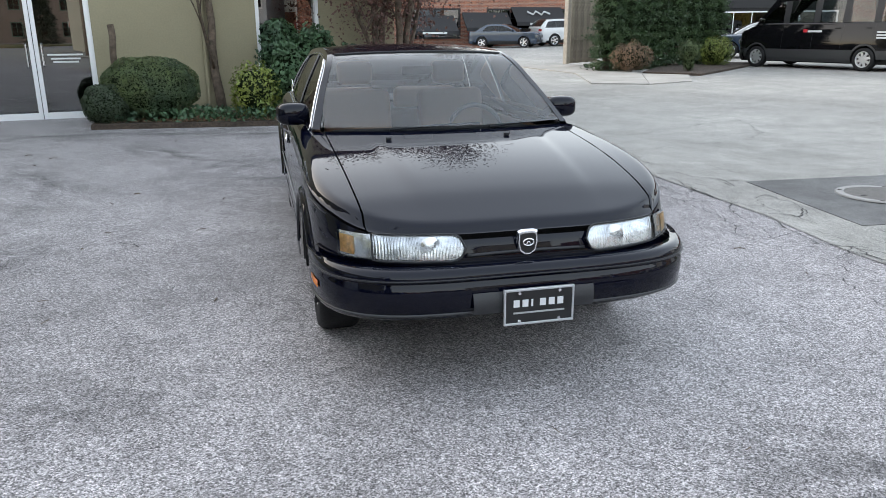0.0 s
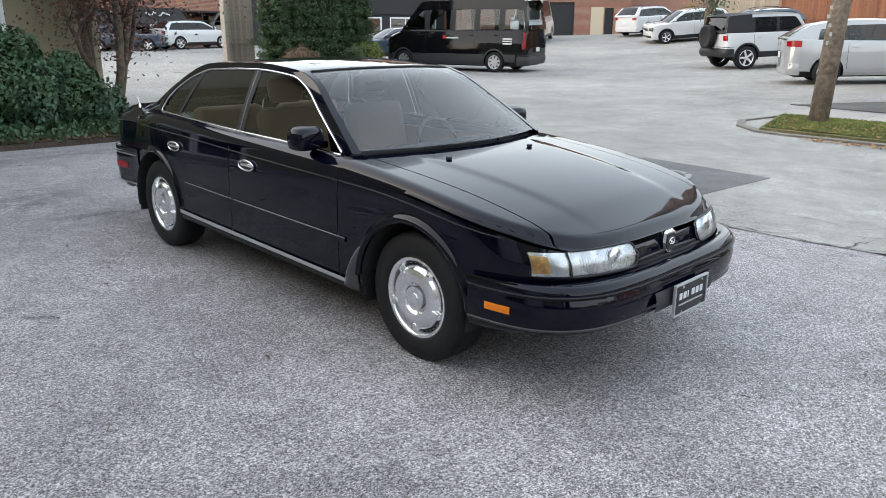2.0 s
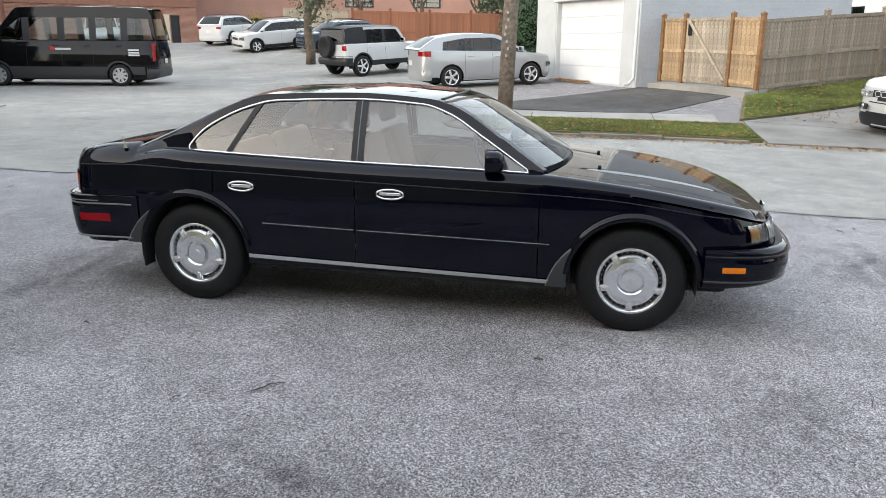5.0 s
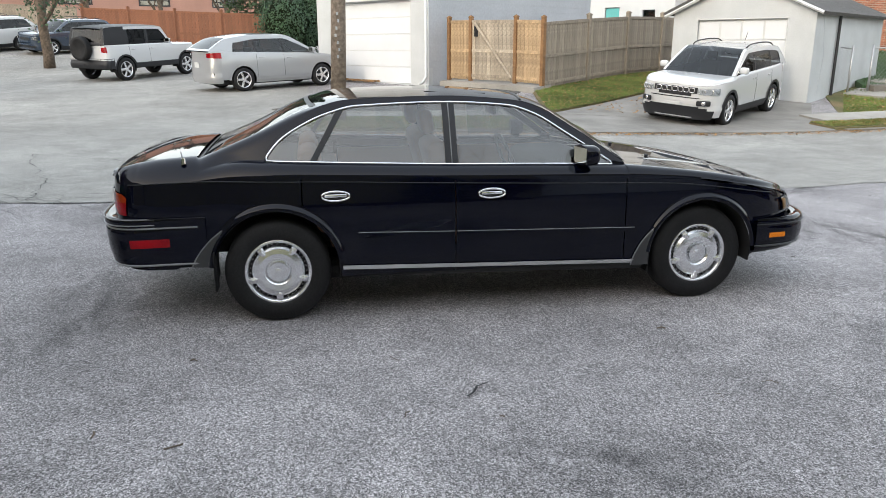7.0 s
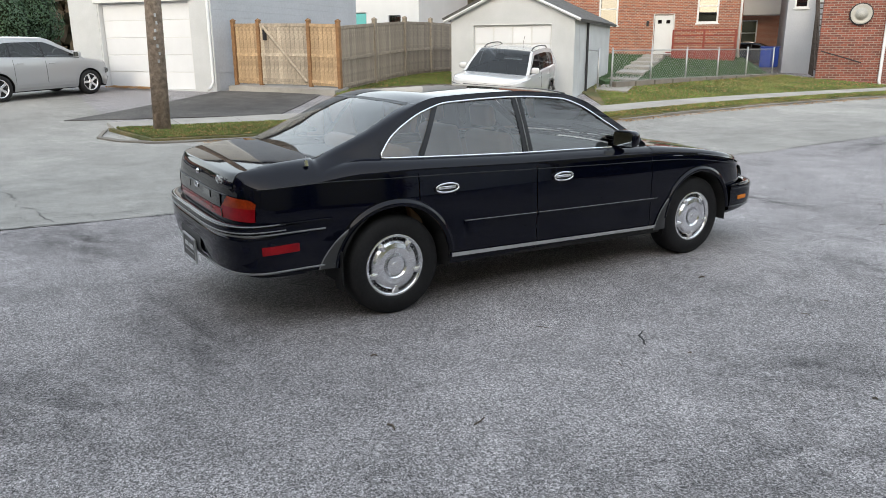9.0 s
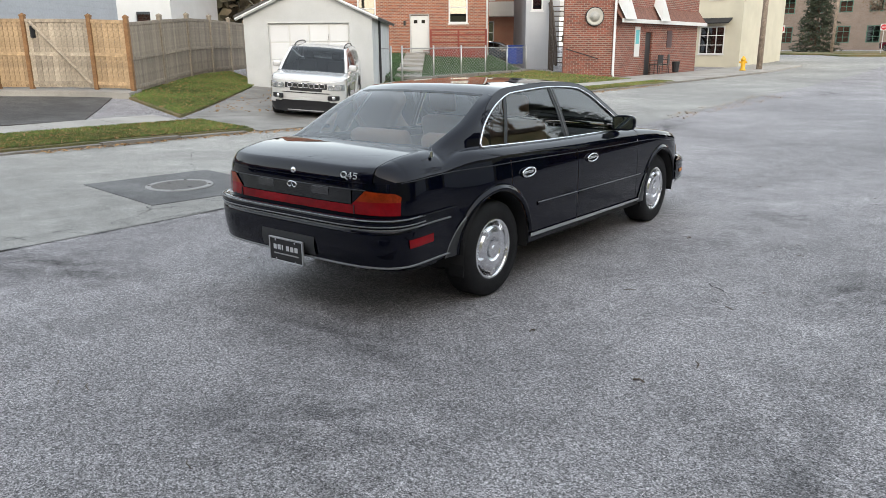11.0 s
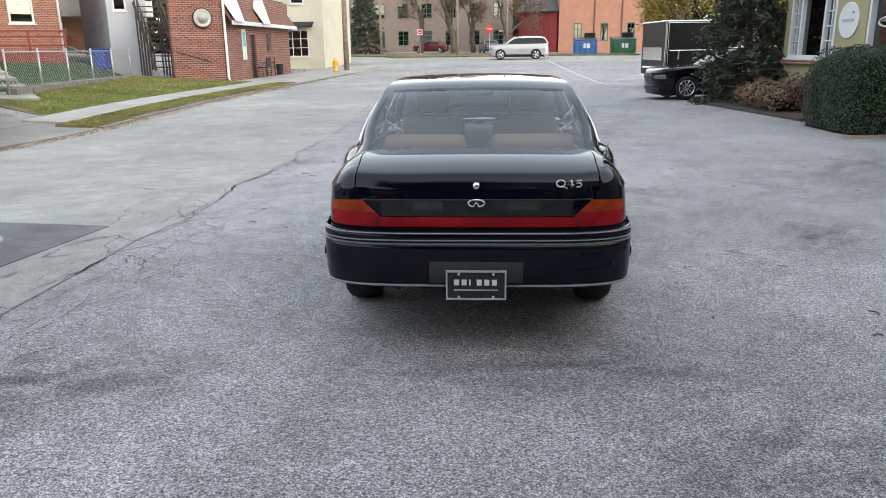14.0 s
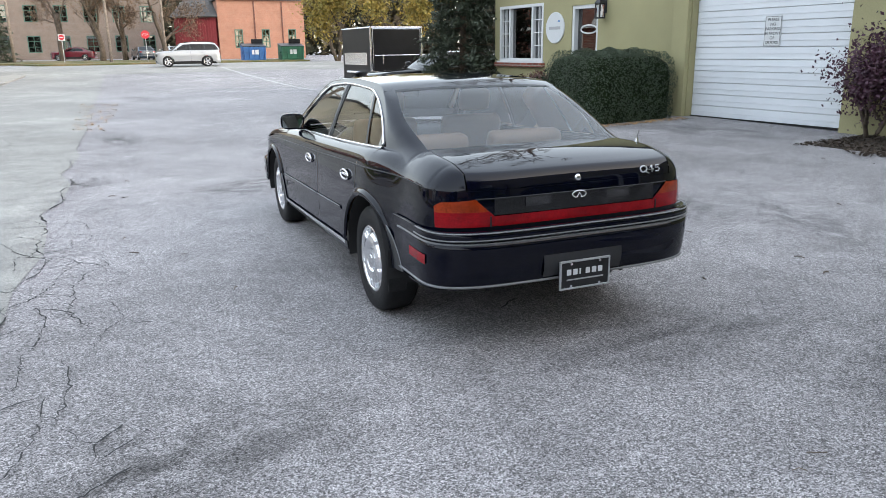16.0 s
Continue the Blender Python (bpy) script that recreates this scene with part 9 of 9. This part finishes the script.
# grass and fallen leaves
def blades(label, quad, n, seed, lift, size=.06, material=None):
    rng = np.random.default_rng(seed)
    u, v = rng.uniform(0, 1, (2, n))
    a, b, c, d = (np.array(q) for q in quad)
    xy = (a[None] * (1 - u)[:, None] + b[None] * u[:, None]) * (1 - v)[:, None] + (d[None] * (1 - u)[:, None] + c[None] * u[:, None]) * v[:, None]
    la, lb, lc, ld = lift if isinstance(lift, tuple) else (lift,) * 4
    lift = (la * (1 - u) + lb * u) * (1 - v) + (ld * (1 - u) + lc * u) * v
    z = np.array([land(x, y) for x, y in xy]) + lift
    p = np.column_stack([xy, z + size * .35])
    nr = rng.normal(size=(n, 3)) * np.array([1, 1, .15])
    tagged(quads("grass_blades", p, nr, size, rng, material or GRASS, None, .28, "", -.9), label, "grass", kind="stuff")


def litter(label, quad, n, seed, lift, size=.06):
    rng = np.random.default_rng(seed)
    u, v = rng.uniform(0, 1, (2, n))
    a, b, c, d = (np.array(q) for q in quad)
    xy = (a[None] * (1 - u)[:, None] + b[None] * u[:, None]) * (1 - v)[:, None] + (d[None] * (1 - u)[:, None] + c[None] * u[:, None]) * v[:, None]
    la, lb, lc, ld = lift if isinstance(lift, tuple) else (lift,) * 4
    lift = (la * (1 - u) + lb * u) * (1 - v) + (ld * (1 - u) + lc * u) * v
    p = np.column_stack([xy, np.array([land(x, y) for x, y in xy]) + lift])
    tagged(quads("fallen_leaves", p, np.array([0, 0, 1.0]) + rng.normal(size=(n, 3)) * .35, size, rng, LEAFLITTER, None, .7), label, "leaves", kind="stuff")


V1 = [KX(-4.2, .2), KX(-4.2, 1.9), (10.9, 1.4), (9.15, 1.0)]
V2 = [KX(-26, .2), KX(-26, .98), KX(-9.8, .98), KX(-9.8, .2)]
L1 = [(11.5, -4.4), (14.9, -5.05), (20.5, -12.5), (15.4, -9.7)]
L2 = [KX(-26, 2.15), (15, -26), (13.6, -13.8), KX(-11.5, 2.15)]
blades("short green grass on the verge", V1, 18000, 30, .07)
blades("short green grass on the verge", V2, 16000, 31, .07)
blades("short green grass before the fence", L1, 22000, 32, .05, .07)
blades("short green grass on the bank", L2, 24000, 33, (.08, .22, .10, .01), .07)
blades("short dense turf in the yard", [(15.3, -25.3), (20.9, -30.8), (30.5, -23.4), (14.3, -14.9)], 20000, 34, (.25, .72, .72, .25), .07, YARD)
litter("brown leaves on the verge", V1, 5400, 35, .09)
litter("brown leaves on the verge", V2, 5800, 36, .09)
litter("brown leaves on the lawn", L1, 2600, 37, .08)
litter("brown leaves on the bank", L2, 5000, 38, (.11, .26, .13, .03))
litter("brown leaves along the kerb", [KX(-24, -.35), KX(-24, -.02), KX(-10, -.02), KX(-10, -.3)], 900, 39, .02, .05)
litter("leaves and dirt along the driveway's mouth", [KX(-10.2, -.35), KX(-4.2, -.35), KX(-4.2, .25), KX(-10.2, .25)], 900, 44, .02, .05)
litter("brown leaves along the kerb", [KX(-4.3, -.25), KX(-4.3, -.02), KX(.3, -.02), KX(.3, -.25)], 420, 45, .02, .05)
litter("brown leaves blown on to the driveway", [(11.0, -7.2), (14.6, -10.2), (13.6, -6.4), (11.6, -5.2)], 260, 46, .05, .06)
litter("brown leaves by the garage door", [(19.0, -.9), (20.4, .2), (20.7, -.1), (19.3, -1.2)], 500, 41, .06, .08)
litter("brown leaves at the lot's edge", [(2.2, -21), (3.4, -21), (3.3, -12), (2.6, -12)], 260, 42, .015, .05)
rngm = np.random.default_rng(91)
pm = np.column_stack([rngm.uniform(-8.3, -6.75, 2600), rngm.uniform(-2.1, 1.9, 2600), np.zeros(2600)])
pm[:, 0] += .16 * np.sin(pm[:, 1] * 5)
pm[:, 2] = [land(a, b) + .02 for a, b, c in pm]
tagged(quads("mulch_chips", pm, rngm.normal(size=(2600, 3)) * .6 + np.array([0, 0, 1.0]), .07, rngm, SOIL, None, .5), "loose dark mulch chips round the purple tree", "mulch", kind="stuff")
litter("leaves under the clipped hedge", [(-5.6, -5.7), (-7.6, -5.6), (-7.6, -5.3), (-5.6, -5.4)], 260, 43, .015, .05)
# twigs and grit on the lot
rr_ = random.Random(9)
tw = thing("lot_debris", "small twigs and grit scattered on the asphalt", "debris", kind="stuff")
bm = bmesh.new()
for k in range(90):
    x, y = rr_.uniform(-6.5, 2.6), rr_.uniform(-6, 7)
    if abs(x) < 1 and abs(y) < 2.7:
        continue
    a, l = rr_.uniform(0, 6.3), rr_.uniform(.02, .09)
    z = land(x, y) + .006
    tube([(x, y, z), (x + math.cos(a) * l * .5, y + math.sin(a) * l * .5, z + .006), (x + math.cos(a + .3) * l, y + math.sin(a + .3) * l, z)], rr_.uniform(.002, .005), 4, bm)
part("twig", bm, BARK, tw)
